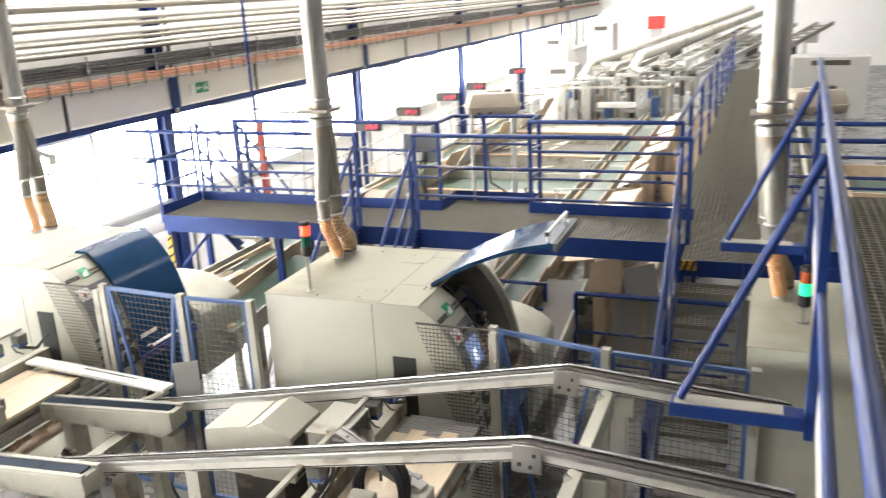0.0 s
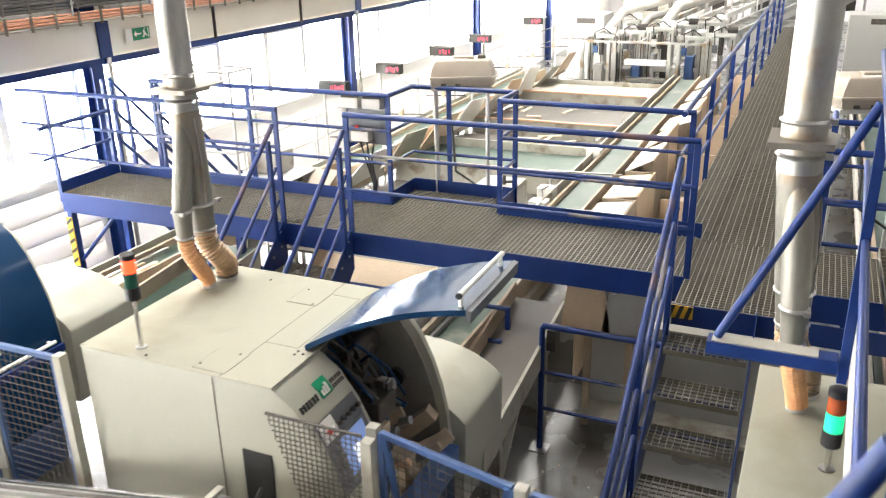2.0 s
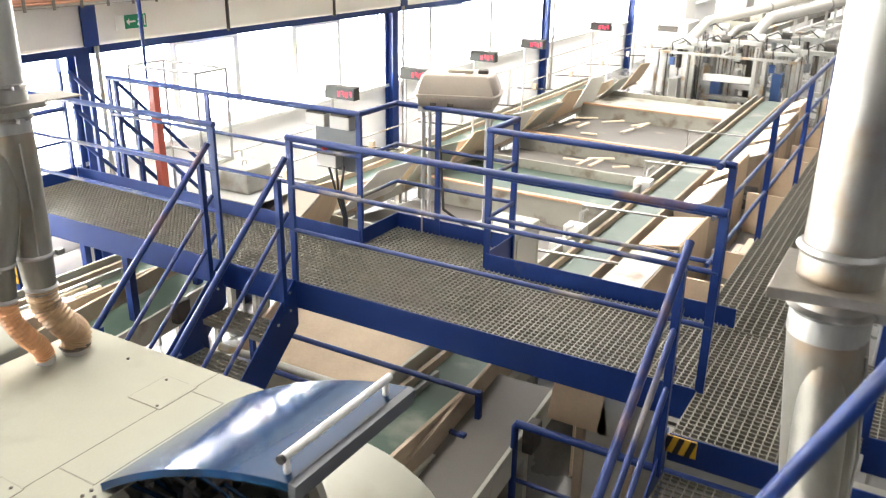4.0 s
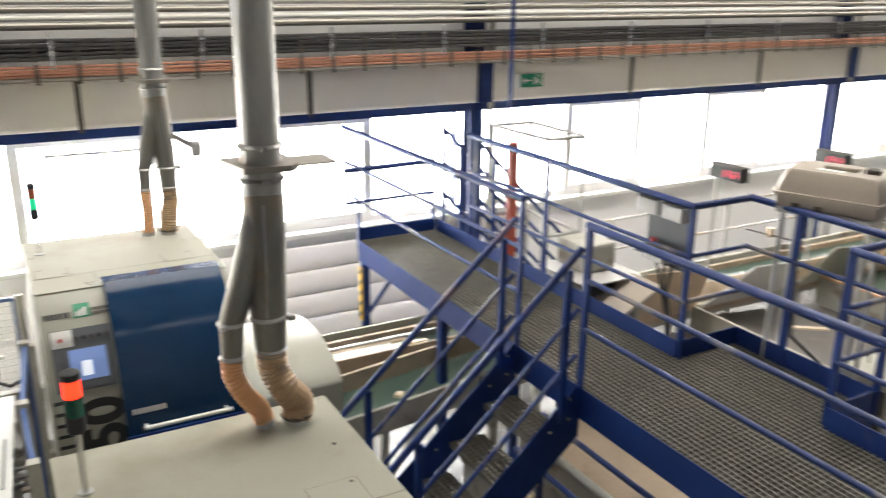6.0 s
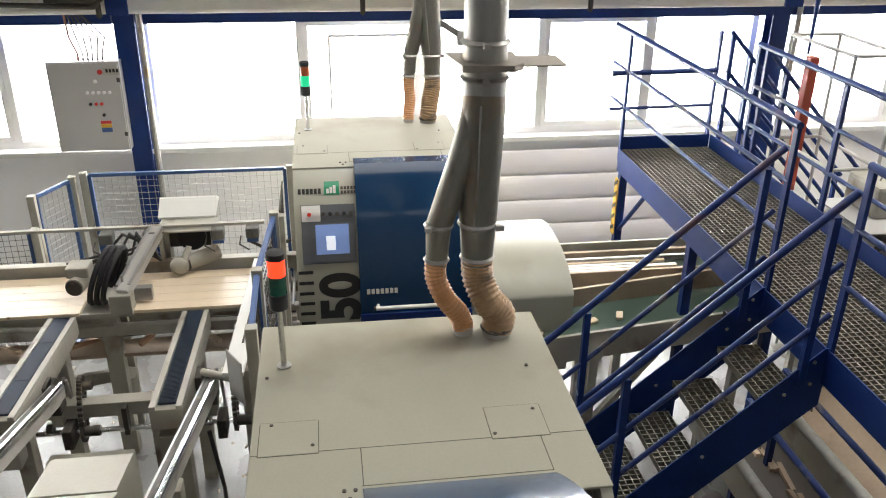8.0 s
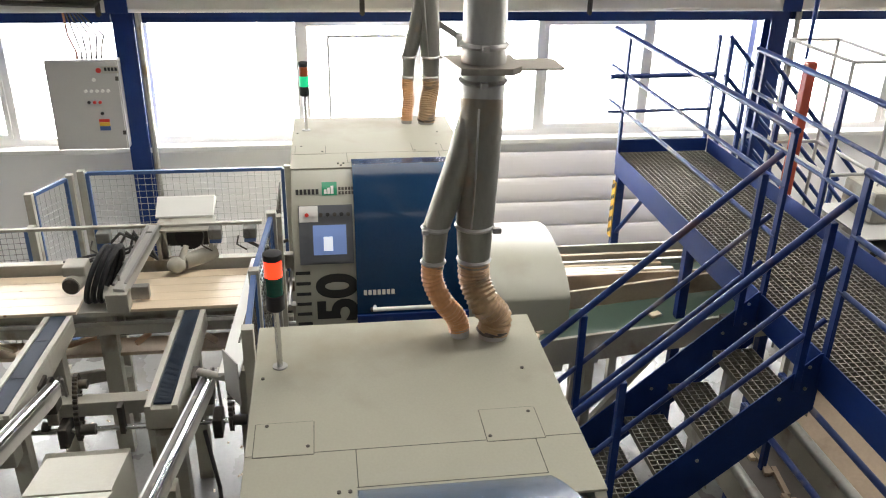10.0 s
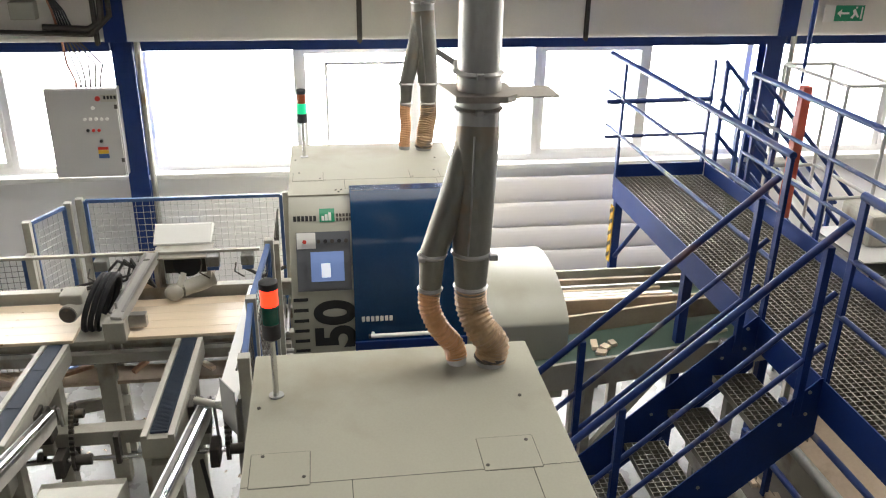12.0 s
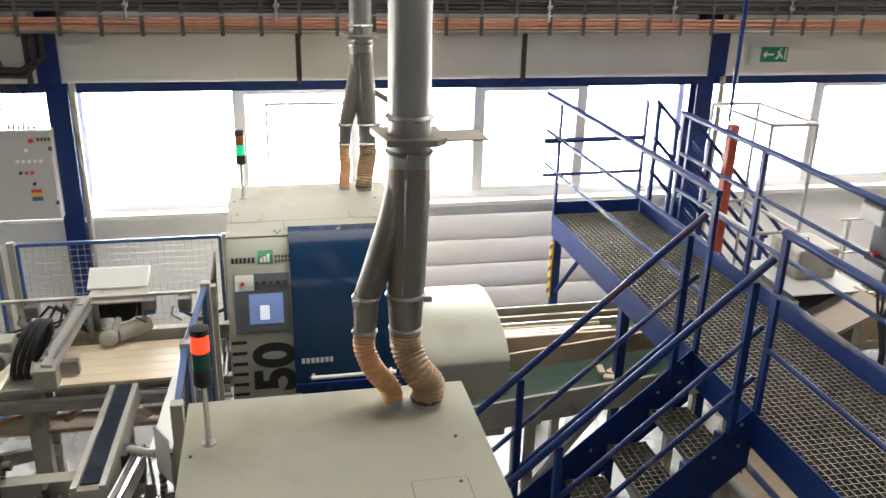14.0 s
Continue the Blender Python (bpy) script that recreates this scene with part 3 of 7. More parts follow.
def machine(x, y, open_hood, label, lit):
    """A crosscut saw in its cream cabinet; x, y: the rear corner of its roof on the infeed side."""
    mc = thing("crosscut_saw", x + 0.9, y + 0.65, 0, label, "saw machine", "row of saws")
    W, Z, P = 1.29, 2.17, 0.48

    def put(prof):
        return [(x + u, v) for u, v in prof]
    outline = [(0, 0.08), (0, Z - 0.006)] + [(1.31, Z - 0.006)] + FRONT[1:] + [(1.7, 0.08)]
    cab = part("cabinet", prism(put(outline), "y", y + 0.002, y + P, 0.006), CREAM, mc, smooth=True)
    part("side_seam", box(x + 0.931, x + 0.934, y - 0.0015, y + 0.01, 0.4, Z - 0.01), IRON, cab)
    # black plate stands in for the dark of the hatch; no hole is cut
    part("hatch_opening", box(x + 1.08, x + 1.27, y - 0.003, y + 0.01, 1.25, 1.75, 0.0), INK, cab)
    part("roof", box(x - 0.004, x + 1.315, y - 0.002, y + W + 0.052, Z - 0.005, Z + 0.006, 0.003), ROOF_PAINT, mc)
    part("back_panel", boxes([(x, x + 0.03, y + P + 0.002, y + W, 0.08, Z - 0.032)]), CREAM, mc)
    part("side_panel", prism(put(outline), "y", y + W + 0.002, y + W + 0.05, 0.005), CREAM, mc, smooth=True)
    # added dark grey sheets darken the recess under the hood
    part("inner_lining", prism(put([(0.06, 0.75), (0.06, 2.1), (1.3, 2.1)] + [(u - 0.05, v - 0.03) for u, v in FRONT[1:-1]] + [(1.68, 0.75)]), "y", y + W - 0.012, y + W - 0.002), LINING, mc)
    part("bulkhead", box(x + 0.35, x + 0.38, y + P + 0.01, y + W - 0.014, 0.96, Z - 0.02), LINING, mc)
    if open_hood:
        saw_works(x + 0.2, y, mc)
    part("base", box(x + 0.05, x + 1.6, y + P + 0.01, y + W - 0.01, 0.0, 0.72, 0.01), STEEL_BLUE, mc)
    part("inner_bed", box(x + 0.3, x + 1.5, y + P + 0.01, y + W - 0.01, 0.722, 0.95, 0.01), STEEL, mc)
    # roof seams and covers
    for a, b in ((0.03, 0.262), (0.95, 1.185)):
        cv = part("roof_cover", box(x + 0.783, x + 0.992, y + a, y + b, Z + 0.0065, Z + 0.009, 0.001), ROOF_PAINT, mc)
        part("cover_gap", boxes([(x + 0.779, x + 0.783, y + a, y + b, Z + 0.0062, Z + 0.0068), (x + 0.783, x + 0.992, y + a - 0.003, y + a, Z + 0.0062, Z + 0.0068), (x + 0.783, x + 0.992, y + b, y + b + 0.003, Z + 0.0062, Z + 0.0068), (x + 0.992, x + 0.995, y + a, y + b, Z + 0.0062, Z + 0.0068)]), IRON, cv)
    for a, b, c, d in ((0.98, 0.9835, 0.0, 0.027), (0.98, 0.9835, 0.266, 0.946), (0.98, 0.9835, 1.19, 1.34), (0.984, 1.2, 0.424, 0.4275), (0.996, 1.2, 1.143, 1.1465), (1.2, 1.204, 0.42, 1.146)):
        part("roof_seam", box(x + a, x + b, y + c, y + d, Z + 0.0062, Z + 0.0068), IRON, mc)
    for u, v in ((0.8, 0.075), (0.945, 0.24), (0.962, 0.965), (0.815, 1.155), (0.484, 1.204), (0.451, 0.04), (1.224, 0.354), (1.224, 0.395), (1.268, 0.374)):
        part("screw", pathbar([(x + u, y + v, Z + 0.005), (x + u, y + v, Z + 0.012)], 0.008, 8), IRON, mc)
    # rounded guard over the outfeed
    prof = [(0.7, 0.85), (0.7, 1.38), (0.8, 1.455), (0.95, 1.49), (1.15, 1.50), (1.35, 1.49), (1.5, 1.465), (1.62, 1.425), (1.72, 1.375), (1.79, 1.325), (1.842, 1.27), (1.835, 0.9), (1.80, 0.57), (1.5, 0.55)]
    part("outfeed_guard", prism(put(prof), "y", y + W + 0.053, y + W + 0.78, 0.02), CREAM, mc, smooth=True)
    part("guard_latch", box(x + 1.5, x + 1.6, y + W + 0.78, y + W + 0.82, 1.1, 1.3, 0.008), CREAM_OLD, mc)
    # blue hood; swung open it rises over the roof's front edge in a shallow curve
    if open_hood:
        ha, hz = y + 0.42, y + 1.14
        A, B, C = (1.25, 2.205), (1.717, 2.518), (2.23, 2.590)
        line = [((1 - f) ** 2 * A[0] + 2 * f * (1 - f) * B[0] + f * f * C[0], (1 - f) ** 2 * A[1] + 2 * f * (1 - f) * B[1] + f * f * C[1]) for f in [k / 14 for k in range(15)]]
        hoodp = line + [(u + 0.006, v - 0.032) for u, v in reversed(line)]
        lip = [(2.232, 2.592), (2.262, 2.586), (2.256, 2.52), (2.232, 2.53)]
        hp = [(2.185, 2.65), (2.185, 2.585)]
        reach = (ha + 0.02, hz - 0.06)
    else:
        ha, hz = y + 0.452, y + W - 0.004
        hoodp = [(1.2, 2.176), (1.2, 2.2)] + front_strip(0.0, 1.16, 0.012, 0.045, 14)[15:][::-1] + front_strip(0.0, 1.16, 0.012, 0.045, 14)[:15][::-1]
        lip = front_strip(1.12, 1.18, 0.046, 0.07, 3)
        (u, v), (du, dv) = front_at(1.06)
        hp = [(u - dv * 0.1, v + du * 0.1), (u - dv * 0.04, v + du * 0.04)]
        reach = (ha + 0.1, hz - 0.1)
    hood = part("hood", prism(put(hoodp), "y", ha, hz), BLUE_HOOD, mc, "dark blue glossy hood" + (", swung open" if open_hood else ""), smooth=True)
    part("edge_profile", prism(put(lip), "y", ha - 0.002, hz + 0.003), PANELDARK if open_hood else BLUE, hood)
    hd = part("handle", pathbar([(x + hp[0][0], reach[0], hp[0][1]), (x + hp[0][0], reach[1], hp[0][1])], 0.016, 12), WHITE, hood, "white tubular handle", smooth=True)
    part("handle_cap", pathbar([(x + hp[0][0], reach[0] - 0.004, hp[0][1]), (x + hp[0][0], reach[0] + 0.012, hp[0][1])], 0.017, 12), INK, hd, smooth=True)
    for yy in (reach[0] + 0.03, reach[1] - 0.03):
        part("handle_foot", pathbar([(x + hp[0][0], yy, hp[0][1]), (x + hp[1][0], yy, hp[1][1])], 0.013, 8), WHITE, hd)
    # the product's name on the closed hood stays plain bars
    if not open_hood:
        for k in range(7):
            y0 = ha + 0.05 + k * 0.034
            part("name_bar", prism(put(front_strip(0.93, 0.965, 0.047, 0.049, 2)), "y", y0, y0 + 0.024), WHITE, hood)
    part("lower_panel", prism(put(front_strip(1.2, 1.75, 0.01, 0.03, 4)), "y", y + P + 0.012, y + W - 0.004), BLUE_HOOD, mc)
    # control panel
    cp = part("control_panel", prism(put(front_strip(0.30, 0.73, 0.002, 0.012)), "y", y + 0.05, y + P - 0.04), PANELDARK, mc, "dark grey control panel with lit screen")
    part("switch_plate", prism(put(front_strip(0.305, 0.42, 0.013, 0.017)), "y", y + 0.055, y + 0.19), WHITE, cp)
    part("screen_frame", prism(put(front_strip(0.43, 0.71, 0.013, 0.02)), "y", y + 0.12, y + P - 0.06), PANELDARK, cp)
    part("screen", prism(put(front_strip(0.445, 0.66, 0.021, 0.023)), "y", y + 0.15, y + P - 0.09), SCREEN, cp, "lit blue screen")
    part("screen_window", prism(put(front_strip(0.53, 0.63, 0.024, 0.025)), "y", y + 0.225, y + 0.29), SCREEN_W, cp)
    for k, m in enumerate((RED, WHITE, IRON, INK, IRON, DARK, IRON)):
        (u, v), (du, dv) = front_at(0.37)
        yy = y + 0.11 + k * 0.05
        part("button", pathbar([(x + u - dv * 0.013, yy, v + du * 0.013), (x + u - dv * 0.035, yy, v + du * 0.035)], 0.015, 10), m, cp)
    # maker's mark: green square with a pale zigzag, and plain bars for its words
    part("mark", prism(put(front_strip(0.12, 0.225, 0.002, 0.005)), "y", y + 0.225, y + 0.335), SIGN_GREEN, mc)
    for k, (a, b) in enumerate(((0.24, 0.26), (0.265, 0.285), (0.29, 0.31))):
        part("mark_stroke", prism(put(front_strip(0.18 - 0.012 * k, 0.215, 0.006, 0.008)), "y", y + a, y + b), WHITE, mc)
    for k in range(6):
        part("name_bar", prism(put(front_strip(0.175, 0.215, 0.002, 0.004)), "y", y + 0.035 + k * 0.029, y + 0.056 + k * 0.029), INK, mc)
    for k in range(5):
        for j in range(2):
            part("name_bar", prism(put(front_strip(0.165 + j * 0.032, 0.188 + j * 0.032, 0.002, 0.004)), "y", y + 0.345 + k * 0.024, y + 0.362 + k * 0.024), IRON, mc)
    # model number reads upwards; the name beside it stays plain bars
    (u, v), (du, dv) = front_at(1.12)
    m = Matrix(((du * -1, 0, -dv, x + u - dv * 0.006), (0, 1, 0, 0), (-dv, 0, du, v + du * 0.006), (0, 0, 0, 1)))
    rows = Matrix(((-du, 0, -dv, x + u - dv * 0.012), (0, -1, 0, y + 0.445), (-dv, 0, du, v + du * 0.012), (0, 0, 0, 1)))
    letters("50", 0.40, INK, mc, rows @ Matrix.Translation((-0.06, 0.0, 0)), "model_number", 0.015, 0.95)
    for k in range(8):
        part("name_bar", prism(put(front_strip(0.78 + k * 0.08, 0.805 + k * 0.08, 0.002, 0.004, 2)), "y", y + 0.012, y + 0.118), INK, mc)
    # signal tower
    if x < -1:
        signal_tower(x + 0.355, y + 0.112, Z, lit, mc)
    else:
        signal_tower(x + 0.33, y + 0.48, Z, lit, mc, 0.12)
    return mc


def signal_tower(lx, ly, z, lit, parent, pole=0.3):
    tw = part("signal_tower", pathbar([(lx, ly, z), (lx, ly, z + 0.012)], 0.034, 16), STEEL, parent, "signal tower with red and green lenses", smooth=True)
    part("pole", pathbar([(lx, ly, z + 0.012), (lx, ly, z + pole)], 0.013, 10), CHROME, tw, smooth=True)
    z += pole - 0.3
    part("socket", pathbar([(lx, ly, z + 0.3), (lx, ly, z + 0.31), (lx, ly, z + 0.38)], 0, 16, (0.03, 0.041, 0.041)), DARK, tw, smooth=True)
    part("green_lens", pathbar([(lx, ly, z + 0.381), (lx, ly, z + 0.465)], 0.038, 16), LAMP_GREEN if lit == "green" else LENS_GREEN, tw, smooth=True)
    part("red_lens", pathbar([(lx, ly, z + 0.468), (lx, ly, z + 0.545)], 0.038, 16), LAMP_RED if lit == "red" else LENS_RED, tw, smooth=True)
    part("cap", pathbar([(lx, ly, z + 0.546), (lx, ly, z + 0.575), (lx, ly, z + 0.582)], 0, 16, (0.041, 0.041, 0.03)), DARK, tw, smooth=True)


MA, MB, MC = (-3.82, 5.44), (-7.45, 5.53), (-0.21, 5.28)
machine(*MA, True, "cream crosscut saw with its blue hood swung open", "red")
machine(*MB, False, "cream crosscut saw with closed dark blue hood", "green")
machine(*MC, False, "cream crosscut saw beside the gallery, closed", "green")


# ---- extraction ducts ----
def hose(pts, r, m, parent, name="hose"):
    """A ribbed bellows hose along a smooth curve."""
    P = [Vector(p) for p in pts]
    fine = []
    N = 44
    for i in range(N + 1):
        f = i / N * (len(P) - 1)
        k = min(int(f), len(P) - 2)
        w = f - k
        p0, p1, p2, p3 = P[max(k - 1, 0)], P[k], P[k + 1], P[min(k + 2, len(P) - 1)]
        fine.append(0.5 * ((2 * p1) + (p2 - p0) * w + (2 * p0 - 5 * p1 + 4 * p2 - p3) * w * w + (3 * p1 - p0 - 3 * p2 + p3) * w ** 3))
    radii = [r * (1.05 if i % 2 else 0.93) for i in range(N + 1)]
    return part(name, pathbar(fine, 0, 14, radii), m, parent, smooth=False)


def extraction(x, y, label, main=1.05, side=0.845, straight=1.03, spigots=((0.16, 0.965), (0.18, 1.125))):
    """Forked galvanised pipe with two bellows hoses on a saw's roof; x, y as for the saw, the rest as distances along its roof."""
    ax, ay, Z = x + 0.06, y + main, 2.17
    sy, ty = y + side, y + straight
    d = thing("extraction_pipe", ax, ay, Z, label, "duct", "extraction pipes")
    part("main_pipe", pathbar([(ax, ay, 3.57), (ax, ay, 8.9)], 0.094, 24), GALV, d, smooth=True)
    part("lower_pipe", pathbar([(ax, ay, 3.33), (ax, ay, 3.55)], 0.099, 24), GALV, d, smooth=True)
    for z in (3.56, 3.405, 5.6):
        part("pipe_clamp", pathbar([(ax, ay, z - 0.012), (ax, ay, z), (ax, ay, z + 0.012)], 0, 24, (0.1, 0.111, 0.1)), STEEL, d, smooth=True)
        part("clamp_lug", box(ax + 0.095, ax + 0.13, ay - 0.03, ay + 0.0, z - 0.012, z + 0.014, 0.003), STEEL, d)
    part("slide_gate", prism([(ax - 0.14, ay - 0.16), (ax + 0.13, ay - 0.12), (ax + 0.15, ay + 0.1), (ax + 0.1, ay + 0.15), (ax - 0.14, ay + 0.15)], "z", 3.455, 3.485, 0.003), TRAY, d)
    part("gate_blade", box(ax - 0.1, ax + 0.1, ay + 0.152, ay + 0.34, 3.466, 3.473), TRAY, d)
    part("straight_branch", pathbar([(ax, ay, 3.35), (ax + 0.01, ay * 0.9 + ty * 0.1, 3.25), (ax + 0.03, ay * 0.4 + ty * 0.6, 2.98), (ax + 0.05, ty, 2.73)], 0, 24, (0.0975, 0.099, 0.094, 0.088)), DUSTY_SHEET, d, smooth=True)
    part("side_branch", pathbar([(ax + 0.01, ay - 0.04, 3.3), (ax + 0.03, ay * 0.6 + sy * 0.4, 3.08), (ax + 0.05, ay * 0.2 + sy * 0.8, 2.84), (ax + 0.06, sy, 2.73)], 0, 20, (0.05, 0.066, 0.064, 0.06)), DUSTY_SHEET, d, smooth=True)
    part("branch_seam", pathbar([(ax + 0.1, ay - 0.03, 3.3), (ax + 0.13, ay * 0.5 + ty * 0.5 - 0.03, 3.0), (ax + 0.13, ty - 0.03, 2.75)], 0.005, 6), GALV, d, smooth=True)
    for px, py, z, q in ((ax + 0.05, ty, 2.735, 0.097), (ax + 0.06, sy, 2.735, 0.07), (ax + 0.06, ty, 2.565, 0.084), (ax + 0.07, sy - 0.01, 2.565, 0.062)):
        part("pipe_clamp", pathbar([(px, py, z - 0.011), (px, py, z), (px, py, z + 0.011)], 0, 20, (q - 0.008, q, q - 0.008)), STEEL, d, smooth=True)
    part("clamp_screw", box(ax + 0.11, ax + 0.14, ty + 0.07, ty + 0.11, 2.722, 2.75, 0.004), STEEL, d)
    part("clamp_screw", box(ax + 0.1, ax + 0.13, sy - 0.07, sy - 0.04, 2.724, 2.748, 0.004), STEEL, d)
    h1 = (x + spigots[0][0], y + spigots[0][1])
    h2 = (x + spigots[1][0], y + spigots[1][1])
    part("collar", pathbar([(ax + 0.05, ty, 2.73), (ax + 0.06, ty, 2.53)], 0, 18, (0.086, 0.074)), DUSTY_SHEET, d, smooth=True)
    part("collar", pathbar([(ax + 0.06, sy, 2.73), (ax + 0.07, sy - 0.01, 2.53)], 0, 18, (0.06, 0.05)), DUSTY_SHEET, d, smooth=True)
    hose([(ax + 0.07, sy - 0.01, 2.57), (ax + 0.08, sy - 0.015, 2.48), (ax + 0.1, sy * 0.75 + h1[1] * 0.25, 2.37), (h1[0] - 0.01, h1[1] * 0.85 + sy * 0.15, 2.27), (h1[0], h1[1], 2.2)], 0.051, HOSE, d)
    hose([(ax + 0.06, ty, 2.57), (ax + 0.07, ty + 0.005, 2.46), (ax + 0.12, ty * 0.5 + h2[1] * 0.5, 2.36), (h2[0], h2[1] + 0.012, 2.28), (h2[0], h2[1], 2.2)], 0.075, HOSE_OLD, d)
    part("spigot", pathbar([(*h1, Z), (*h1, Z + 0.05)], 0.047, 18), GREY, d, smooth=True)
    part("spigot", pathbar([(*h2, Z), (*h2, Z + 0.035)], 0.07, 18), GREY, d, smooth=True)
    part("hose_band", pathbar([(*h2, Z + 0.03), (*h2, Z + 0.04), (*h2, Z + 0.05)], 0, 18, (0.073, 0.08, 0.073)), IRON, d, smooth=True)
    return d


extraction(*MA, "galvanised extraction pipe forking into two tan hoses")
eb = extraction(*MB, "galvanised extraction pipe forking into two tan hoses", 1.147, 1.0, 1.19, ((0.2, 0.975), (0.22, 1.142)))
bx, by = MB[0] + 0.06, MB[1] + 1.147
part("damper_arm", beam((bx, by + 0.08, 3.02), (bx, by + 0.3, 2.88), 0.07, 0.05, 0.006), GALV, eb)
part("damper_box", box(bx - 0.05, bx + 0.05, by + 0.26, by + 0.36, 2.8, 2.92, 0.02), GREY, eb)
extraction(*MC, "galvanised extraction pipe with stained branches and tan hoses", 1.03, 0.86, 1.075, ((0.19, 0.94), (0.21, 1.10)))


# ---- fences ----
def mesh_panel(x0, x1, y0, y1, z0, z1, parent, pitch=0.05, brace=False, pale=False):
    """Framed wire-mesh panel standing along the line from x0, y0 to x1, y1."""
    a, b = Vector((x0, y0, 0)), Vector((x1, y1, 0))
    d = (b - a).normalized()
    L = (b - a).length

    def at(u, z):
        return (a.x + d.x * u, a.y + d.y * u, z)
    pn = part("mesh_frame", bmesh.new(), STEEL_BLUE, parent)
    bm = bmesh.new()
    for p, q in ((at(0, z0), at(0, z1)), (at(L, z0), at(L, z1)), (at(0, z1), at(L, z1)), (at(0, z0), at(L, z0))):
        add_beam(bm, p, q, 0.03, 0.03)
    if brace:
        add_beam(bm, at(0.02, z1), at(L * 0.45, z0), 0.028, 0.028)
        add_beam(bm, at(L - 0.02, z1), at(L * 0.5, z0), 0.028, 0.028)
    bmesh.ops.translate(bm, verts=bm.verts, vec=-root_place(parent))
    bm.to_mesh(pn.data)
    bm.free()
    bm = bmesh.new()
    for i in range(1, int(L / pitch)):
        add_path(bm, [at(i * pitch, z0), at(i * pitch, z1)], 0.0022, 4, closed_ends=False)
    for i in range(1, int((z1 - z0) / pitch)):
        add_path(bm, [at(0, z0 + i * pitch), at(L, z0 + i * pitch)], 0.0022, 4, closed_ends=False)
    w = part("wire_mesh", bm, GREY if pale else IRON, pn)
    w["kind"] = "stuff"


def fence_post(x, y, z, parent):
    p = part("post", box(x - 0.03, x + 0.03, y - 0.03, y + 0.03, 0.0, z, 0.004), CREAM_OLD, parent)
    part("foot", box(x - 0.06, x + 0.06, y - 0.06, y + 0.06, 0.0, 0.012), CREAM_OLD, p)


def fence(run, z0, z1, label, brace=(), pale=False):
    f = thing("safety_fence", run[0][0], run[0][1], 0, label, "fence", "safety fences")
    for x, y in run:
        fence_post(x, y, z1 + 0.03, f)
    for i, ((a, b), (c, d)) in enumerate(zip(run, run[1:])):
        g = (Vector((c, d)) - Vector((a, b))).normalized() * 0.05
        mesh_panel(a + g.x, c - g.x, b + g.y, d - g.y, z0, z1, f, 0.06 if pale else 0.05, i in brace, pale)


fence([(-5.43, 5.42), (-4.58, 5.36), (-3.92, 5.37)], 0.25, 2.10, "blue wire-mesh safety fence between two saws", (0,))
fence([(-1.95, 5.50), (-1.10, 5.31), (-0.15, 5.22)], 0.25, 2.02, "blue wire-mesh gate in front of the open saw", (0,))


def side_mesh(x, y):
    """Fine wire guard that closes the gap beside a saw's front."""
    f = thing("mesh_guard", x + 1.6, y - 0.08, 0, "dark fine wire-mesh guard beside the saw's front", "guard", "mesh guards")
    bm = bmesh.new()
    for k in range(19):
        u = 1.34 + k * 0.03
        add_path(bm, [(x + u, y - 0.08, max(0.4, 2.07 - (u - 1.32) / 0.36)), (x + u, y - 0.08, 2.07)], 0.0028, 4, closed_ends=False)
    for k in range(56):
        h = 2.07 - k * 0.03
        u0 = min(1.7, 1.32 + (2.07 - h) * 0.36)
        add_path(bm, [(x + u0, y - 0.08, h), (x + 1.88, y - 0.08, h)], 0.0028, 4, closed_ends=False)
    m = part("wire_mesh", bm, IRON, f)
    m["kind"] = "stuff"
    part("post", box(x + 1.885, x + 1.945, y - 0.11, y - 0.05, 0, 2.06, 0.004), CREAM_OLD, f)
    part("edge_bar", beam((x + 1.32, y - 0.08, 2.075), (x + 1.88, y - 0.08, 2.075), 0.012, 0.012), IRON, f)


side_mesh(*MA)
side_mesh(*MB)


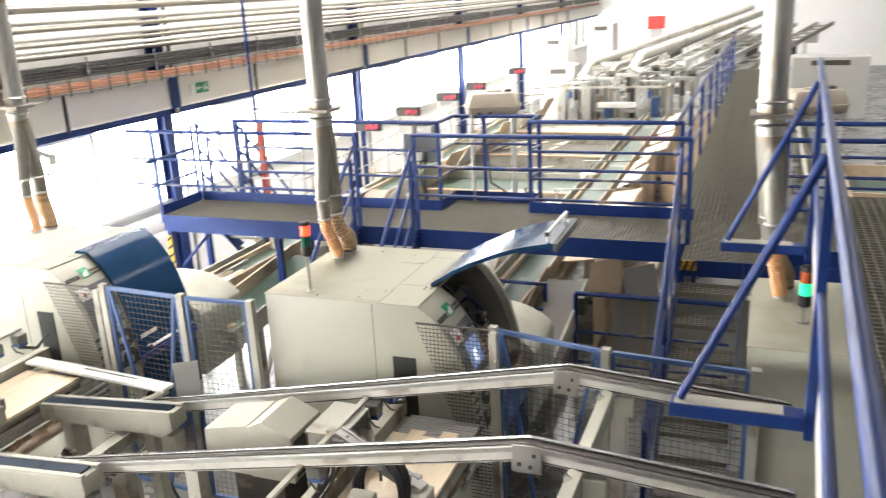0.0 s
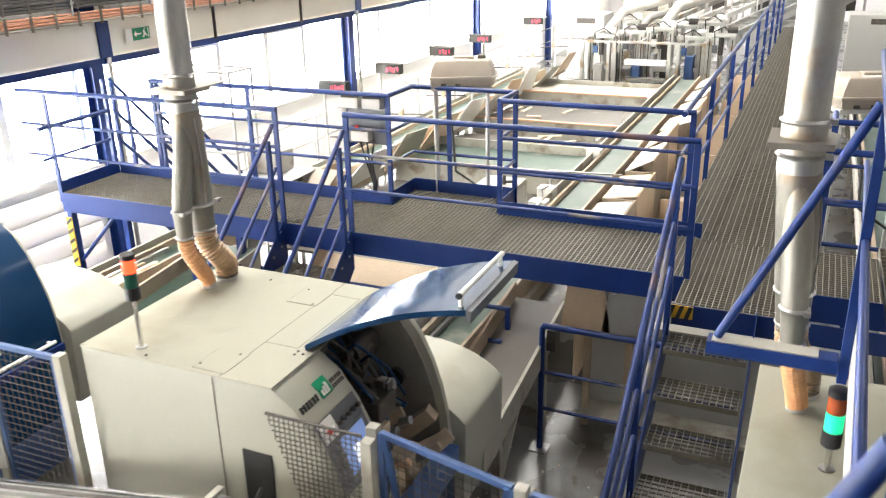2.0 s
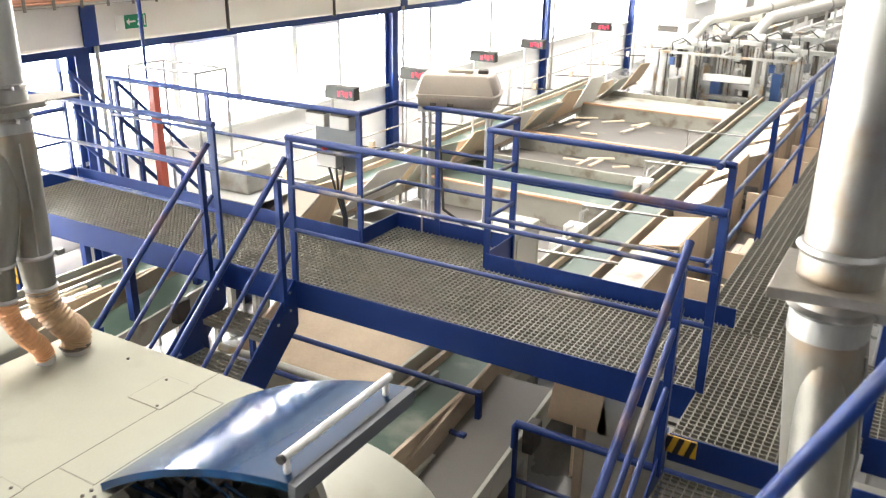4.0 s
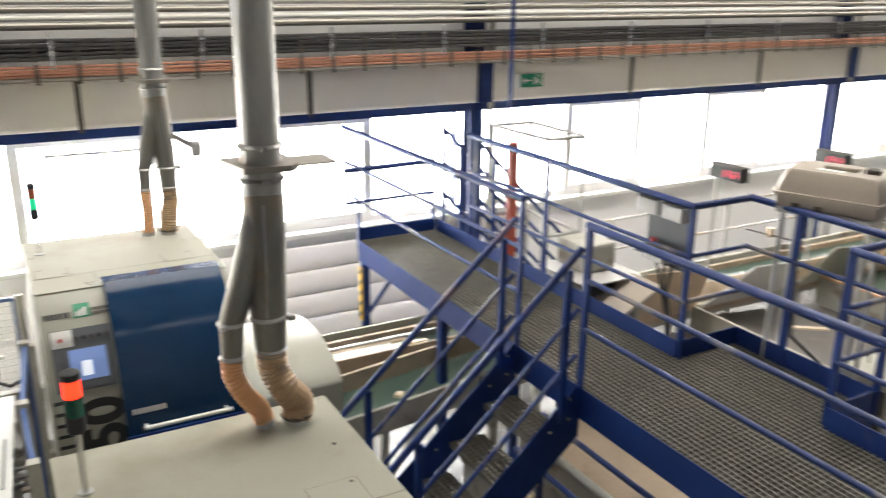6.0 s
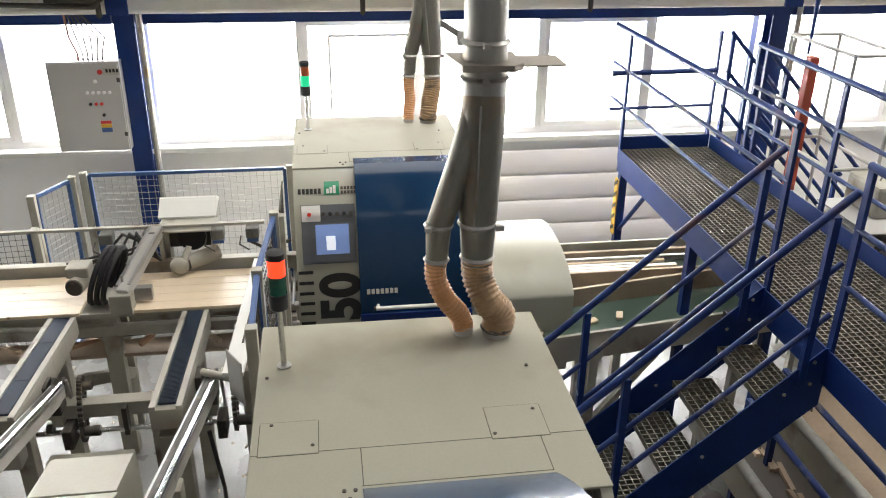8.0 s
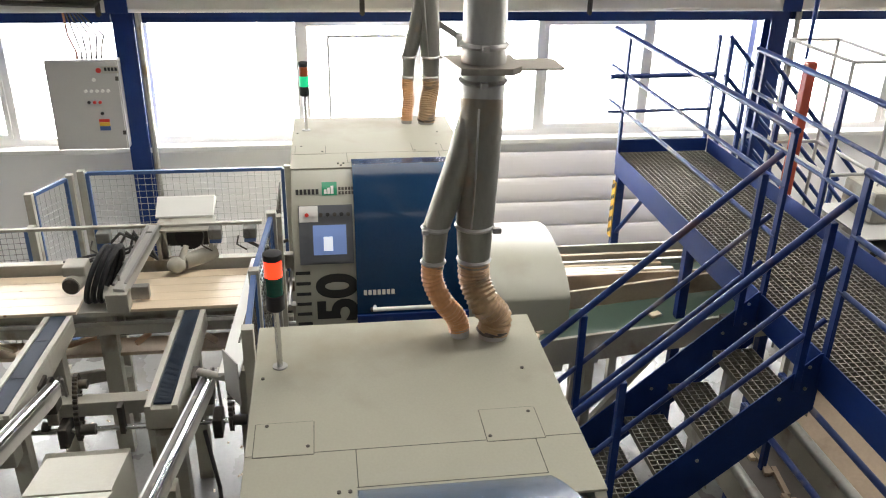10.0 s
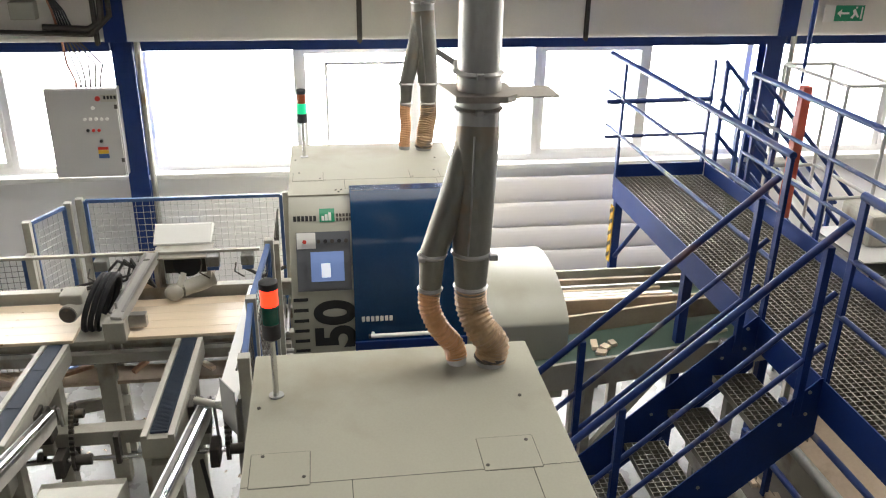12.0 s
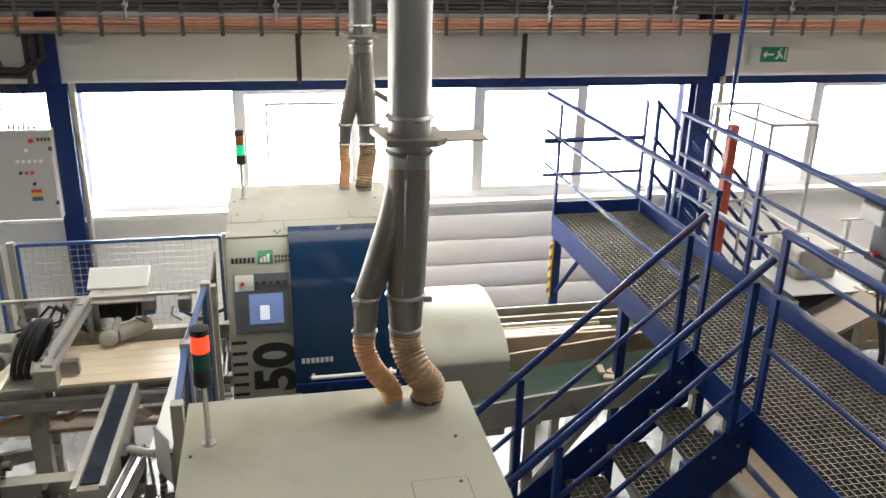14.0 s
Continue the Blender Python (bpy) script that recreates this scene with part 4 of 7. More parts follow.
# ---- cross transfer rails ----
def transfer(y, label):
    t = thing("transfer_rail", -2.5, y, 0, label, "conveyor rail", "transfer rails")
    P0, P1, P2 = (-4.8, y + 0.15, 1.30), (-1.26, y, 2.10), (0.05, y - 0.05, 2.03)
    for p, q in ((P0, P1), (P1, P2)):
        part("rail_body", beam((p[0], p[1], p[2] - 0.075), (q[0], q[1], q[2] - 0.075), 0.06, 0.07, 0.004), RAILPAINT, t)
        part("wear_strip", beam((p[0], p[1] - 0.01, p[2] - 0.025), (q[0], q[1] - 0.01, q[2] - 0.025), 0.085, 0.03, 0.004), STEEL, t)
        part("chain_track", beam((p[0], p[1] - 0.02, p[2] - 0.006), (q[0], q[1] - 0.02, q[2] - 0.006), 0.03, 0.008), IRON, t)
        part("guide", beam((p[0], p[1] + 0.02, p[2] + 0.002), (q[0], q[1] + 0.02, q[2] + 0.002), 0.022, 0.022, 0.004), CHROME, t)
        part("slot", beam((p[0], p[1] - 0.0305, p[2] - 0.1), (q[0], q[1] - 0.0305, q[2] - 0.1), 0.002, 0.008), IRON, t)
    jp = part("joint_plate", box(-1.34, -1.18, y - 0.056, y - 0.046, 1.93, 2.09, 0.003), STEEL, t)
    for a, b in ((-1.3, 1.98), (-1.22, 2.04), (-1.24, 1.97)):
        part("bolt", pathbar([(a, y - 0.064, b), (a, y - 0.054, b)], 0.012, 6), IRON, jp)
    for x, z in ((-3.55, 1.5), (-0.95, 2.0)):
        part("leg", box(x - 0.05, x + 0.05, y + 0.05, y + 0.15, 0, z - 0.02, 0.006), CREAM_OLD, t)
    part("brace", beam((-0.98, y - 0.02, 1.97), (-1.35, y - 0.62, 0.9), 0.09, 0.09, 0.006), CREAM, t)
    cl = part("clamp", box(-1.06, -0.84, y - 0.075, y - 0.03, 1.84, 1.96, 0.005), CREAM, t)
    # drive end with sprocket and chain
    sx, sy, sz = -4.84, y + 0.11, 1.25
    for dy in (0.0, 0.05, 0.16):
        w = part("sprocket", pathbar([(sx, sy + dy - 0.008, sz), (sx, sy + dy + 0.008, sz)], 0.06, 12), IRON, t)
    part("sprocket", pathbar([(sx + 0.12, sy + 0.16 - 0.008, sz - 0.26), (sx + 0.12, sy + 0.16 + 0.008, sz - 0.26)], 0.055, 12), IRON, t)
    part("bearing", box(sx - 0.06, sx + 0.08, sy - 0.09, sy - 0.03, sz - 0.12, sz + 0.05, 0.01), IRON, t)
    part("bearing", box(sx + 0.04, sx + 0.2, sy + 0.05, sy + 0.11, sz - 0.34, sz - 0.2, 0.01), IRON, t)
    bm = bmesh.new()
    ring = []
    for k in range(36):
        a = k / 36 * 2 * math.pi
        c = Vector((sx + 0.06, sy + 0.16, sz - 0.13)) + Vector((0.062 * math.cos(a) - 0.055 * math.sin(a), 0, 0.195 * math.sin(a)))
        add_box(bm, c.x - 0.011, c.x + 0.011, c.y - 0.014, c.y + 0.014, c.z - 0.011, c.z + 0.011)
    part("chain", bm, IRON, t)
    part("gear_block", box(sx - 0.02, sx + 0.12, sy - 0.02, sy + 0.05, sz - 0.22, sz - 0.13, 0.01), CREAM_OLD, t)
    part("gear_block", box(sx + 0.05, sx + 0.17, sy + 0.0, sy + 0.07, sz - 0.10, sz - 0.03, 0.01), IRON, t)
    part("hub", pathbar([(sx + 0.12, sy + 0.17, sz - 0.26), (sx + 0.12, sy + 0.26, sz - 0.26)], 0.035, 14), IRON, t, smooth=True)
    part("hub", pathbar([(sx, sy + 0.17, sz), (sx, sy + 0.22, sz)], 0.03, 14), IRON, t, smooth=True)
    for k in range(2):
        part("idler", pathbar([(sx + 0.03 + 0.07 * k, sy - 0.06, sz - 0.15 - 0.09 * k), (sx + 0.03 + 0.07 * k, sy - 0.02, sz - 0.15 - 0.09 * k)], 0.035, 12), DARK if k != 1 else IRON, t, smooth=True)
    part("tension_rod", pathbar([(sx - 0.05, sy + 0.08, sz - 0.3), (sx + 0.02, sy + 0.08, sz + 0.06)], 0.01, 8), STEEL, t, smooth=True)
    return t


for y in (4.86, 3.93, 2.95):
    transfer(y, "sloping steel transfer rail with chain track and drive sprockets")
sh = thing("drive_shaft", -4.72, 4.5, 0.98, "polished steel shaft between the rail drives", "shaft")
part("shaft", pathbar([(-4.72, 3.0, 0.99), (-4.72, 5.2, 0.99)], 0.018, 10), CHROME, sh, smooth=True)
for y in (3.5, 4.45):
    part("hanger", box(-4.75, -4.69, y, y + 0.03, 0.96, 1.16), IRON, sh)
part("crossbeam", box(-4.86, -4.76, 3.0, 5.0, 1.06, 1.16, 0.005), CREAM_OLD, sh)
for y in (3.05, 4.6):
    part("leg", box(-4.88, -4.74, y, y + 0.12, 0.0, 1.06, 0.006), CREAM_OLD, sh)

# ---- gallery on which the camera stands ----
def edge_x(y):
    """The gallery's edge runs a little askew to the machine row."""
    return -0.07 + 0.033 * y


gal = thing("gallery", 0.6, 4, 0, "blue steel gallery with tubular guard rail", "gallery")
grating(gal, 0.3, 1.6, -6, 7.2, 2.70, "y", 0.06)
ya, yb = -6.0, 7.0
part("edge_beam", beam((edge_x(ya) + 0.06, ya, 2.61), (edge_x(yb) + 0.06, yb, 2.61), 0.05, 0.22, 0.004), BLUE, gal)
part("toe_plate", beam((edge_x(ya) + 0.026, ya, 2.76), (edge_x(yb) + 0.026, yb, 2.76), 0.01, 0.2), GREY, gal)
part("handrail", pathbar([(edge_x(ya), ya, 3.77), (edge_x(yb), yb, 3.77)], 0.021), HANDRAIL, gal, smooth=True)
part("knee_rail", pathbar([(edge_x(ya), ya, 3.22), (edge_x(yb), yb, 3.22)], 0.015), BLUE, gal, smooth=True)
for y in (-4.08, -1.62, 0.84, 3.4, 5.76):
    e = edge_x(y)
    part("post", box(e - 0.019, e + 0.019, y - 0.02, y + 0.02, 2.6, 3.75, 0.003), BLUE, gal)
    br = part("bracket", box(e - 0.54, e - 0.021, y - 0.045, y + 0.045, 2.65, 2.71, 0.004), BLUE, gal)
    part("plate", box(e - 0.52, e - 0.1, y - 0.04, y + 0.04, 2.711, 2.716), CREAM_OLD, br)
    part("brace_tube", pathbar([(e - 0.5, y, 2.72), (e - 0.02, y, 3.75)], 0.0195, 12), BLUE, gal, smooth=True)
for y in (-5, -1, 3, 7.1):
    part("column", box(1.3, 1.46, y - 0.08, y + 0.08, 0, 2.66, 0.004), BLUE, gal)


# ---- along the window wall ----
def cable_runs():
    """Trays stacked over the duct: orange and dark cables below, pipes above."""
    rng = random.Random(4)
    y0, y1 = -8.5, 44.0
    for z, name, mats, n, r, lab in ((3.40, "cable_tray", (ORANGE, TRAY, ORANGE, CABLE, ORANGE), 9, 0.016, "steel tray full of orange cables"),
                                     (3.60, "cable_tray", (CABLE, CABLE, TRAY, CABLE), 8, 0.02, "steel tray full of black cables")):
        t = thing(name, -8.4, 15, z, lab, "cable tray", "cable trays", "structure")
        part("side_rail", boxes([(-8.24, -8.236, y0, y1, z - 0.01, z + 0.035), (-8.56, -8.556, y0, y1, z - 0.01, z + 0.035)]), TRAY, t)
        part("rungs", boxes([(-8.556, -8.24, y0 + k * 0.32, y0 + k * 0.32 + 0.03, z - 0.01, z) for k in range(int((y1 - y0) / 0.32))]), TRAY, t)
        for k in range(n):
            x = -8.53 + k * (0.28 / n)
            pts = [(x + rng.uniform(-0.012, 0.012), y0 + j * 1.5, z + r + rng.uniform(0, 0.03)) for j in range(int((y1 - y0) / 1.5) + 1)]
            part("cable", pathbar(pts, r * rng.uniform(0.8, 1.2), 6), mats[k % len(mats)], t, smooth=True)
        # bundle hanging on the open side, tied to upright straps
        rr = 0.0125 if mats[0] is ORANGE else 0.019
        for k in range(5):
            zz = z + (0.02 if mats[0] is ORANGE else 0.0) + k * rr * 1.9
            pts = [(-8.225 + rng.uniform(-0.006, 0.006), y0 + j * 1.3, zz + rng.uniform(-0.008, 0.008)) for j in range(int((y1 - y0) / 1.3) + 1)]
            part("cable", pathbar(pts, rr, 6), (TRAY if k == 0 and mats[0] is ORANGE else mats[0]), t, smooth=True)
        st = part("straps", boxes([(-8.212, -8.206, y0 + 0.2 + k * 0.345, y0 + 0.235 + k * 0.345, z - 0.03, z + 0.15) for k in range(int((y1 - y0) / 0.345))]), IRON, t)
        st["kind"] = "stuff"
    for k, (z, r, m) in enumerate(((3.86, 0.035, TRAY), (3.93, 0.028, DUCTW), (4.0, 0.03, TRAY), (4.08, 0.04, DUCTW), (4.18, 0.035, TRAY), (4.28, 0.05, DUCTW), (4.42, 0.05, TRAY), (4.6, 0.07, DUCTW))):
        solid("wall_pipe", pathbar([(-8.42, y0, z), (-8.42, y1, z)], r, 10), m, "long grey service pipe along the wall", "pipe", "structure", "service pipes")
    for k in range(40):
        y = -8.3 + k * 1.3
        h = thing("tray_hanger", -8.2, y, 3.4, "bright steel hanger holding the cable trays", "hanger", "tray hangers", "structure")
        part("rod", box(-8.205, -8.19, y - 0.012, y + 0.012, 3.5, 3.82), CHROME, h)
        part("hook", box(-8.21, -8.18, y - 0.03, y + 0.03, 3.62, 3.66, 0.006), CHROME, h)
        part("hook", box(-8.21, -8.18, y - 0.03, y + 0.03, 3.72, 3.75, 0.006), CHROME, h)


cable_runs()
for k, y in enumerate((-6.0, -3.7, -1.4, 0.9, 3.75, 6.2, 8.48, 12.89, 15.27, 19.6, 21.9, 26.5, 28.8, 33.3, 35.6)):
    solid("duct_strap", boxes([(-8.562, -8.548, y - 0.025, y + 0.025, 2.88, 3.395), (-8.548, -8.53, y - 0.012, y + 0.012, 2.87, 3.395)]), IRON, "dark steel strap round the wall duct", "strap", "structure", "duct straps")
for cy in COLS:
    solid("wall_pipe", pathbar([(-8.66, cy + 0.16, 0.0), (-8.66, cy + 0.16, 5.0)], 0.03, 10), GALV, "upright pale pipe beside a column", "pipe", "structure", "column pipes")
    solid("column_cover", box(-8.548, -8.52, cy - 0.1, cy + 0.1, 2.9, 3.385, 0.003), BLUE, "blue steel column flange before the duct", "column", "structure", "column flanges")


# windows: frames and panes of the strip
def window(n, y0, y1):
    w = thing("window_%d" % n, -9.05, (y0 + y1) / 2, SILL, "large bright window in a pale frame", "window", kind="structure")
    f = [(-9.1, -9.03, y0, y1, SILL, SILL + 0.07), (-9.1, -9.03, y0, y1, HEAD - 0.07, HEAD)]
    cuts = [y0] + [y0 + (y1 - y0) * q for q in (0.235, 0.43, 0.63, 0.82)] + [y1]
    for y in cuts:
        f.append((-9.1, -9.03, y - 0.035, y + 0.035, SILL + 0.07, HEAD - 0.07))
    part("window_frame", boxes(f), WALL, w)
    for i, (a, b) in enumerate(zip(cuts, cuts[1:])):
        p = part("pane", box(-9.07, -9.064, a + 0.04, b - 0.04, SILL + 0.07, HEAD - 0.07), PANE, w)
        p.visible_shadow = False
        if i % 2:
            a, b, c, d = a + 0.036, b - 0.036, SILL + 0.075, HEAD - 0.075
            part("sash", boxes([(-9.062, -9.02, a, a + 0.05, c, d), (-9.062, -9.02, b - 0.05, b, c, d), (-9.062, -9.02, a + 0.05, b - 0.05, c, c + 0.05), (-9.062, -9.02, a + 0.05, b - 0.05, d - 0.05, d)]), WALL, w)


PANE = bpy.data.materials.new("window_glass")
PANE.use_nodes = True
pb = PANE.node_tree.nodes["Principled BSDF"]
pb.inputs["Transmission Weight"].default_value, pb.inputs["Roughness"].default_value, pb.inputs["IOR"].default_value = 1.0, 0.02, 1.05
edges = (-9.0, -2.7) + COLS + (46.0,)
for i, (a, b) in enumerate(zip(edges, edges[1:])):
    window(i + 1, a + 0.12, b - 0.12)
# one casement that stands ajar behind the far saw
cas = thing("open_casement", -8.85, 6.3, SILL, "pale window sash standing ajar", "window sash", kind="structure")
part("sash", boxes([(-8.93, -8.91, 5.85, 5.875, SILL, 2.6), (-8.93, -8.91, 5.85, 6.9, 2.59, 2.615), (-8.93, -8.91, 6.875, 6.9, SILL, 2.6)]), WALL, cas)
# ribbed boards stacked against the wall under the window
for k in range(4):
    rib = pathbar([(-8.86, 6.9, 0.285 + k * 0.3), (-8.86, 10.4, 0.285 + k * 0.3)], 0.148, 20)
    bmesh.ops.scale(rib, vec=(0.22, 1, 1), space=Matrix.Translation((8.86, 0, 0)), verts=rib.verts)
    solid("wall_panel", rib, PALE_BOARD, "pale rounded heating tube under the window", "radiator", "structure", "heating tubes")

# exit sign
ex = thing("exit_sign", -8.5, 11.225, 3.04, "green and white emergency exit sign on the duct", "sign")
part("board", box(-8.515, -8.505, 11.005, 11.455, 3.05, 3.22, 0.002), WHITE, ex)
part("green_field", box(-8.5045, -8.502, 11.125, 11.45, 3.055, 3.215), SIGN_GREEN, ex)
part("arrow", prism([(11.15, 3.135), (11.195, 3.175), (11.195, 3.145), (11.285, 3.145), (11.285, 3.125), (11.195, 3.125), (11.195, 3.095)], "x", -8.5015, -8.5), WHITE, ex)
part("running_figure", prism([(11.305, 3.09), (11.335, 3.13), (11.32, 3.165), (11.345, 3.18), (11.37, 3.14), (11.4, 3.1), (11.385, 3.09), (11.355, 3.12), (11.33, 3.08)], "x", -8.5015, -8.5), WHITE, ex)
part("figure_head", pathbar([(-8.5015, 11.36, 3.192), (-8.5, 11.36, 3.192)], 0.011, 10), WHITE, ex)
part("doorway", boxes([(-8.5015, -8.5, 11.415, 11.43, 3.075, 3.2)]), WHITE, ex)

# switch cabinet on the wall
cb = thing("switch_cabinet", -8.65, 3.58, 1.58, "light grey steel switch cabinet hung on the window wall", "cabinet")
part("body", box(-8.80, -8.60, 3.17, 3.845, 1.565, 2.455, 0.008), GREY, cb)
dr = part("door", box(-8.598, -8.58, 3.18, 3.835, 1.575, 2.445, 0.006), GREY, cb)
for k in range(5):
    part("lamp", pathbar([(-8.58, 3.52 + k * 0.052, 2.16), (-8.57, 3.52 + k * 0.052, 2.16)], 0.016, 10), WHITE, dr)
part("lamp", pathbar([(-8.58, 3.61, 2.27), (-8.57, 3.61, 2.27)], 0.018, 10), WHITE, dr)
for k, m in enumerate((INK, RED, RED)):
    part("button", pathbar([(-8.58, 3.535 + k * 0.052, 2.05), (-8.565, 3.535 + k * 0.052, 2.05)], 0.016, 10), m, dr)
part("switch", pathbar([(-8.58, 3.645, 1.94), (-8.56, 3.645, 1.94)], 0.016, 10), INK, dr)
for z in (1.72, 2.26):
    part("lock", box(-8.58, -8.574, 3.81, 3.84, z, z + 0.04), IRON, dr)
part("nameplate", box(-8.58, -8.577, 3.69, 3.85, 2.33, 2.4), CREAM_OLD, dr)
for k in range(4):
    part("name_bar", box(-8.577, -8.575, 3.72 + k * 0.032, 3.742 + k * 0.032, 2.355, 2.388), INK, dr)
part("emblem", pathbar([(-8.58, 3.665, 2.36), (-8.576, 3.665, 2.36)], 0.026, 14), RED, dr)
part("sticker", box(-8.58, -8.577, 3.6, 3.7, 1.85, 1.88), RED, dr)
part("sticker", box(-8.58, -8.577, 3.6, 3.7, 1.81, 1.848), YELLOW, dr)
part("sticker", box(-8.58, -8.577, 3.6, 3.7, 1.765, 1.808), STEEL_BLUE, dr)
for k in range(6):
    y = 3.46 + k * 0.045
    cbl = part("cable", pathbar([(-8.68, y, 2.43), (-8.66, y + 0.01, 2.52), (-8.64, y - 0.04 + 0.02 * k, 2.68), (-8.6, 3.42 + 0.03 * k, 2.9), (-8.5, 3.4 + 0.02 * k, 3.2), (-8.45, 3.35, 3.44)], 0.009 if k else 0.011, 6), ORANGE if k == 0 else CABLE, cb, smooth=True)
fb = thing("junction_box", -8.5, 3.15, 3.2, "small cream junction box with bent conduits", "junction box")
part("box", box(-8.56, -8.44, 3.05, 3.27, 3.12, 3.28, 0.01), CREAM, fb)
part("conduit", pathbar([(-8.5, 3.3, 3.05), (-8.5, 3.7, 3.03), (-8.5, 3.82, 3.1), (-8.5, 3.83, 3.3), (-8.5, 3.78, 3.44)], 0.03, 8), IRON, fb, smooth=True)
part("conduit", pathbar([(-8.5, 2.5, 3.02), (-8.5, 3.1, 3.0), (-8.5, 3.72, 2.98), (-8.5, 3.9, 3.15), (-8.5, 3.9, 3.44)], 0.025, 8), IRON, fb, smooth=True)

# fence behind the infeed of the far saw
fence([(-7.5, 3.66), (-7.5, 5.45)], 0.2, 1.70, "blue wire-mesh fence along the window side of the infeed", pale=True)
fence([(-7.02, 3.36), (-7.46, 3.57)], 0.2, 1.68, "blue wire-mesh fence return beside the infeed", pale=True)
fence([(-6.9, 2.6), (-6.95, 3.36)], 0.2, 1.42, "low blue wire-mesh fence beside the infeed")


# ---- infeed of a saw ----
def infeed(x, y, label, cover):
    """Board table that leads along y into a saw whose rear corner is at x, y."""
    t = thing("infeed_table", x + 1.4, y - 1.6, 0, label, "conveyor", "infeed tables")
    Z = 1.34
    x0, x1 = x + 1.22, x + 1.82
    ye = y - 0.35
    part("bed", box(x0, x1 - 0.03, ye - 3.0, ye, Z - 0.07, Z - 0.032, 0.004), CREAM_OLD, t)
    part("back_fence", box(x0 - 0.1, x0 - 0.04, ye - 3.2, y - 0.02, Z - 0.05, Z + 0.07, 0.006), CREAM_OLD, t)
    part("back_ledge", box(x0 - 0.2, x0 - 0.101, ye - 3.2, y - 0.02, Z + 0.0, Z + 0.03, 0.004), CREAM_OLD, t)
    for z in (0.9, 1.12):
        part("side_beam", box(x0 - 0.05, x0 + 0.03, ye - 3.2, y - 0.02, z, z + 0.09, 0.006), CREAM_OLD, t)
        if z > 1:
            part("side_beam", box(x1 - 0.12, x1 - 0.06, ye - 3.2, y - 0.02, z - 0.02, z + 0.06, 0.006), CREAM_OLD, t)
    for yy in (ye - 2.4, ye - 1.08):
        part("leg", box(x1 - 0.22, x1 - 0.121, yy, yy + 0.12, 0.0, Z - 0.072, 0.006), CREAM_OLD, t)
        part("leg", box(x0 + 0.031, x0 + 0.09, yy + 0.02, yy + 0.09, 0.0, Z - 0.072, 0.006), CREAM_OLD, t)
        part("stretcher", beam((x0 + 0.08, yy + 0.06, 0.5), (x1 + 0.5, yy - 0.35, 1.05), 0.07, 0.09, 0.004), CREAM_OLD, t)
    for k in range(9):
        part("roller", pathbar([(x0, ye + 0.03 + k * 0.035, Z - 0.06), (x1 - 0.04, ye + 0.03 + k * 0.035, Z - 0.06)], 0.013, 8), STEEL, t, smooth=True)
    # overhead rail with limit switches
    ov = part("overhead_rail", box(x0 - 0.12, x0 - 0.08, ye - 3.2, ye + 0.1, 1.668, 1.69, 0.004), CREAM_OLD, t)
    for yy in (ye - 1.12, ye - 0.8, ye - 0.3, ye - 0.04):
        ls = part("limit_switch", box(x0 - 0.08, x0 + 0.02, yy, yy + 0.1, 1.592, 1.675, 0.012), IRON_GREY, ov)
        part("switch_base", box(x0 - 0.078, x0 + 0.018, yy + 0.006, yy + 0.094, 1.562, 1.591, 0.004), STEEL_BLUE, ls)
        part("lever", pathbar([(x0 - 0.03, yy - 0.04, 1.6), (x0 + 0.02, yy - 0.05, 1.55), (x0 + 0.02, yy + 0.02, 1.5)], 0.006, 6), IRON, ov)
    part("upright", box(x0 - 0.16, x0 - 0.121, ye - 0.7, ye - 0.64, Z + 0.03, 1.68, 0.004), CREAM_OLD, ov)
    for k in range(3):
        part("cable", pathbar([(x0 - 0.05, ye - 1.4 + k * 0.15, 1.42), (x0 - 0.02, ye - 1.1 + k * 0.1, 1.5), (x0 - 0.02, ye - 0.95 + 0.05 * k, 1.66), (x0, ye - 0.75, 1.56 - 0.04 * k), (x0 + 0.05, ye - 0.68, 1.46)], 0.011, 6), CABLE, ov, smooth=True)
    # pusher carriage: arm, chain loop, motor
    ca = part("pusher_arm", beam((x0 - 0.08, ye - 0.70, Z + 0.32), (x1 - 0.02, ye - 0.86, Z + 0.12), 0.085, 0.075, 0.006), GREY, t)
    part("arm_rail", beam((x0 - 0.06, ye - 0.745, Z + 0.355), (x1 - 0.06, ye - 0.90, Z + 0.165), 0.022, 0.03, 0.004), STEEL, ca)
    part("arm_rail", beam((x0 - 0.06, ye - 0.665, Z + 0.355), (x1 - 0.06, ye - 0.82, Z + 0.165), 0.022, 0.03, 0.004), STEEL, ca)
    for bx in (x1 - 0.1, x1 - 0.3):
        part("set_screw", pathbar([(bx, ye - 0.87, Z + 0.15), (bx, ye - 0.87, Z + 0.23)], 0.01, 8), STEEL, ca)
    part("pusher_foot", box(x1 - 0.09, x1 + 0.03, ye - 0.95, ye - 0.8, Z - 0.02, Z + 0.13, 0.008), CREAM_OLD, ca)
    part("pusher_bracket", box(x1 - 0.16, x1 - 0.1, ye - 0.86, ye - 0.68, Z + 0.02, Z + 0.12, 0.006), STEEL, ca)
    loop = [(x0 + 0.36 + 0.17 * math.cos(a), ye - 1.0 + 0.07 * math.sin(a) - 0.03 * math.cos(a), Z + 0.17 + 0.2 * math.sin(a)) for a in [radians(d) for d in range(-70, 231, 12)]]
    for dy in (-0.045, 0.0, 0.045):
        part("cable_chain", pathbar([(p[0], p[1] + dy, p[2]) for p in loop], 0.022, 6), DARK, ca, "black rubber cable chain")
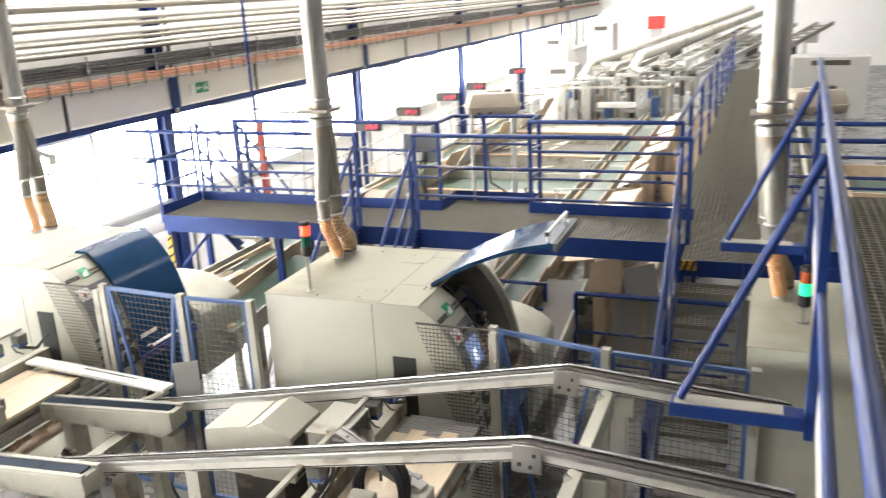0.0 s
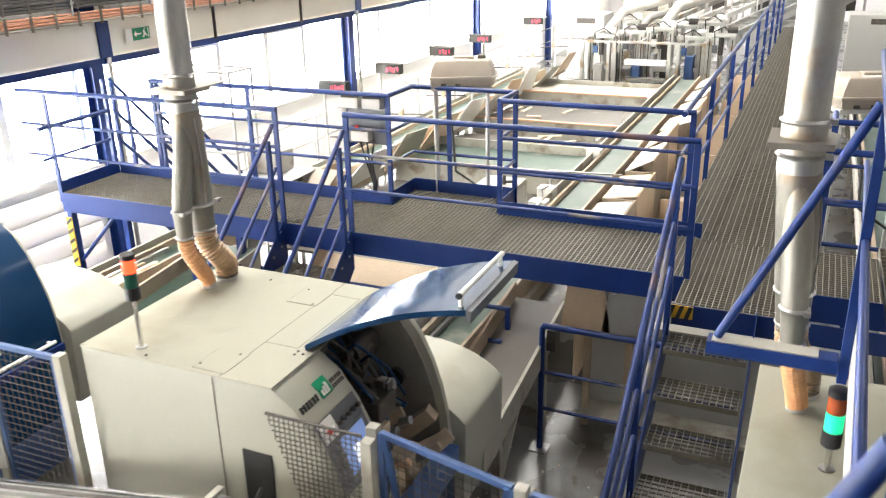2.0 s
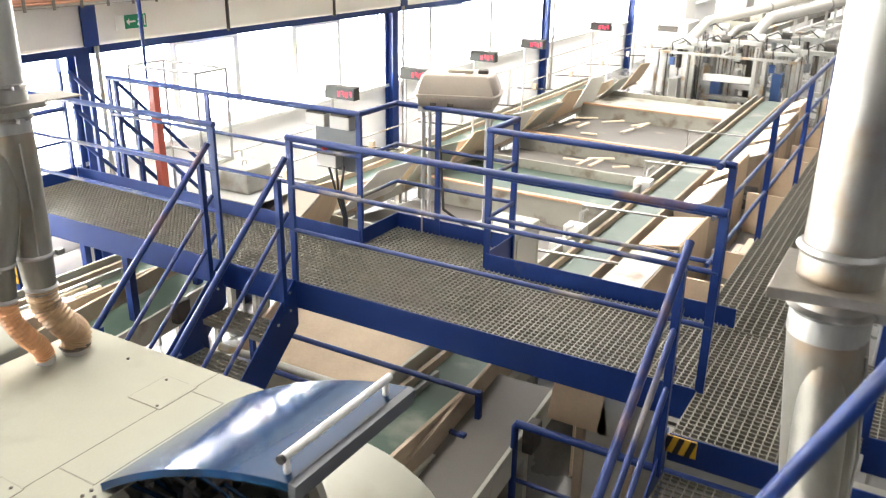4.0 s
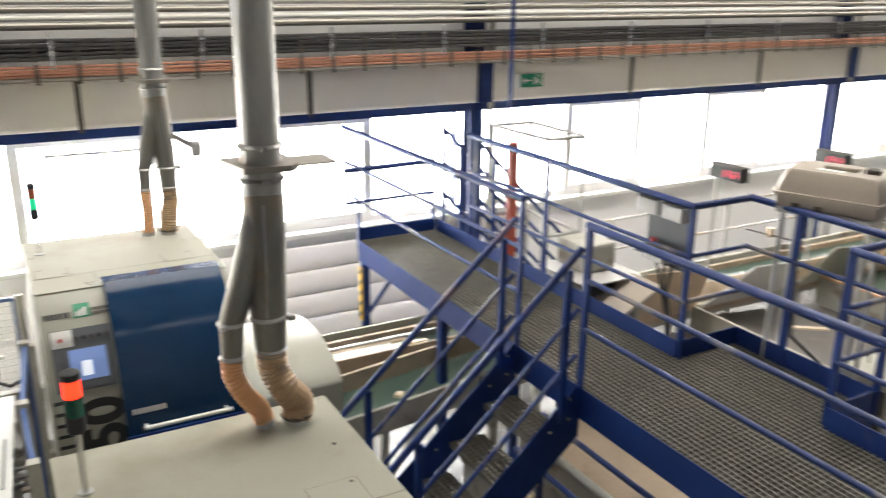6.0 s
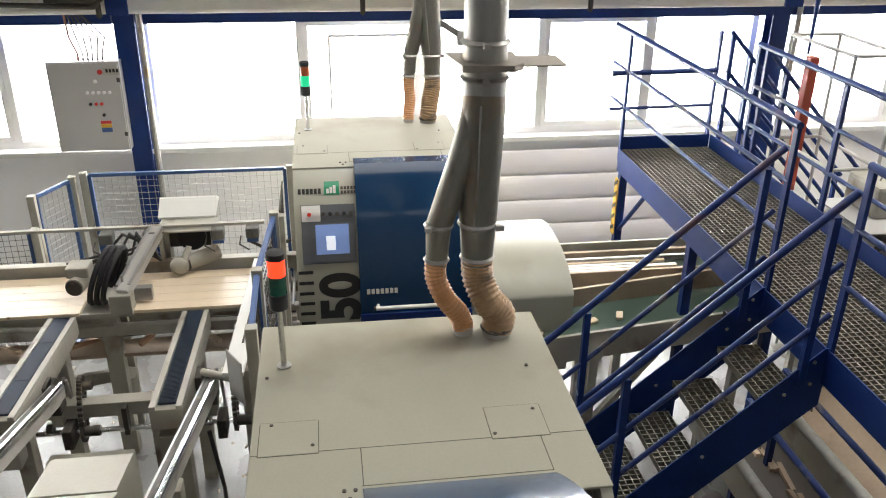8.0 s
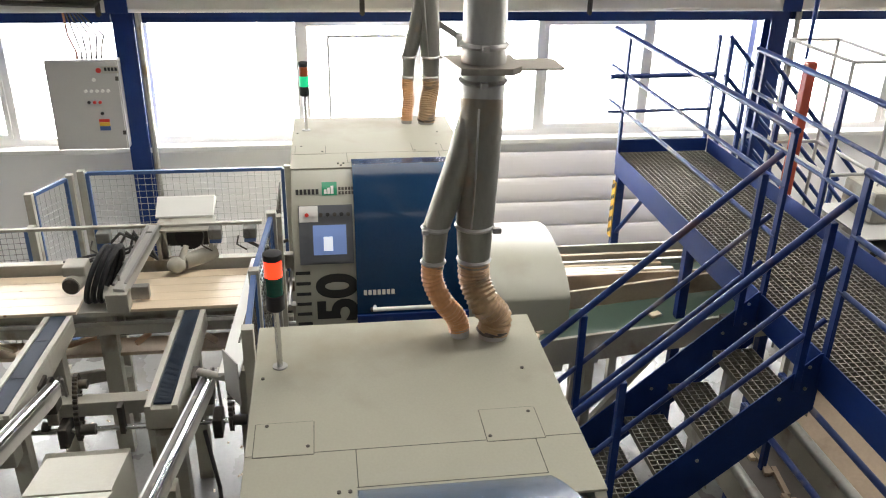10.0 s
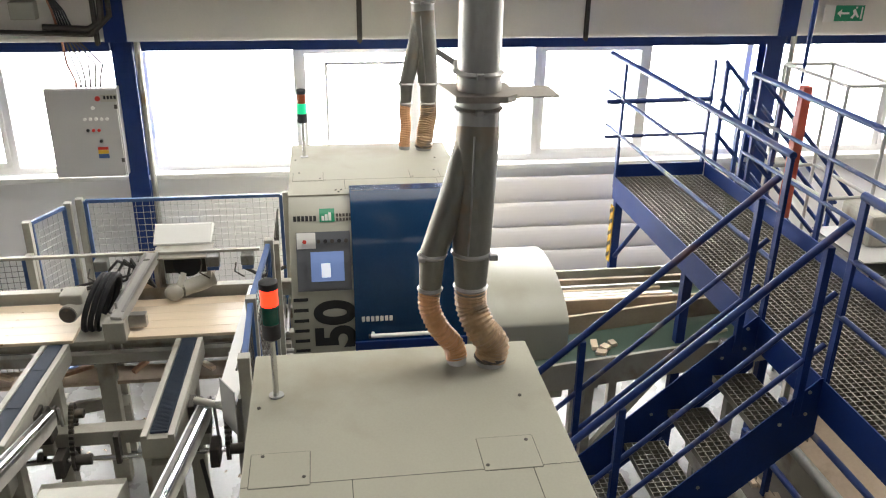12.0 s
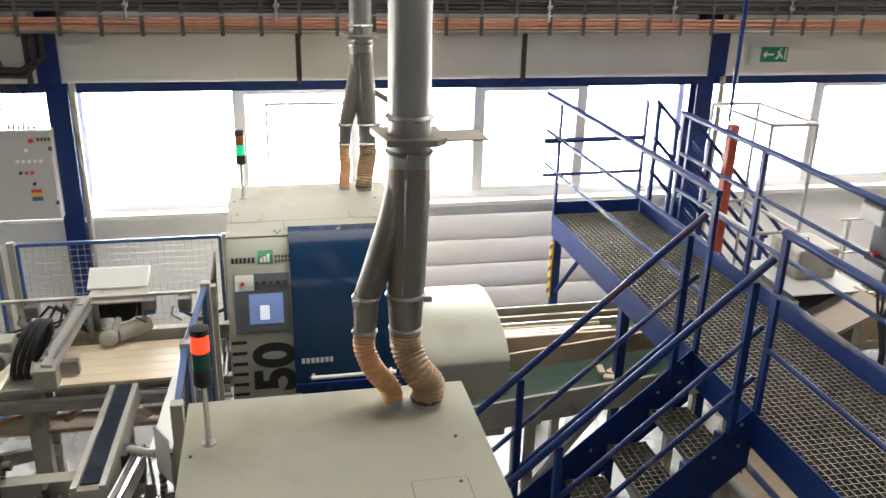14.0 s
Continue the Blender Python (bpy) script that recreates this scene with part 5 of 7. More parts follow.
    mo = part("drive_motor", pathbar([(x0 + 0.44, ye - 1.22, Z + 0.12), (x0 + 0.22, ye - 1.18, Z + 0.12)], 0.066, 16), CREAM_OLD, ca, smooth=True)
    part("terminal_box", box(x0 + 0.24, x0 + 0.40, ye - 1.28, ye - 1.12, Z + 0.17, Z + 0.25, 0.015), CREAM_OLD, mo)
    part("fan_grille", pathbar([(x0 + 0.441, ye - 1.22, Z + 0.12), (x0 + 0.456, ye - 1.222, Z + 0.12)], 0.058, 16), IRON, mo)
    yh = ye - 0.15
    # head with its ball-ended motor
    hd = part("saw_head", box(x0 - 0.3, x0 - 0.04, yh - 0.55, yh - 0.52, Z + 0.07, 1.64), CREAM_OLD, t)
    part("head_side", box(x0 - 0.3, x0 - 0.04, yh - 0.16, yh - 0.13, Z + 0.07, 1.64), CREAM_OLD, hd)
    # near-black back puts the dark of the open head's inside into the colour
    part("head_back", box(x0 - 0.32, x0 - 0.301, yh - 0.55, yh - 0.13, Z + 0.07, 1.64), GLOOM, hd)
    part("head_roof", box(x0 - 0.32, x0 - 0.04, yh - 0.56, yh - 0.12, 1.641, 1.655, 0.003), CREAM_OLD, hd)
    part("head_side", box(x0 - 0.06, x0 - 0.035, yh - 0.68, yh - 0.58, Z + 0.071, 1.56, 0.004), OLDWOOD, hd)
    # pipes and scraps caught under the table
    for k, (px, pz, pm) in enumerate(((x0 + 0.2, 1.02, IRON), (x0 + 0.27, 0.98, CABLE), (x0 + 0.34, 1.03, STEEL), (x0 + 0.15, 0.95, IRON))):
        part("supply_pipe", pathbar([(px, ye - 3.2, pz), (px + 0.01, ye - 1.0, pz - 0.012), (px, y - 0.04, pz)], 0.02, 8), pm, t, smooth=True)
    part("scrap_tray", box(x0 + 0.22, x0 + 0.44, ye - 3.0, y - 0.04, 0.86, 0.89, 0.004), OLDWOOD, t)
    cr = random.Random(21)
    for k in range(12):
        sy_, sl_ = ye - 2.6 + 0.25 * k, cr.uniform(0.06, 0.2)
        part("scrap", beam((x0 + 0.3 + cr.uniform(0, 0.1), sy_, 0.925), (x0 + 0.3 + cr.uniform(-0.05, 0.12), sy_ + sl_, 0.915 + cr.uniform(0, 0.04)), 0.035, 0.03), STRIP if k % 3 else PINE, t)
    for k in range(3):
        part("tie_rod", pathbar([(x1 - 0.05 + 0.03 * k, ye - 0.12, 1.0 + 0.08 * k), (x1 - 0.05 + 0.03 * k, y + 0.0, 1.0 + 0.08 * k)], 0.018, 8), STEEL, t, smooth=True)
    part("hanging_cable", pathbar([(x0 - 0.02, ye - 1.3, 1.40), (x0 + 0.03, ye - 1.05, 1.5), (x0 + 0.02, ye - 0.8, 1.58), (x0 + 0.0, ye - 0.72, 1.67)], 0.01, 6), CABLE, t, smooth=True)
    part("hanging_cable", pathbar([(x0 - 0.02, ye - 0.02, 1.56), (x0 + 0.03, ye + 0.12, 1.5), (x0 + 0.0, y - 0.05, 1.56)], 0.014, 6), CABLE, t, smooth=True)
    part("disc", pathbar([(x0 - 0.25, yh - 0.33, 1.52), (x0 - 0.22, yh - 0.33, 1.52)], 0.11, 18), DARK, hd)
    part("motor", pathbar([(x0 - 0.1, yh - 0.12, 1.44), (x0 + 0.02, yh - 0.34, 1.42)], 0.06, 14), CREAM_OLD, hd, smooth=True)
    bm = bmesh.new()
    bmesh.ops.create_uvsphere(bm, u_segments=18, v_segments=12, radius=0.066, matrix=Matrix.Translation((x0 + 0.06, yh - 0.4, 1.41)) @ Matrix.Diagonal((0.9, 1.1, 1, 1)))
    part("ball_end", bm, CREAM_OLD, hd, smooth=True)
    part("neck", pathbar([(x0 + 0.04, yh - 0.36, 1.44), (x0 - 0.03, yh - 0.33, 1.53)], 0.03, 10, (0.035, 0.022)), CREAM_OLD, hd, smooth=True)
    cx, cy, cz = cover
    part("cover", prism([(cx, cz + 0.04), (cx + 0.12, cz + 0.1), (cx + 0.14, cz + 0.095), (cx + 0.3, cz + 0.0), (cx + 0.3, cz - 0.014), (cx, cz + 0.025)], "y", cy, cy + 0.44), WHITE, hd, "white folded sheet cover")
    return t


infeed(*MB, "cream infeed table of the far saw with pusher and motors", (-6.8, 4.45, 1.68))
infeed(*MA, "cream infeed table of the open saw with pusher and motors", (-2.95, 4.45, 1.4))
mcv = thing("motor_cover", -3.36, 4.56, 0, "cream sheet-metal box cover with folded roof", "cover")
part("shell", prism([(-3.72, 1.25), (-3.72, 1.56), (-3.365, 1.63), (-3.365, 1.25)], "y", 4.37, 4.76, 0.004), COVER, mcv)
part("shell", prism([(-3.36, 1.25), (-3.36, 1.625), (-3.24, 1.68), (-3.02, 1.59), (-3.02, 1.25)], "y", 4.36, 4.77, 0.004), COVER, mcv)
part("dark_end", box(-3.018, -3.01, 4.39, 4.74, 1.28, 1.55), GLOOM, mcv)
part("stand", box(-3.55, -3.15, 4.42, 4.72, 0, 1.25, 0.01), IRON, mcv)
mc2 = thing("motor_cover", -2.75, 3.1, 0, "cream sheet-metal motor housing", "cover")
part("shell", prism([(2.95, 0.9), (2.95, 1.42), (3.05, 1.5), (3.3, 1.5), (3.32, 0.9)], "x", -3.2, -2.9, 0.006), COVER, mc2)
part("motor", pathbar([(-2.88, 3.15, 1.3), (-2.5, 3.2, 1.3)], 0.1, 18), GREY, mc2, smooth=True)
part("stand", box(-3.1, -2.6, 3.0, 3.3, 0, 0.9, 0.01), IRON, mc2)
lc = thing("motor_cover", -5.0, 3.6, 0, "low cream sheet-metal cover box on the floor", "cover")
part("shell", prism([(-5.02, 0.0), (-5.02, 0.6), (-4.67, 0.6), (-4.45, 0.56), (-4.43, 0.0)], "y", 3.85, 4.40, 0.006), COVER, lc)
part("seam", box(-4.672, -4.668, 3.86, 4.39, 0.598, 0.602), IRON, lc)


# belt beams that carry boards up to the infeed
def belt_beam(y, ribbed, label):
    b = thing("belt_beam", -5.0, y, 0, label, "conveyor", "belt beams")
    x0, x1, z0, z1 = -5.62, -4.31, 1.30, 1.40
    prof = [(x0, z0 - 0.12), (x0, z0 - 0.005), (x1, z1 - 0.005), (x1 + 0.01, z1 - 0.13), (x1 - 0.1, z1 - 0.22), (x1 - 0.2, z1 - 0.2)]
    part("beam", prism(prof, "y", y, y + 0.19, 0.005), CREAM_OLD, b)
    part("belt", beam((x0, y + 0.095, z0 + 0.006), (x1 - 0.05, y + 0.095, z1 + 0.002), 0.10, 0.014), BELT, b, "blue-black ribbed belt")
    bm = bmesh.new()
    n = 80
    for k in range(n if ribbed else 2):
        f = k / n if ribbed else 0.3 + 0.4 * k
        add_box(bm, x0 + (x1 - 0.06 - x0) * f, x0 + (x1 - 0.06 - x0) * f + 0.006, y + 0.052, y + 0.138, z0 + (z1 - z0) * f + 0.011, z0 + (z1 - z0) * f + 0.0145)
    ribs = part("belt_ribs", bm, BELT, b)
    ribs["kind"] = "stuff"
    part("edge", beam((x0, y + 0.02, z0 + 0.006), (x1, y + 0.02, z1 + 0.006), 0.035, 0.02), CREAM_OLD, b)
    part("edge", beam((x0, y + 0.17, z0 + 0.006), (x1, y + 0.17, z1 + 0.006), 0.035, 0.02), CREAM_OLD, b)
    part("end_box", box(x1 - 0.14, x1 - 0.01, y + 0.03, y + 0.16, z1 - 0.36, z1 - 0.2, 0.01), CREAM_OLD, b)
    part("leg", box(x0 + 0.15, x0 + 0.25, y + 0.05, y + 0.15, 0, z0 - 0.12, 0.006), CREAM_OLD, b)
    part("leg", box(x1 - 0.32, x1 - 0.22, y + 0.05, y + 0.15, 0, z1 - 0.16, 0.006), CREAM_OLD, b)
    return b


belt_beam(4.71, 1, "cream conveyor beam with ribbed blue-black belt")
belt_beam(3.80, 0, "cream conveyor beam with dark smooth belt")
belt_beam(2.85, 0, "cream conveyor beam with dark smooth belt")
sl = thing("guide_shelf", -5.2, 5.26, 0, "white angled guide strip beside the saw's infeed", "guide")
part("strip", beam((-6.24, 5.25, 1.395), (-4.66, 5.15, 1.372), 0.13, 0.03, 0.004), WHITE, sl)
part("strip_slot", beam((-5.6, 5.225, 1.404), (-5.0, 5.187, 1.396), 0.012, 0.006), IRON, sl)
part("end_plate", box(-0.1, 0.1, -0.004, 0.004, 1.31, 1.61, 0.002, Matrix.Translation((-4.49, 5.19, 0)) @ Matrix.Rotation(radians(30), 4, "Z")), GREY, sl)
part("cross_tube", pathbar([(-4.78, 4.95, 1.33), (-4.66, 5.14, 1.35)], 0.025, 10), CREAM_OLD, sl, smooth=True)
part("bracket", box(-4.9, -4.84, 5.05, 5.3, 1.22, 1.28), CREAM_OLD, sl)
part("leg", box(-5.0, -4.93, 5.16, 5.23, 0.0, 1.355, 0.004), CREAM_OLD, sl)
part("leg", box(-5.8, -5.74, 5.2, 5.27, 0.0, 1.365, 0.004), CREAM_OLD, sl)

# boards lying on the two infeed tables
rng = random.Random(11)
for (mx, my), n0 in ((MB, 0), (MA, 1)):
    x0 = mx + 1.22
    for seg, (ya, yb) in enumerate(((my - 3.3, my - 1.52), (my - 1.26, my - 0.38))):
        for k in range(5):
            w = 0.118
            dy = rng.uniform(-0.03, 0.03) if seg else 0.0
            end = yb + (rng.choice((0.0, 0.07, -0.03, 0.1, 0.03)) if seg else 0)
            solid("pine_board", box(x0 + k * (w + 0.001), x0 + k * (w + 0.001) + w, ya, end, 1.309, 1.334, 0.002), PINE, "pale knotty pine board lying on the infeed table", "board", group="boards on the infeed")

# a cable lies on the floor under the transfer rails
solid("floor_cable", pathbar([(-4.75, 4.95, 0.9), (-4.66, 5.02, 0.5), (-4.5, 5.05, 0.1), (-4.3, 5.1, 0.02), (-3.9, 5.0, 0.015), (-3.4, 5.1, 0.015)], 0.014, 8), CABLE, "black rubber cable trailing over the floor", "cable")

# timber scraps and ironwork under the rails beside the open saw's infeed
cl = random.Random(31)
rk = thing("scrap_rack", -1.9, 4.3, 0, "dusty iron rack with timber scraps under the transfer rails", "rack")
part("shelf", box(-2.5, -1.35, 3.3, 4.7, 0.98, 1.0), OLDWOOD, rk)
for px, py in ((-2.45, 3.35), (-1.45, 3.35), (-2.45, 4.6), (-1.45, 4.6)):
    part("leg", box(px, px + 0.06, py, py + 0.06, 0, 0.98), IRON, rk)
for k in range(18):
    px, py, pa = cl.uniform(-2.4, -1.6), cl.uniform(3.4, 4.5), cl.uniform(-0.5, 1.2)
    ln = cl.uniform(0.2, 0.5)
    part("scrap", beam((px, py, 1.02 + 0.012 * (k % 5)), (px + ln * math.cos(pa) * 0.6, py + ln * math.sin(pa) * 0.4, 1.03 + 0.02 * (k % 5)), 0.05, 0.035), (OLDWOOD, IRON, STRIP, OLDWOOD, PLY)[k % 5], rk)


# ---- outfeed lines ----
def outfeed(x, y, label):
    """Belt that leads along y away from a saw, with the lower waste belt beside it; x, y as for the saw."""
    ys, ye = y + 1.95, y + 16.5
    t = thing("outfeed_conveyor", x + 0.9, y + 8, 0, label, "conveyor", "outfeed conveyors")
    xa, xb, Z = x + 0.72, x + 1.32, 1.08
    part("belt", box(xa + 0.06, xb - 0.06, ys, ye, Z - 0.03, Z), GREEN, t, "green conveyor belt dulled by dust")
    for a in (xa, xb - 0.03):
        part("side_board", box(a, a + 0.03, ys, ye, Z - 0.12, Z + 0.1, 0.004), CREAM_OLD if a == xa else OLDWOOD, t)
    part("frame_rail", box(xb, xb + 0.06, ys, ye, Z - 0.26, Z - 0.12, 0.004), CREAM_OLD, t)
    part("divider", box(xa + 0.22, xa + 0.25, ys, ys + 1.6, Z + 0.001, Z + 0.05, 0.003), STEEL, t)
    part("inner_rail", box(xa + 0.12, xa + 0.16, ys, ye, Z + 0.001, Z + 0.07, 0.003), OLDWOOD, t)
    for k in range(8):
        yy = ys + 0.7 + k * 2.0
        part("leg", box(xa + 0.05, xa + 0.12, yy, yy + 0.07, 0, Z - 0.121), CREAM_OLD, t)
        part("leg", box(xb - 0.1, xb - 0.031, yy, yy + 0.07, 0, Z - 0.121), CREAM_OLD, t)
    return t


def waste(x, y, label, belt=None, word="green conveyor belt", dx=0.0, z0=0.80, z1=1.10):
    x += dx
    ys = y + 1.7
    t = thing("waste_conveyor", x + 1.8, y + 2.6, 0, label, "conveyor", "waste conveyors")
    xa, xb = x + 1.5, x + 2.0
    L = 2.1
    part("belt", prism([(ys, z0 - 0.02), (ys, z0), (ys + L, z1), (ys + L, z1 - 0.02)], "x", xa + 0.03, xb - 0.02), belt or GREEN, t, word)
    part("near_side", prism([(ys, z0 - 0.19), (ys, z0 + 0.04), (ys + L, z1 + 0.04), (ys + L, z1 - 0.19)], "x", xb - 0.02, xb + 0.01, 0.004), CREAM_OLD, t)
    part("far_side", prism([(ys, z0 - 0.1), (ys, z0 + 0.16), (ys + L, z1 + 0.16), (ys + L, z1 - 0.1)], "x", xa, xa + 0.03, 0.004), OLDWOOD, t)
    part("leg", box(xb - 0.12, xb - 0.05, ys + 0.5, ys + 0.57, 0, z0 - 0.1), CREAM_OLD, t)
    part("leg", box(xa + 0.05, xa + 0.12, ys + 0.5, ys + 0.57, 0, z0 - 0.1), CREAM_OLD, t)
    part("leg", box(xb - 0.12, xb - 0.05, ys + 1.7, ys + 1.77, 0, z1 - 0.2), CREAM_OLD, t)
    part("strut", beam((xb - 0.09, ys + 0.55, 0.1), (xb - 0.09, ys + 1.1, z0 - 0.12), 0.05, 0.05), CREAM_OLD, t)
    part("drive", box(xb + 0.011, xb + 0.09, ys + 1.5, ys + 1.66, z1 - 0.18, z1 + 0.02, 0.01), IRON, t)
    return t


outfeed(*MB, "long outfeed conveyor of the far saw with green belt")
outfeed(*MA, "long outfeed conveyor of the open saw with green belt")
waste(*MB, "rising waste conveyor with green belt beside the outfeed", z0=0.94, z1=1.14)
waste(*MA, "rising waste conveyor with dark grey belt beside the outfeed", GREYBELT, "dark grey conveyor belt", -0.18)
# sticks on the far saw's outfeed
rng = random.Random(3)
for k in range(6):
    x = MB[0] + 0.90 + k * 0.055
    y0 = MB[1] + 2.0 + rng.uniform(0, 0.2)
    solid("cut_stick", box(x, x + 0.045, y0, y0 + rng.uniform(0.7, 1.3), 1.0815, 1.105, 0.002), PINE if k % 2 else WHITE, "planed pine stick lying on the outfeed belt", "stick", group="sticks on the belt")


# ---- under the walkway ----
gr = thing("guard_rail", -1.5, 8.55, 0, "low blue tubular guard rail standing on the floor", "railing")
part("tube", pathbar([(-1.99, 8.52, 0.0), (-1.99, 8.52, 1.19), (-1.97, 8.52, 1.22), (-0.4, 8.52, 1.22)], 0.026, 12), BLUE, gr, smooth=True)
part("knee_rail", pathbar([(-1.98, 8.52, 0.78), (-0.4, 8.52, 0.78)], 0.016), BLUE_WORN, gr, smooth=True)
part("knee_rail", pathbar([(-1.98, 8.52, 0.42), (-0.4, 8.52, 0.42)], 0.016), BLUE_WORN, gr, smooth=True)
gr2 = thing("guard_rail", -3.2, 8.52, 0, "low blue tubular guard rail under the walkway", "railing")
for z, y in ((1.22, 8.72), (1.0, 8.5)):
    part("tube", pathbar([(-4.5, y, z), (-2.35, y, z)], 0.022, 10), BLUE_WORN, gr2, smooth=True)
for x in (-4.48, -2.37):
    part("post", box(x - 0.02, x + 0.02, 8.7, 8.74, 0, 1.24), BLUE, gr2)
    part("post", box(x - 0.02, x + 0.02, 8.48, 8.52, 0, 1.02), BLUE, gr2)
part("foot_plate", box(-2.07, -1.91, 8.44, 8.6, 0.0, 0.012), STEEL, gr)
# brown chutes between the two lines, under the deck
ch = thing("chute", -3.9, 9.2, 0, "dusty brown sheet chute under the walkway", "chute")
part("bed", prism([(9.0, 0.55), (9.0, 0.57), (9.9, 0.98), (9.9, 0.96)], "x", -4.95, -3.3), OLDWOOD, ch)
part("side", prism([(9.0, 0.45), (9.0, 0.72), (9.9, 1.1), (9.9, 0.9)], "x", -4.98, -4.95), OLDWOOD, ch)
part("side", prism([(9.0, 0.45), (9.0, 0.72), (9.9, 1.1), (9.9, 0.9)], "x", -3.3, -3.27), OLDWOOD, ch)
for x in (-4.9, -3.4):
    part("leg", box(x, x + 0.06, 9.6, 9.66, 0, 0.82), CREAM_OLD, ch)
    part("leg", box(x, x + 0.06, 9.04, 9.1, 0, 0.55), CREAM_OLD, ch)
cc = thing("cross_conveyor", -3.9, 8.7, 0, "dark dusty cross conveyor with steel tubes under the stair", "conveyor")
part("belt", box(-5.1, -2.4, 8.46, 8.93, 0.44, 0.46), GREYBELT, cc)
for yy, zz in ((8.42, 0.62), (8.96, 0.72)):
    part("side_tube", pathbar([(-5.1, yy, zz), (-2.4, yy + 0.02, zz)], 0.04, 12), GALV, cc, smooth=True)
    part("side_plate", box(-5.1, -2.4, yy - 0.008, yy + 0.008, 0.36, zz - 0.042), CREAM_OLD, cc)
for x in (-5.0, -3.8, -2.55):
    part("leg", box(x, x + 0.06, 8.411, 8.43, 0, 0.36), CREAM_OLD, cc)
    part("leg", box(x, x + 0.06, 8.951, 8.97, 0, 0.36), CREAM_OLD, cc)
dr_ = random.Random(8)
for k in range(16):
    xx, yy, aa = dr_.uniform(-5.0, -2.6), dr_.uniform(8.55, 8.8), dr_.uniform(-0.6, 0.6)
    part("scrap", beam((xx, yy, 0.478), (xx + dr_.uniform(0.1, 0.4) * math.cos(aa), yy + 0.1 * math.sin(aa), 0.48), 0.035, 0.03), (OLDWOOD, STRIP, PINE, OLDWOOD)[k % 4], cc)
gp = thing("belt_guard", -1.2, 9.3, 0, "grey sheet-metal conveyor housing under the walkway", "housing")
part("panel", box(-1.75, 0.6, 9.2, 9.24, 0.15, 1.0, 0.006), GREY, gp)
part("panel", box(-1.75, 0.6, 8.9, 9.19, 0.15, 0.2, 0.006), CREAM_OLD, gp)
part("top_rail", box(-1.75, 0.6, 9.14, 9.28, 1.0, 1.06, 0.006), CREAM_OLD, gp)
for x in (-1.6, -0.6, 0.4):
    part("leg", box(x, x + 0.08, 9.25, 9.33, 0, 1.0), CREAM_OLD, gp)
for k, (x, r, h) in enumerate(((-1.72, 20, 0.5), (-1.35, -25, 0.45))):
    f = thing("plywood_flap", x, 9.0, 0.0, "leaning raw plywood deflector under the walkway", "panel", "plywood deflectors")
    part("sheet", prism([(x - 0.25, 1.0), (x + 0.2, 1.0), (x + 0.12, 1.0 + h), (x - 0.2, 1.0 + h * 0.8)], "y", 9.02, 9.032), PLY if k == 0 else GREY, f)
    part("post", box(x - 0.03, x + 0.03, 9.034, 9.08, 0, 1.3), OLDWOOD, f)

# warning stripes at the stair head
ws = thing("warning_plate", -0.8, 7.94, DZ - 0.1, "yellow and black striped warning plate at the stair head", "warning sign")
part("plate", box(-0.9, -0.72, 7.936, 7.944, DZ - 0.1, DZ - 0.002), YELLOW, ws)
for k in range(3):
    a = -0.9 + k * 0.06
    part("stripe", prism([(a, DZ - 0.1), (a + 0.03, DZ - 0.1), (a + 0.06, DZ - 0.002), (a + 0.03, DZ - 0.002)], "y", 7.931, 7.935), INK, ws)
ws2 = thing("warning_plate", X0 + 0.06, FY - 0.02, 1.0, "yellow and black striped warning plate on a walkway leg", "warning sign")
part("plate", box(X0 + 0.025, X0 + 0.1, FY - 0.026, FY - 0.016, 1.05, 1.6), YELLOW, ws2)
for k in range(5):
    z = 1.07 + k * 0.11
    part("stripe", prism([(X0 + 0.025, z), (X0 + 0.1, z + 0.05), (X0 + 0.1, z + 0.09), (X0 + 0.025, z + 0.04)], "y", FY - 0.03, FY - 0.027), INK, ws2)

# stair at the window end of the walkway, down away from the camera
es = thing("steel_stair", -6.98, 10.0, 0, "blue steel stair going down behind the walkway's end", "stairs")
for x in (-7.3, -6.66):
    part("stringer", prism([(9.36, DZ), (9.36, DZ - 0.25), (10.85, 0.0), (11.1, 0.0)], "x", x - 0.004, x + 0.004), BLUE, es)
    for h in (1.04, 0.7, 0.38):
        part("handrail", pathbar([(x, 9.4, DZ + h), (x, 10.75, DZ + h - 1.4)], 0.02), BLUE, es, smooth=True)
    for y in (9.42, 9.62, 10.7):
        part("post", box(x - 0.018, x + 0.018, y - 0.018, y + 0.018, DZ - 0.2 - (y - 9.4) * 1.04, DZ + 1.03 - (y - 9.4) * 1.04), BLUE, es)
for k in range(7):
    part("tread", box(-7.29, -6.67, 9.42 + k * 0.21, 9.62 + k * 0.21, DZ - 0.26 - k * 0.22, DZ - 0.225 - k * 0.22), GRATE, es)

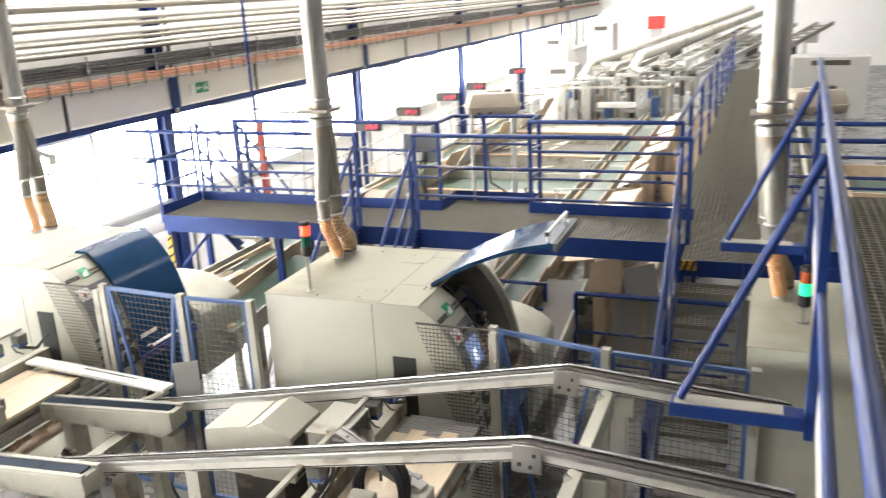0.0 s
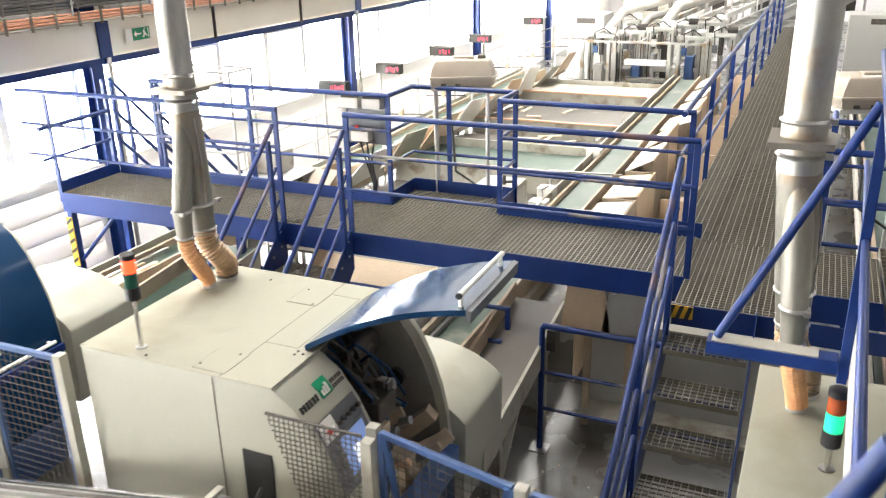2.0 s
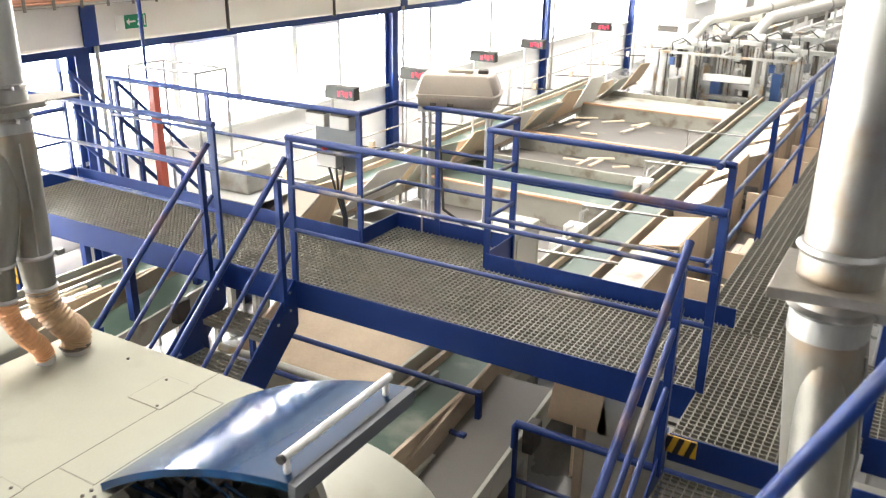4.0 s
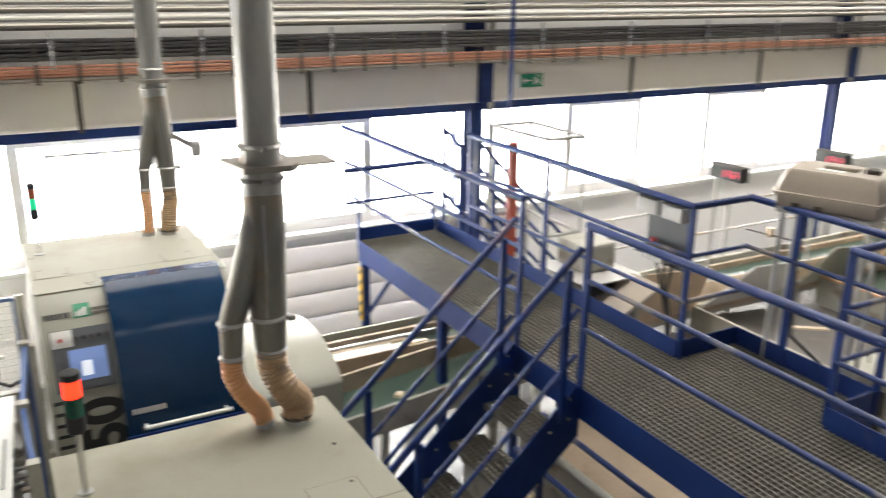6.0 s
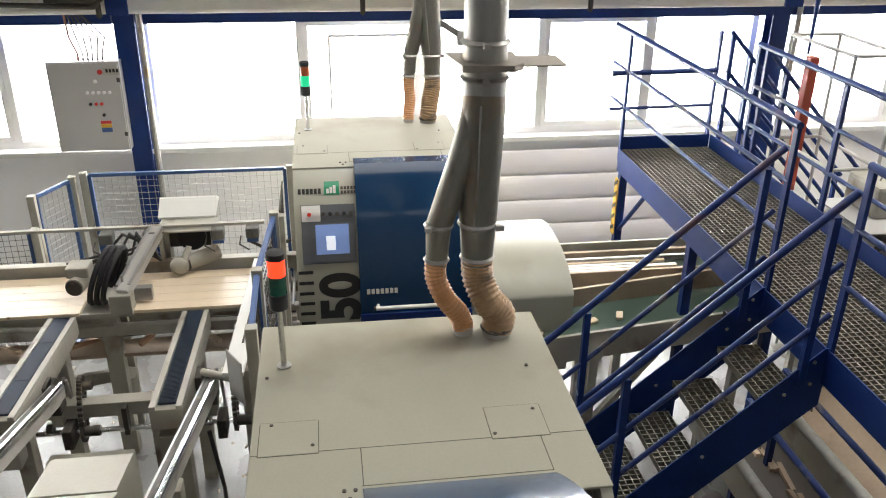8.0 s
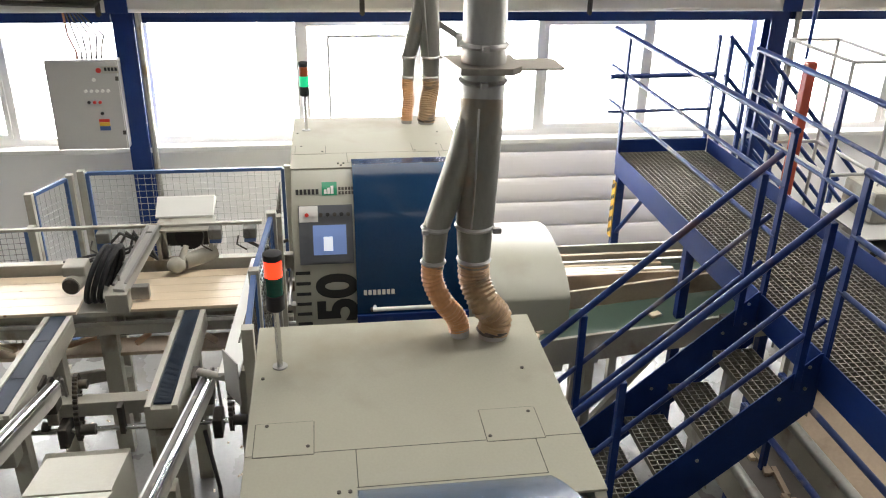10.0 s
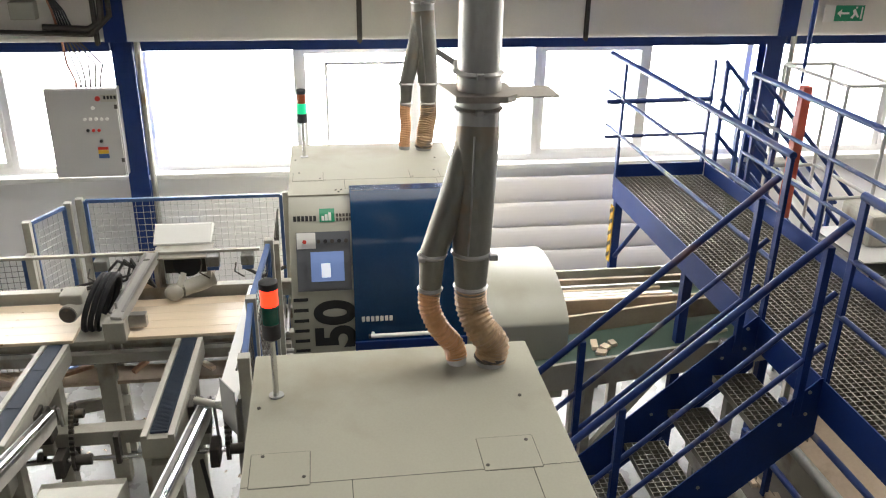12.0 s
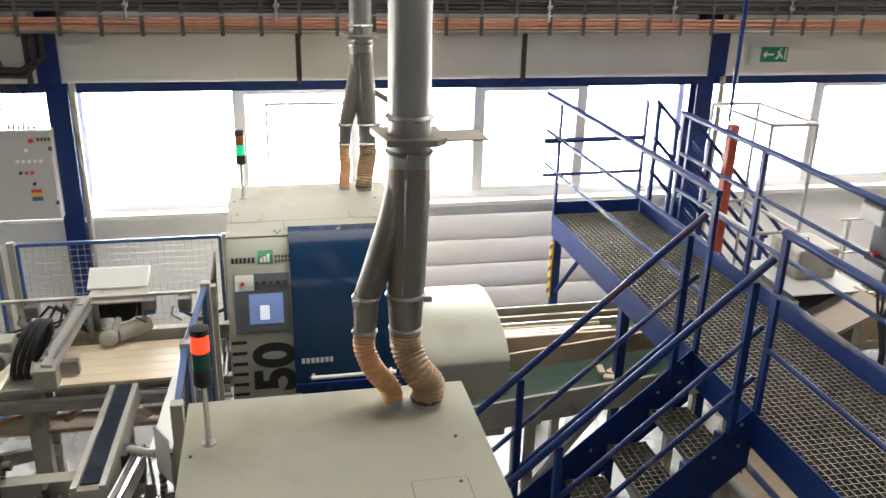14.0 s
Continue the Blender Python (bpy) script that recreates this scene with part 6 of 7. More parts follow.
# cage, red pipe and motor behind the walkway
rp = thing("red_pipe", -6.5, 9.72, 0, "upright red painted steel post", "post")
part("pipe", box(-6.54, -6.46, 9.68, 9.76, 1.7, 2.84, 0.006), RED_PIPE, rp)
part("foot_post", box(-6.53, -6.47, 9.69, 9.75, 0, 1.7, 0.004), CREAM_OLD, rp)
part("valve", box(-6.6, -6.55, 9.70, 9.74, 2.5, 2.56, 0.006), IRON, rp)
part("clip", box(-6.56, -6.54, 9.69, 9.75, 2.2, 2.25, 0.004), IRON, rp)
cg = thing("pipe_cage", -6.2, 9.85, 0, "pale tubular steel cage frame", "frame")
for (a, b) in (((-6.7, 9.62), (-5.86, 9.66)), ((-5.86, 9.66), (-5.86, 10.05)), ((-5.86, 10.05), (-6.7, 10.05)), ((-6.7, 10.05), (-6.7, 9.62))):
    for z in (2.98, 2.1):
        part("bar", pathbar([(*a, z), (*b, z)], 0.015, 8), GREY, cg, smooth=True)
for a in ((-6.7, 9.62), (-5.86, 9.66), (-5.86, 10.05), (-6.7, 10.05)):
    part("upright", pathbar([(*a, 0.0), (*a, 2.98)], 0.015, 8), GREY, cg, smooth=True)
cd = solid("hanging_cable_pipe", pathbar([(-6.55, 9.7, 2.85), (-6.55, 9.7, 3.3), (-6.53, 9.7, 8.9)], 0, 8, (0.012, 0.02, 0.02)), BLUE, "thin blue supply pipe hanging from the ceiling", "pipe")
mm = thing("trim_motor", -5.5, 9.95, 0, "cream motor unit with grey belt wheel on a steel stand", "motor")
part("housing", box(-5.85, -5.45, 9.8, 10.15, 1.85, 2.1, 0.03), CREAM_OLD, mm)
part("frame", boxes([(-5.9, -5.2, 9.62, 9.68, 1.2, 1.8), (-5.9, -5.86, 9.68, 10.2, 1.2, 1.8), (-5.9, -5.2, 10.2, 10.26, 0.9, 1.84)]), CREAM_OLD, mm)
part("drum", pathbar([(-5.55, 9.60, 1.62), (-5.55, 9.5, 1.62)], 0.13, 22), CREAM_OLD, mm, smooth=True)
part("hub", pathbar([(-5.55, 9.5, 1.62), (-5.55, 9.485, 1.62)], 0.07, 16), GREY, mm, smooth=True)
# solid dark block stands in for the dark inside of the frame
part("dark_opening", box(-5.84, -5.3, 9.685, 10.19, 1.25, 1.7), IRON, mm)
part("slanted_cover", prism([(9.5, 1.5), (9.5, 1.53), (10.2, 1.86), (10.2, 1.83)], "x", -5.28, -4.9), TUB, mm)
part("top_plate", box(-5.9, -5.2, 9.62, 10.26, 1.841, 1.85), GREY, mm)
part("eye_bolt", pathbar([(-5.6, 9.9, 2.1), (-5.6, 9.92, 2.15), (-5.6, 9.96, 2.15), (-5.6, 9.97, 2.1)], 0.008, 6), STEEL, mm)
for x in (-5.88, -5.24):
    part("leg", box(x, x + 0.05, 9.63, 9.68, 0, 1.2), CREAM_OLD, mm)
    part("leg", box(x, x + 0.05, 10.2, 10.25, 0, 0.9), CREAM_OLD, mm)

# control boxes on the walkway's back rail
cbx = thing("control_station", -4.05, 9.42, 1.6, "grey plate with three push-button boxes clamped to the rail", "control box")
part("plate", box(-4.28, -3.84, 9.40, 9.41, 2.42, 2.88, 0.002), PANELDARK, cbx)
for a, z in ((-4.30, 2.78), (-4.06, 2.78), (-4.2, 2.46)):
    bxp = part("button_box", box(a, a + 0.19, 9.30, 9.40, z, z + 0.10, 0.008), GREY, cbx)
    part("lid", box(a + 0.01, a + 0.18, 9.296, 9.4, z + 0.101, z + 0.115, 0.003), IRON, bxp)
    part("stop_button", pathbar([(a + 0.05, 9.34, z + 0.115), (a + 0.05, 9.34, z + 0.15)], 0.022, 12), RED, bxp, "red stop button")
    part("button", pathbar([(a + 0.12, 9.34, z + 0.115), (a + 0.12, 9.34, z + 0.13)], 0.015, 10), RED if z > 2.5 else IRON, bxp)
for k in range(3):
    part("cable", pathbar([(-4.15 + 0.08 * k, 9.38, 2.46), (-4.1 + 0.03 * k, 9.4, 2.25), (-4.05 + 0.015 * k, 9.44, 2.0), (-4.06, 9.46, 1.7), (-4.06, 9.46, 1.4)], 0.01, 6), CABLE, cbx, smooth=True)


# tub on its stand by the walkway's bay
def tub(x, y, label):
    t = thing("plastic_tub", x, y, 0, label, "equipment case", "equipment cases")
    base = [(-0.30, -0.22), (0.30, -0.22), (0.34, -0.1), (0.34, 0.14), (0.28, 0.22), (-0.28, 0.22), (-0.33, 0.1), (-0.33, -0.14)]
    turn = Matrix.Translation((x, y, 0)) @ Matrix.Rotation(radians(22), 4, "Z")

    def ring(bm, k, z):
        return [bm.verts.new(turn @ Vector((u * k, v * k, z))) for u, v in base]
    bm = bmesh.new()
    rs = [ring(bm, 0.92, 2.92), ring(bm, 0.97, 2.935), ring(bm, 1.0, 3.0), ring(bm, 1.05, 3.003), ring(bm, 1.05, 3.022), ring(bm, 1.0, 3.026), ring(bm, 0.96, 3.08), ring(bm, 0.86, 3.155), ring(bm, 0.8, 3.17)]
    for r0, r1 in zip(rs, rs[1:]):
        for j in range(8):
            bm.faces.new((r0[j], r0[(j + 1) % 8], r1[(j + 1) % 8], r1[j]))
    bm.faces.new(rs[0][::-1])
    bm.faces.new(rs[-1])
    part("case", bm, TUB, t, smooth=True)
    bm = bmesh.new()
    add_box(bm, -0.08, 0.12, -0.05, 0.05, 3.168, 3.195, 0.008, turn)
    part("lid_vent", bm, TUB, t)
    bm = bmesh.new()
    add_box(bm, 0.16, 0.24, -0.04, 0.04, 3.16, 3.2, 0.012, turn)
    part("cap", bm, IRON, t)
    bm = bmesh.new()
    add_box(bm, -0.1, 0.06, -0.12, -0.06, 3.168, 3.174, 0, turn)
    part("label_plate", bm, WHITE, t)
    for u in (-0.2, -0.06):
        bm = bmesh.new()
        add_box(bm, u, u + 0.05, -0.225, -0.19, 2.93, 2.96, 0.004, turn)
        part("latch", bm, IRON, t)
    for u, v in ((-0.26, -0.16), (0.26, -0.16), (0.26, 0.16), (-0.26, 0.16)):
        p = turn @ Vector((u, v, 0))
        part("leg", pathbar([(p.x, p.y, 0.0), (p.x, p.y, 2.92)], 0.018, 8), GREY, t, smooth=True)
    bm = bmesh.new()
    add_box(bm, -0.3, 0.3, -0.2, 0.2, 2.88, 2.918, 0.004, turn)
    part("stand_top", bm, GREY, t)
    part("cable", pathbar([(x - 0.1, y - 0.15, 2.9), (x + 0.02, y - 0.3, 2.5), (x + 0.05, y - 0.3, 2.1), (x + 0.5, y - 0.1, 1.75), (x + 0.7, y + 0.3, 1.4)], 0.012, 6), CABLE, t, smooth=True)
    return t


tub(-3.37, 10.12, "beige plastic equipment case on a tubular stand")
tub(0.28, 10.2, "dusty white plastic equipment case on a tubular stand")


# digit displays on poles along the far line
def display(x, y, z, lab):
    d = thing("digit_display", x, y, 0, lab, "display", "digit displays")
    part("case", box(x - 0.19, x + 0.235, y - 0.05, y + 0.06, z - 0.07, z + 0.07, 0.006), GLOOM, d)
    part("face", box(x - 0.02, x + 0.23, y - 0.056, y - 0.051, z - 0.06, z + 0.06), INK, d)
    part("hood", box(x - 0.19, x + 0.24, y - 0.07, y + 0.06, z + 0.071, z + 0.08), IRON, d)
    for k in range(4):
        a = x + 0.0 + k * 0.056
        cells = []
        for (u0, u1, v0, v1) in ((0, 0.03, 0.03, 0.038), (0, 0.03, -0.004, 0.004), (0.026, 0.032, -0.03, 0.03)) if k % 2 else ((0.0, 0.006, -0.03, 0.03), (0.026, 0.032, -0.03, 0.03), (0, 0.03, -0.038, -0.03)):
            cells.append((a + u0, a + u1, y - 0.0585, y - 0.0565, z + v0, z + v1))
        part("digit", boxes(cells), LED, d, "lit red digit")
    part("pole", pathbar([(x - 0.15, y + 0.03, 0), (x - 0.15, y + 0.03, z - 0.07)], 0.018, 8), GREY, d, smooth=True)


for y in (12.14, 13.77, 15.74, 17.55, 20.8):
    display(-6.1, y, 2.40, "red digit display in a dark case on a thin pole")


# ---- sorting bays between the two lines ----
LX0, LX1 = MB[0] + 1.42, MA[0] + 0.66


def bay(y0, y1, z0, z1, m, lab, strip=True):
    b = thing("sorting_bay", (LX0 + LX1) / 2, (y0 + y1) / 2, 0, lab, "conveyor", "sorting bays")
    part("bed", prism([(y0, z0 - 0.03), (y0, z0), (y1, z1), (y1, z1 - 0.03)], "x", LX0, LX1), m, b)
    part("cross_wall", box(LX0, LX1, y1 + 0.002, y1 + 0.04, 0.3, 1.0, 0.003), CREAM_OLD, b)
    if strip:
        k = LX0
        while k < LX1 - 0.2:
            w = min(rng.uniform(0.4, 0.9), LX1 - k)
            part("pine_strip", box(k, k + w - 0.006, y1 - 0.03, y1 + 0.05, 1.001, 1.022 + rng.uniform(0, 0.012), 0.002), STRIP, b)
            k += w
    for x in (LX0 + 0.1, LX1 - 0.16):
        part("leg", box(x, x + 0.06, y0 + 0.1, y0 + 0.16, 0, min(z0, z1) - 0.03), CREAM_OLD, b)
    return b


bay(10.3, 11.75, 0.78, 0.72, GREYBELT, "sorting bay with dusty grey belt bed", False)
bay(11.82, 13.78, 0.86, 0.66, GREYBELT, "sorting bay with dusty grey belt and pine edge")
bay(13.9, 15.4, 0.93, 0.86, GREEN, "sorting bay with wide green belt", False)
bay(15.5, 17.05, 0.93, 0.7, GREYBELT, "sorting bay with dusty grey belt and pine edge")
bay(17.15, 19.9, 0.9, 0.75, GREYBELT, "sorting bay with dusty grey belt and pine edge")
bay(20.0, 21.6, 0.95, 0.9, CREAM_OLD, "sorting bay with pale sheet bed", False)
for k in range(16):
    x, y = rng.uniform(LX0 + 0.3, LX1 - 0.5), rng.choice((16.2, 16.5, 18.0, 18.6, 19.2, 12.6, 20.7))
    L, a = rng.uniform(0.25, 0.5), rng.uniform(0, 1.5)
    solid("loose_stick", box(-L / 2, L / 2, -0.03, 0.03, 0, 0.022, 0.002, Matrix.Translation((x, y, 0.875)) @ Matrix.Rotation(a, 4, "Z")), PINE, "short pine offcut lying in a sorting bay", "stick", group="loose offcuts")
# plywood flaps that lead boards off the far line
for k, y in enumerate((10.6, 11.9, 13.4, 14.6, 15.9, 17.0, 18.2, 19.4, 20.8, 22.3)):
    f = thing("plywood_flap", LX0, y, 0.0, "leaning plywood deflector beside the far conveyor", "panel", "plywood deflectors")
    h = rng.uniform(0.42, 0.72)
    bm = prism([(y, 0.95), (y + 1.2, 0.95), (y + 1.1, 0.9 + h), (y + 0.2, 1.0 + h)], "x", 0, 0.012)
    bmesh.ops.rotate(bm, verts=bm.verts, cent=(0, y, 0.95), matrix=Matrix.Rotation(radians(rng.uniform(18, 42)), 3, "Y"))
    bmesh.ops.translate(bm, verts=bm.verts, vec=(LX0, 0, 0))
    part("sheet", bm, (PLY, WHITE, CREAM)[k % 3], f)
    part("batten", box(LX0 - 0.02, LX0 + 0.02, y, y + 1.0, 0.9, 0.95), OLDWOOD, f)
    part("post", box(LX0 - 0.02, LX0 + 0.02, y + 0.4, y + 0.44, 0.0, 0.9), CREAM_OLD, f)
# plywood side between the near line and the long walkway
for k in range(9):
    y = 9.75 + k * 1.32
    f = thing("plywood_screen", -2.0, y, 0, "sloping plywood side board beside the walkway", "panel", "plywood screens")
    h = rng.uniform(-0.12, 0.08)
    w = rng.uniform(0.3, 0.5)
    part("sheet", prism([(-2.42, 1.14), (-2.42, 1.155), (-2.42 + w, 1.33 + h), (-2.42 + w, 1.315 + h)], "y", y, y + rng.uniform(0.9, 1.26)), (PLY, CREAM_OLD, PLY, WHITE)[k % 4], f)
    part("upright", box(-2.42 + w, -2.40 + w, y + 0.02, y + 1.24, 0.0, 1.32 + h), OLDWOOD if k % 2 else PLY, f)
    part("rib", box(-2.4, -2.42 + w, y + 1.262, y + 1.285, 0.5, 1.18), OLDWOOD, f)
for k in range(7):
    y = 10.0 + k * 1.7
    b = thing("timber_bin", -1.45, y, 0, "timber bin with offcuts beside the walkway", "bin", "timber bins")
    part("floor", box(-1.82, -1.14, y, y + 1.5, 0.62, 0.65), GREYBELT, b)
    part("end_board", box(-1.82, -1.14, y + 1.5, y + 1.53, 0.4, 1.15 + rng.uniform(-0.2, 0.2)), PLY, b)
    for j in range(3):
        part("offcut", box(-1.75 + 0.1 * j, -1.67 + 0.12 * j, y + 0.3 + 0.2 * j, y + 0.9 + 0.2 * j, 0.651 + 0.03 * j, 0.69 + 0.03 * j), PINE, b)
    part("leg", box(-1.8, -1.74, y + 0.7, y + 0.76, 0, 0.62), CREAM_OLD, b)

# small machines beside the near line
dbx = thing("drive_box", -3.2, 10.7, 0, "cream machine box with shaft stub by the walkway's bay", "machine box")
part("box", box(-3.42, -2.96, 10.42, 11.0, 1.28, 1.74, 0.008), COVER, dbx)
part("cover_plate", box(-2.958, -2.95, 10.5, 10.92, 1.32, 1.68, 0.002), GREY, dbx)
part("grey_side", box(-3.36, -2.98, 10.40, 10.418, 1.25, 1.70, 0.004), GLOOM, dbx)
part("shaft_stub", pathbar([(-3.12, 10.7, 1.74), (-3.12, 10.7, 1.84)], 0.018, 10), GLOOM, dbx)
part("lever", pathbar([(-3.1, 10.7, 1.77), (-3.0, 10.7, 1.78)], 0.016, 8), IRON, dbx)
part("pin", pathbar([(-3.28, 10.65, 1.74), (-3.28, 10.65, 1.80)], 0.01, 8), STEEL, dbx)
part("stand", box(-3.34, -3.0, 10.7, 10.96, 0, 1.28, 0.006), CREAM_OLD, dbx)
mt = thing("belt_motor", -3.1, 10.2, 0, "blue electric motor with cream gearbox beside the belt", "motor")
part("gearbox", box(-3.36, -3.08, 10.0, 10.36, 1.0, 1.24, 0.02), CREAM, mt)
part("motor", pathbar([(-3.07, 10.2, 1.14), (-2.95, 10.14, 1.14)], 0.07, 16), BLUE, mt, smooth=True)
part("fan_cover", pathbar([(-2.95, 10.14, 1.14), (-2.9, 10.115, 1.14)], 0.074, 16), GREY, mt, smooth=True)
part("stand", box(-3.32, -3.1, 10.05, 10.3, 0, 1.0), CREAM_OLD, mt)
for k, (x, y, z) in enumerate(((-3.1, 12.0, 1.17), (-3.15, 12.5, 1.2), (-3.05, 14.6, 1.22))):
    wb = thing("sensor_box", x, y, 0, "white sensor box on a bent pipe beside the belt", "sensor box", "sensor boxes")
    part("box", box(x - 0.13, x + 0.09, y - 0.1, y + 0.1, z - 0.16, z, 0.008), WHITE, wb)
    part("pipe", pathbar([(x - 0.02, y + 0.12, 0), (x - 0.02, y + 0.12, z + 0.1), (x + 0.06, y + 0.12, z + 0.16)], 0.014, 8), GREY, wb, smooth=True)
for k, y in enumerate((11.3, 12.9, 15.2, 17.4)):
    pp = thing("cross_pipe", -2.9, y, 0, "thin steel cross pipe over the belt", "pipe", "cross pipes")
    part("pipe", pathbar([(-3.25, y, 0.0), (-3.25, y, 1.3), (-2.3, y + 0.1, 1.3)], 0.014, 8), STEEL, pp, smooth=True)

# railing and fence on the window side of the far line
lr = thing("guard_rail", -7.6, 17, 0, "pale steel guard rail along the far conveyor", "railing")
for z in (1.62, 1.25):
    part("rail", pathbar([(-7.35, 11.6, z), (-7.35, 27.0, z)], 0.012, 8), GALV, lr, smooth=True)
for k in range(9):
    y = 11.7 + k * 1.9
    part("post", box(-7.37, -7.33, y - 0.02, y + 0.02, 0, 1.62), GREY, lr)
    part("arm", pathbar([(-7.35, y + 0.4, 1.2), (-6.5, y + 0.4, 1.25)], 0.012, 6), IRON, lr)
    part("switch_box", box(-7.0, -6.93, y + 0.36, y + 0.44, 1.2, 1.32), OLDWOOD, lr)


# ---- far machines ----
ge = thing("glazed_enclosure", -4.1, 23.4, 0, "aluminium-framed machine enclosure with clear panels", "machine")
for x in (-5.5, -4.85, -4.7, -3.4, -3.2, -2.62):
    part("mullion", box(x - 0.04, x + 0.04, 22.95, 23.03, 0.3, 1.74, 0.004), GALV, ge)
for z in (0.3, 1.70):
    part("rail", box(-5.54, -2.58, 22.96, 23.02, z, z + 0.05), GALV, ge)
for a, b in ((-5.45, -4.9), (-4.65, -3.45), (-3.15, -2.66)):
    p = part("clear_panel", box(a, b, 22.985, 22.993, 0.36, 1.69), PANE, ge)
    p.visible_shadow = False
for x in (-5.5, -4.1, -2.62):
    part("top_rail", box(x - 0.03, x + 0.03, 23.03, 25.6, 1.7, 1.75), GALV, ge)
for k in range(9):
    x = -5.3 + k * 0.31
    part("inner_unit", box(x, x + 0.2, 23.4 + (k % 3) * 0.25, 23.8 + (k % 3) * 0.25, 0.3 + 0.1 * (k % 2), 1.1 + 0.25 * (k % 3), 0.01), (GREY, IRON, GALV, STEEL_BLUE)[k % 4], ge)
part("crosshead", box(-4.5, -3.5, 23.2, 23.4, 1.15, 1.28, 0.01), WHITE, ge)
part("crosshead", box(-4.5, -3.5, 23.2, 23.4, 0.75, 0.84, 0.01), GALV, ge)
for k in range(4):
    fm = thing("far_conveyor", -3.0 + k * 0.9, 30, 0, "pale roller conveyor rising towards the far hall", "conveyor", "far conveyors")
    x = -5.6 + k * 1.3
    p0, p1 = (x, 24.2 + k, 1.5), (x + 3.2, 37.0, 2.5)
    for dx in (0, 0.55):
        part("rail", beam((p0[0] + dx, p0[1], p0[2]), (p1[0] + dx, p1[1], p1[2]), 0.08, 0.14, 0.01), (GALV, WHITE, GREY, GALV)[k], fm)
    for j in range(12):
        f = j / 12
        q = Vector(p0).lerp(Vector(p1), f)
        part("roller", pathbar([(q.x, q.y, q.z + 0.04), (q.x + 0.55, q.y, q.z + 0.04)], 0.04, 8), GALV, fm)
    for j in range(4):
        q = Vector(p0).lerp(Vector(p1), j / 4 + 0.1)
        part("leg", box(q.x, q.x + 0.08, q.y, q.y + 0.08, 0, q.z - 0.05), GREY, fm)
        part("unit", box(q.x + 0.1, q.x + 0.5, q.y + 0.3, q.y + 0.9, q.z - 0.5, q.z - 0.1, 0.02), (GREY, WHITE, IRON, GREY)[j], fm)
for k, (x, y, w, h, m) in enumerate(((-6.6, 27.5, 1.1, 1.9, GREY), (-5.2, 29.5, 1.3, 2.1, CREAM_OLD), (-7.6, 31.0, 1.0, 2.6, WHITE), (-6.4, 34.0, 1.0, 2.9, GREY), (1.6, 29.0, 2.2, 1.9, GREY), (-1.6, 36.0, 2.0, 2.2, GREY))):
    fc = thing("far_cabinet", x, y, 0, "pale machine cabinet far down the hall", "cabinet", "far cabinets")
    part("body", box(x - w / 2, x + w / 2, y, y + 1.2, 0.0, h, 0.03), m, fc)
    part("door", box(x - w / 2 + 0.06, x + w / 2 - 0.06, y - 0.015, y - 0.002, 0.1, h - 0.3, 0.004), m, fc)
    part("vent", box(x - w / 4, x + w / 4, y - 0.024, y - 0.016, h - 0.25, h - 0.1), IRON, fc)
rb = thing("red_machine_head", -4.6, 37.0, 0, "red painted machine head far down the hall", "machine")
part("body", box(-5.0, -4.3, 36.9, 37.4, 2.5, 3.0, 0.03), RED, rb)
part("stand", box(-4.9, -4.4, 37.0, 37.3, 0, 2.5, 0.01), GREY, rb)



def press_unit(x, y, h, k):
    """One upright head of the sorting machine at the end of the lines."""
    u = thing("press_unit", x, y, 0, "silver two-column press head with dark cylinder and hoses", "machine", "press heads")
    for dx in (-0.26, 0.26):
        part("column", box(x + dx - 0.06, x + dx + 0.06, y - 0.06, y + 0.06, 0, h, 0.012), GALV, u)
        part("column_slot", box(x + dx - 0.012, x + dx + 0.012, y - 0.064, y - 0.0605, 0.2, h - 0.05), IRON, u)
    part("crosshead", box(x - 0.34, x + 0.34, y - 0.09, y + 0.09, h + 0.001, h + 0.09, 0.012), GALV, u)
    part("lower_beam", box(x - 0.199, x + 0.199, y - 0.05, y + 0.05, 0.95, 1.05, 0.008), GREY, u)
    part("cylinder", pathbar([(x, y, h - 0.42), (x, y, h)], 0.06, 14), (IRON, STEEL)[k % 2], u, smooth=True)
    part("piston_rod", pathbar([(x, y, 1.051), (x, y, h - 0.42)], 0.02, 10), CHROME, u, smooth=True)
    part("valve_box", box(x - 0.19, x - 0.07, y - 0.13, y - 0.05, h - 0.36, h - 0.18, 0.01), (STEEL_BLUE, PANELDARK, GREY)[k % 3], u)
    part("hose", pathbar([(x - 0.13, y - 0.09, h - 0.18), (x - 0.16, y - 0.1, h + 0.14), (x + 0.05, y - 0.02, h + 0.24), (x + 0.24, y, h + 0.1)], 0.014, 6), CABLE, u, smooth=True)
    part("motor", pathbar([(x + 0.12, y + 0.14, h + 0.16), (x + 0.34, y + 0.14, h + 0.16)], 0.08, 14), (GREY, IRON, WHITE)[k % 3], u, smooth=True)


for k in range(9):
    press_unit(-5.2 + 0.72 * (k % 5) + 0.3 * (k // 5), 23.7 + 1.5 * (k // 5) + 0.12 * (k % 2), 1.72 + 0.1 * (k % 3), k)
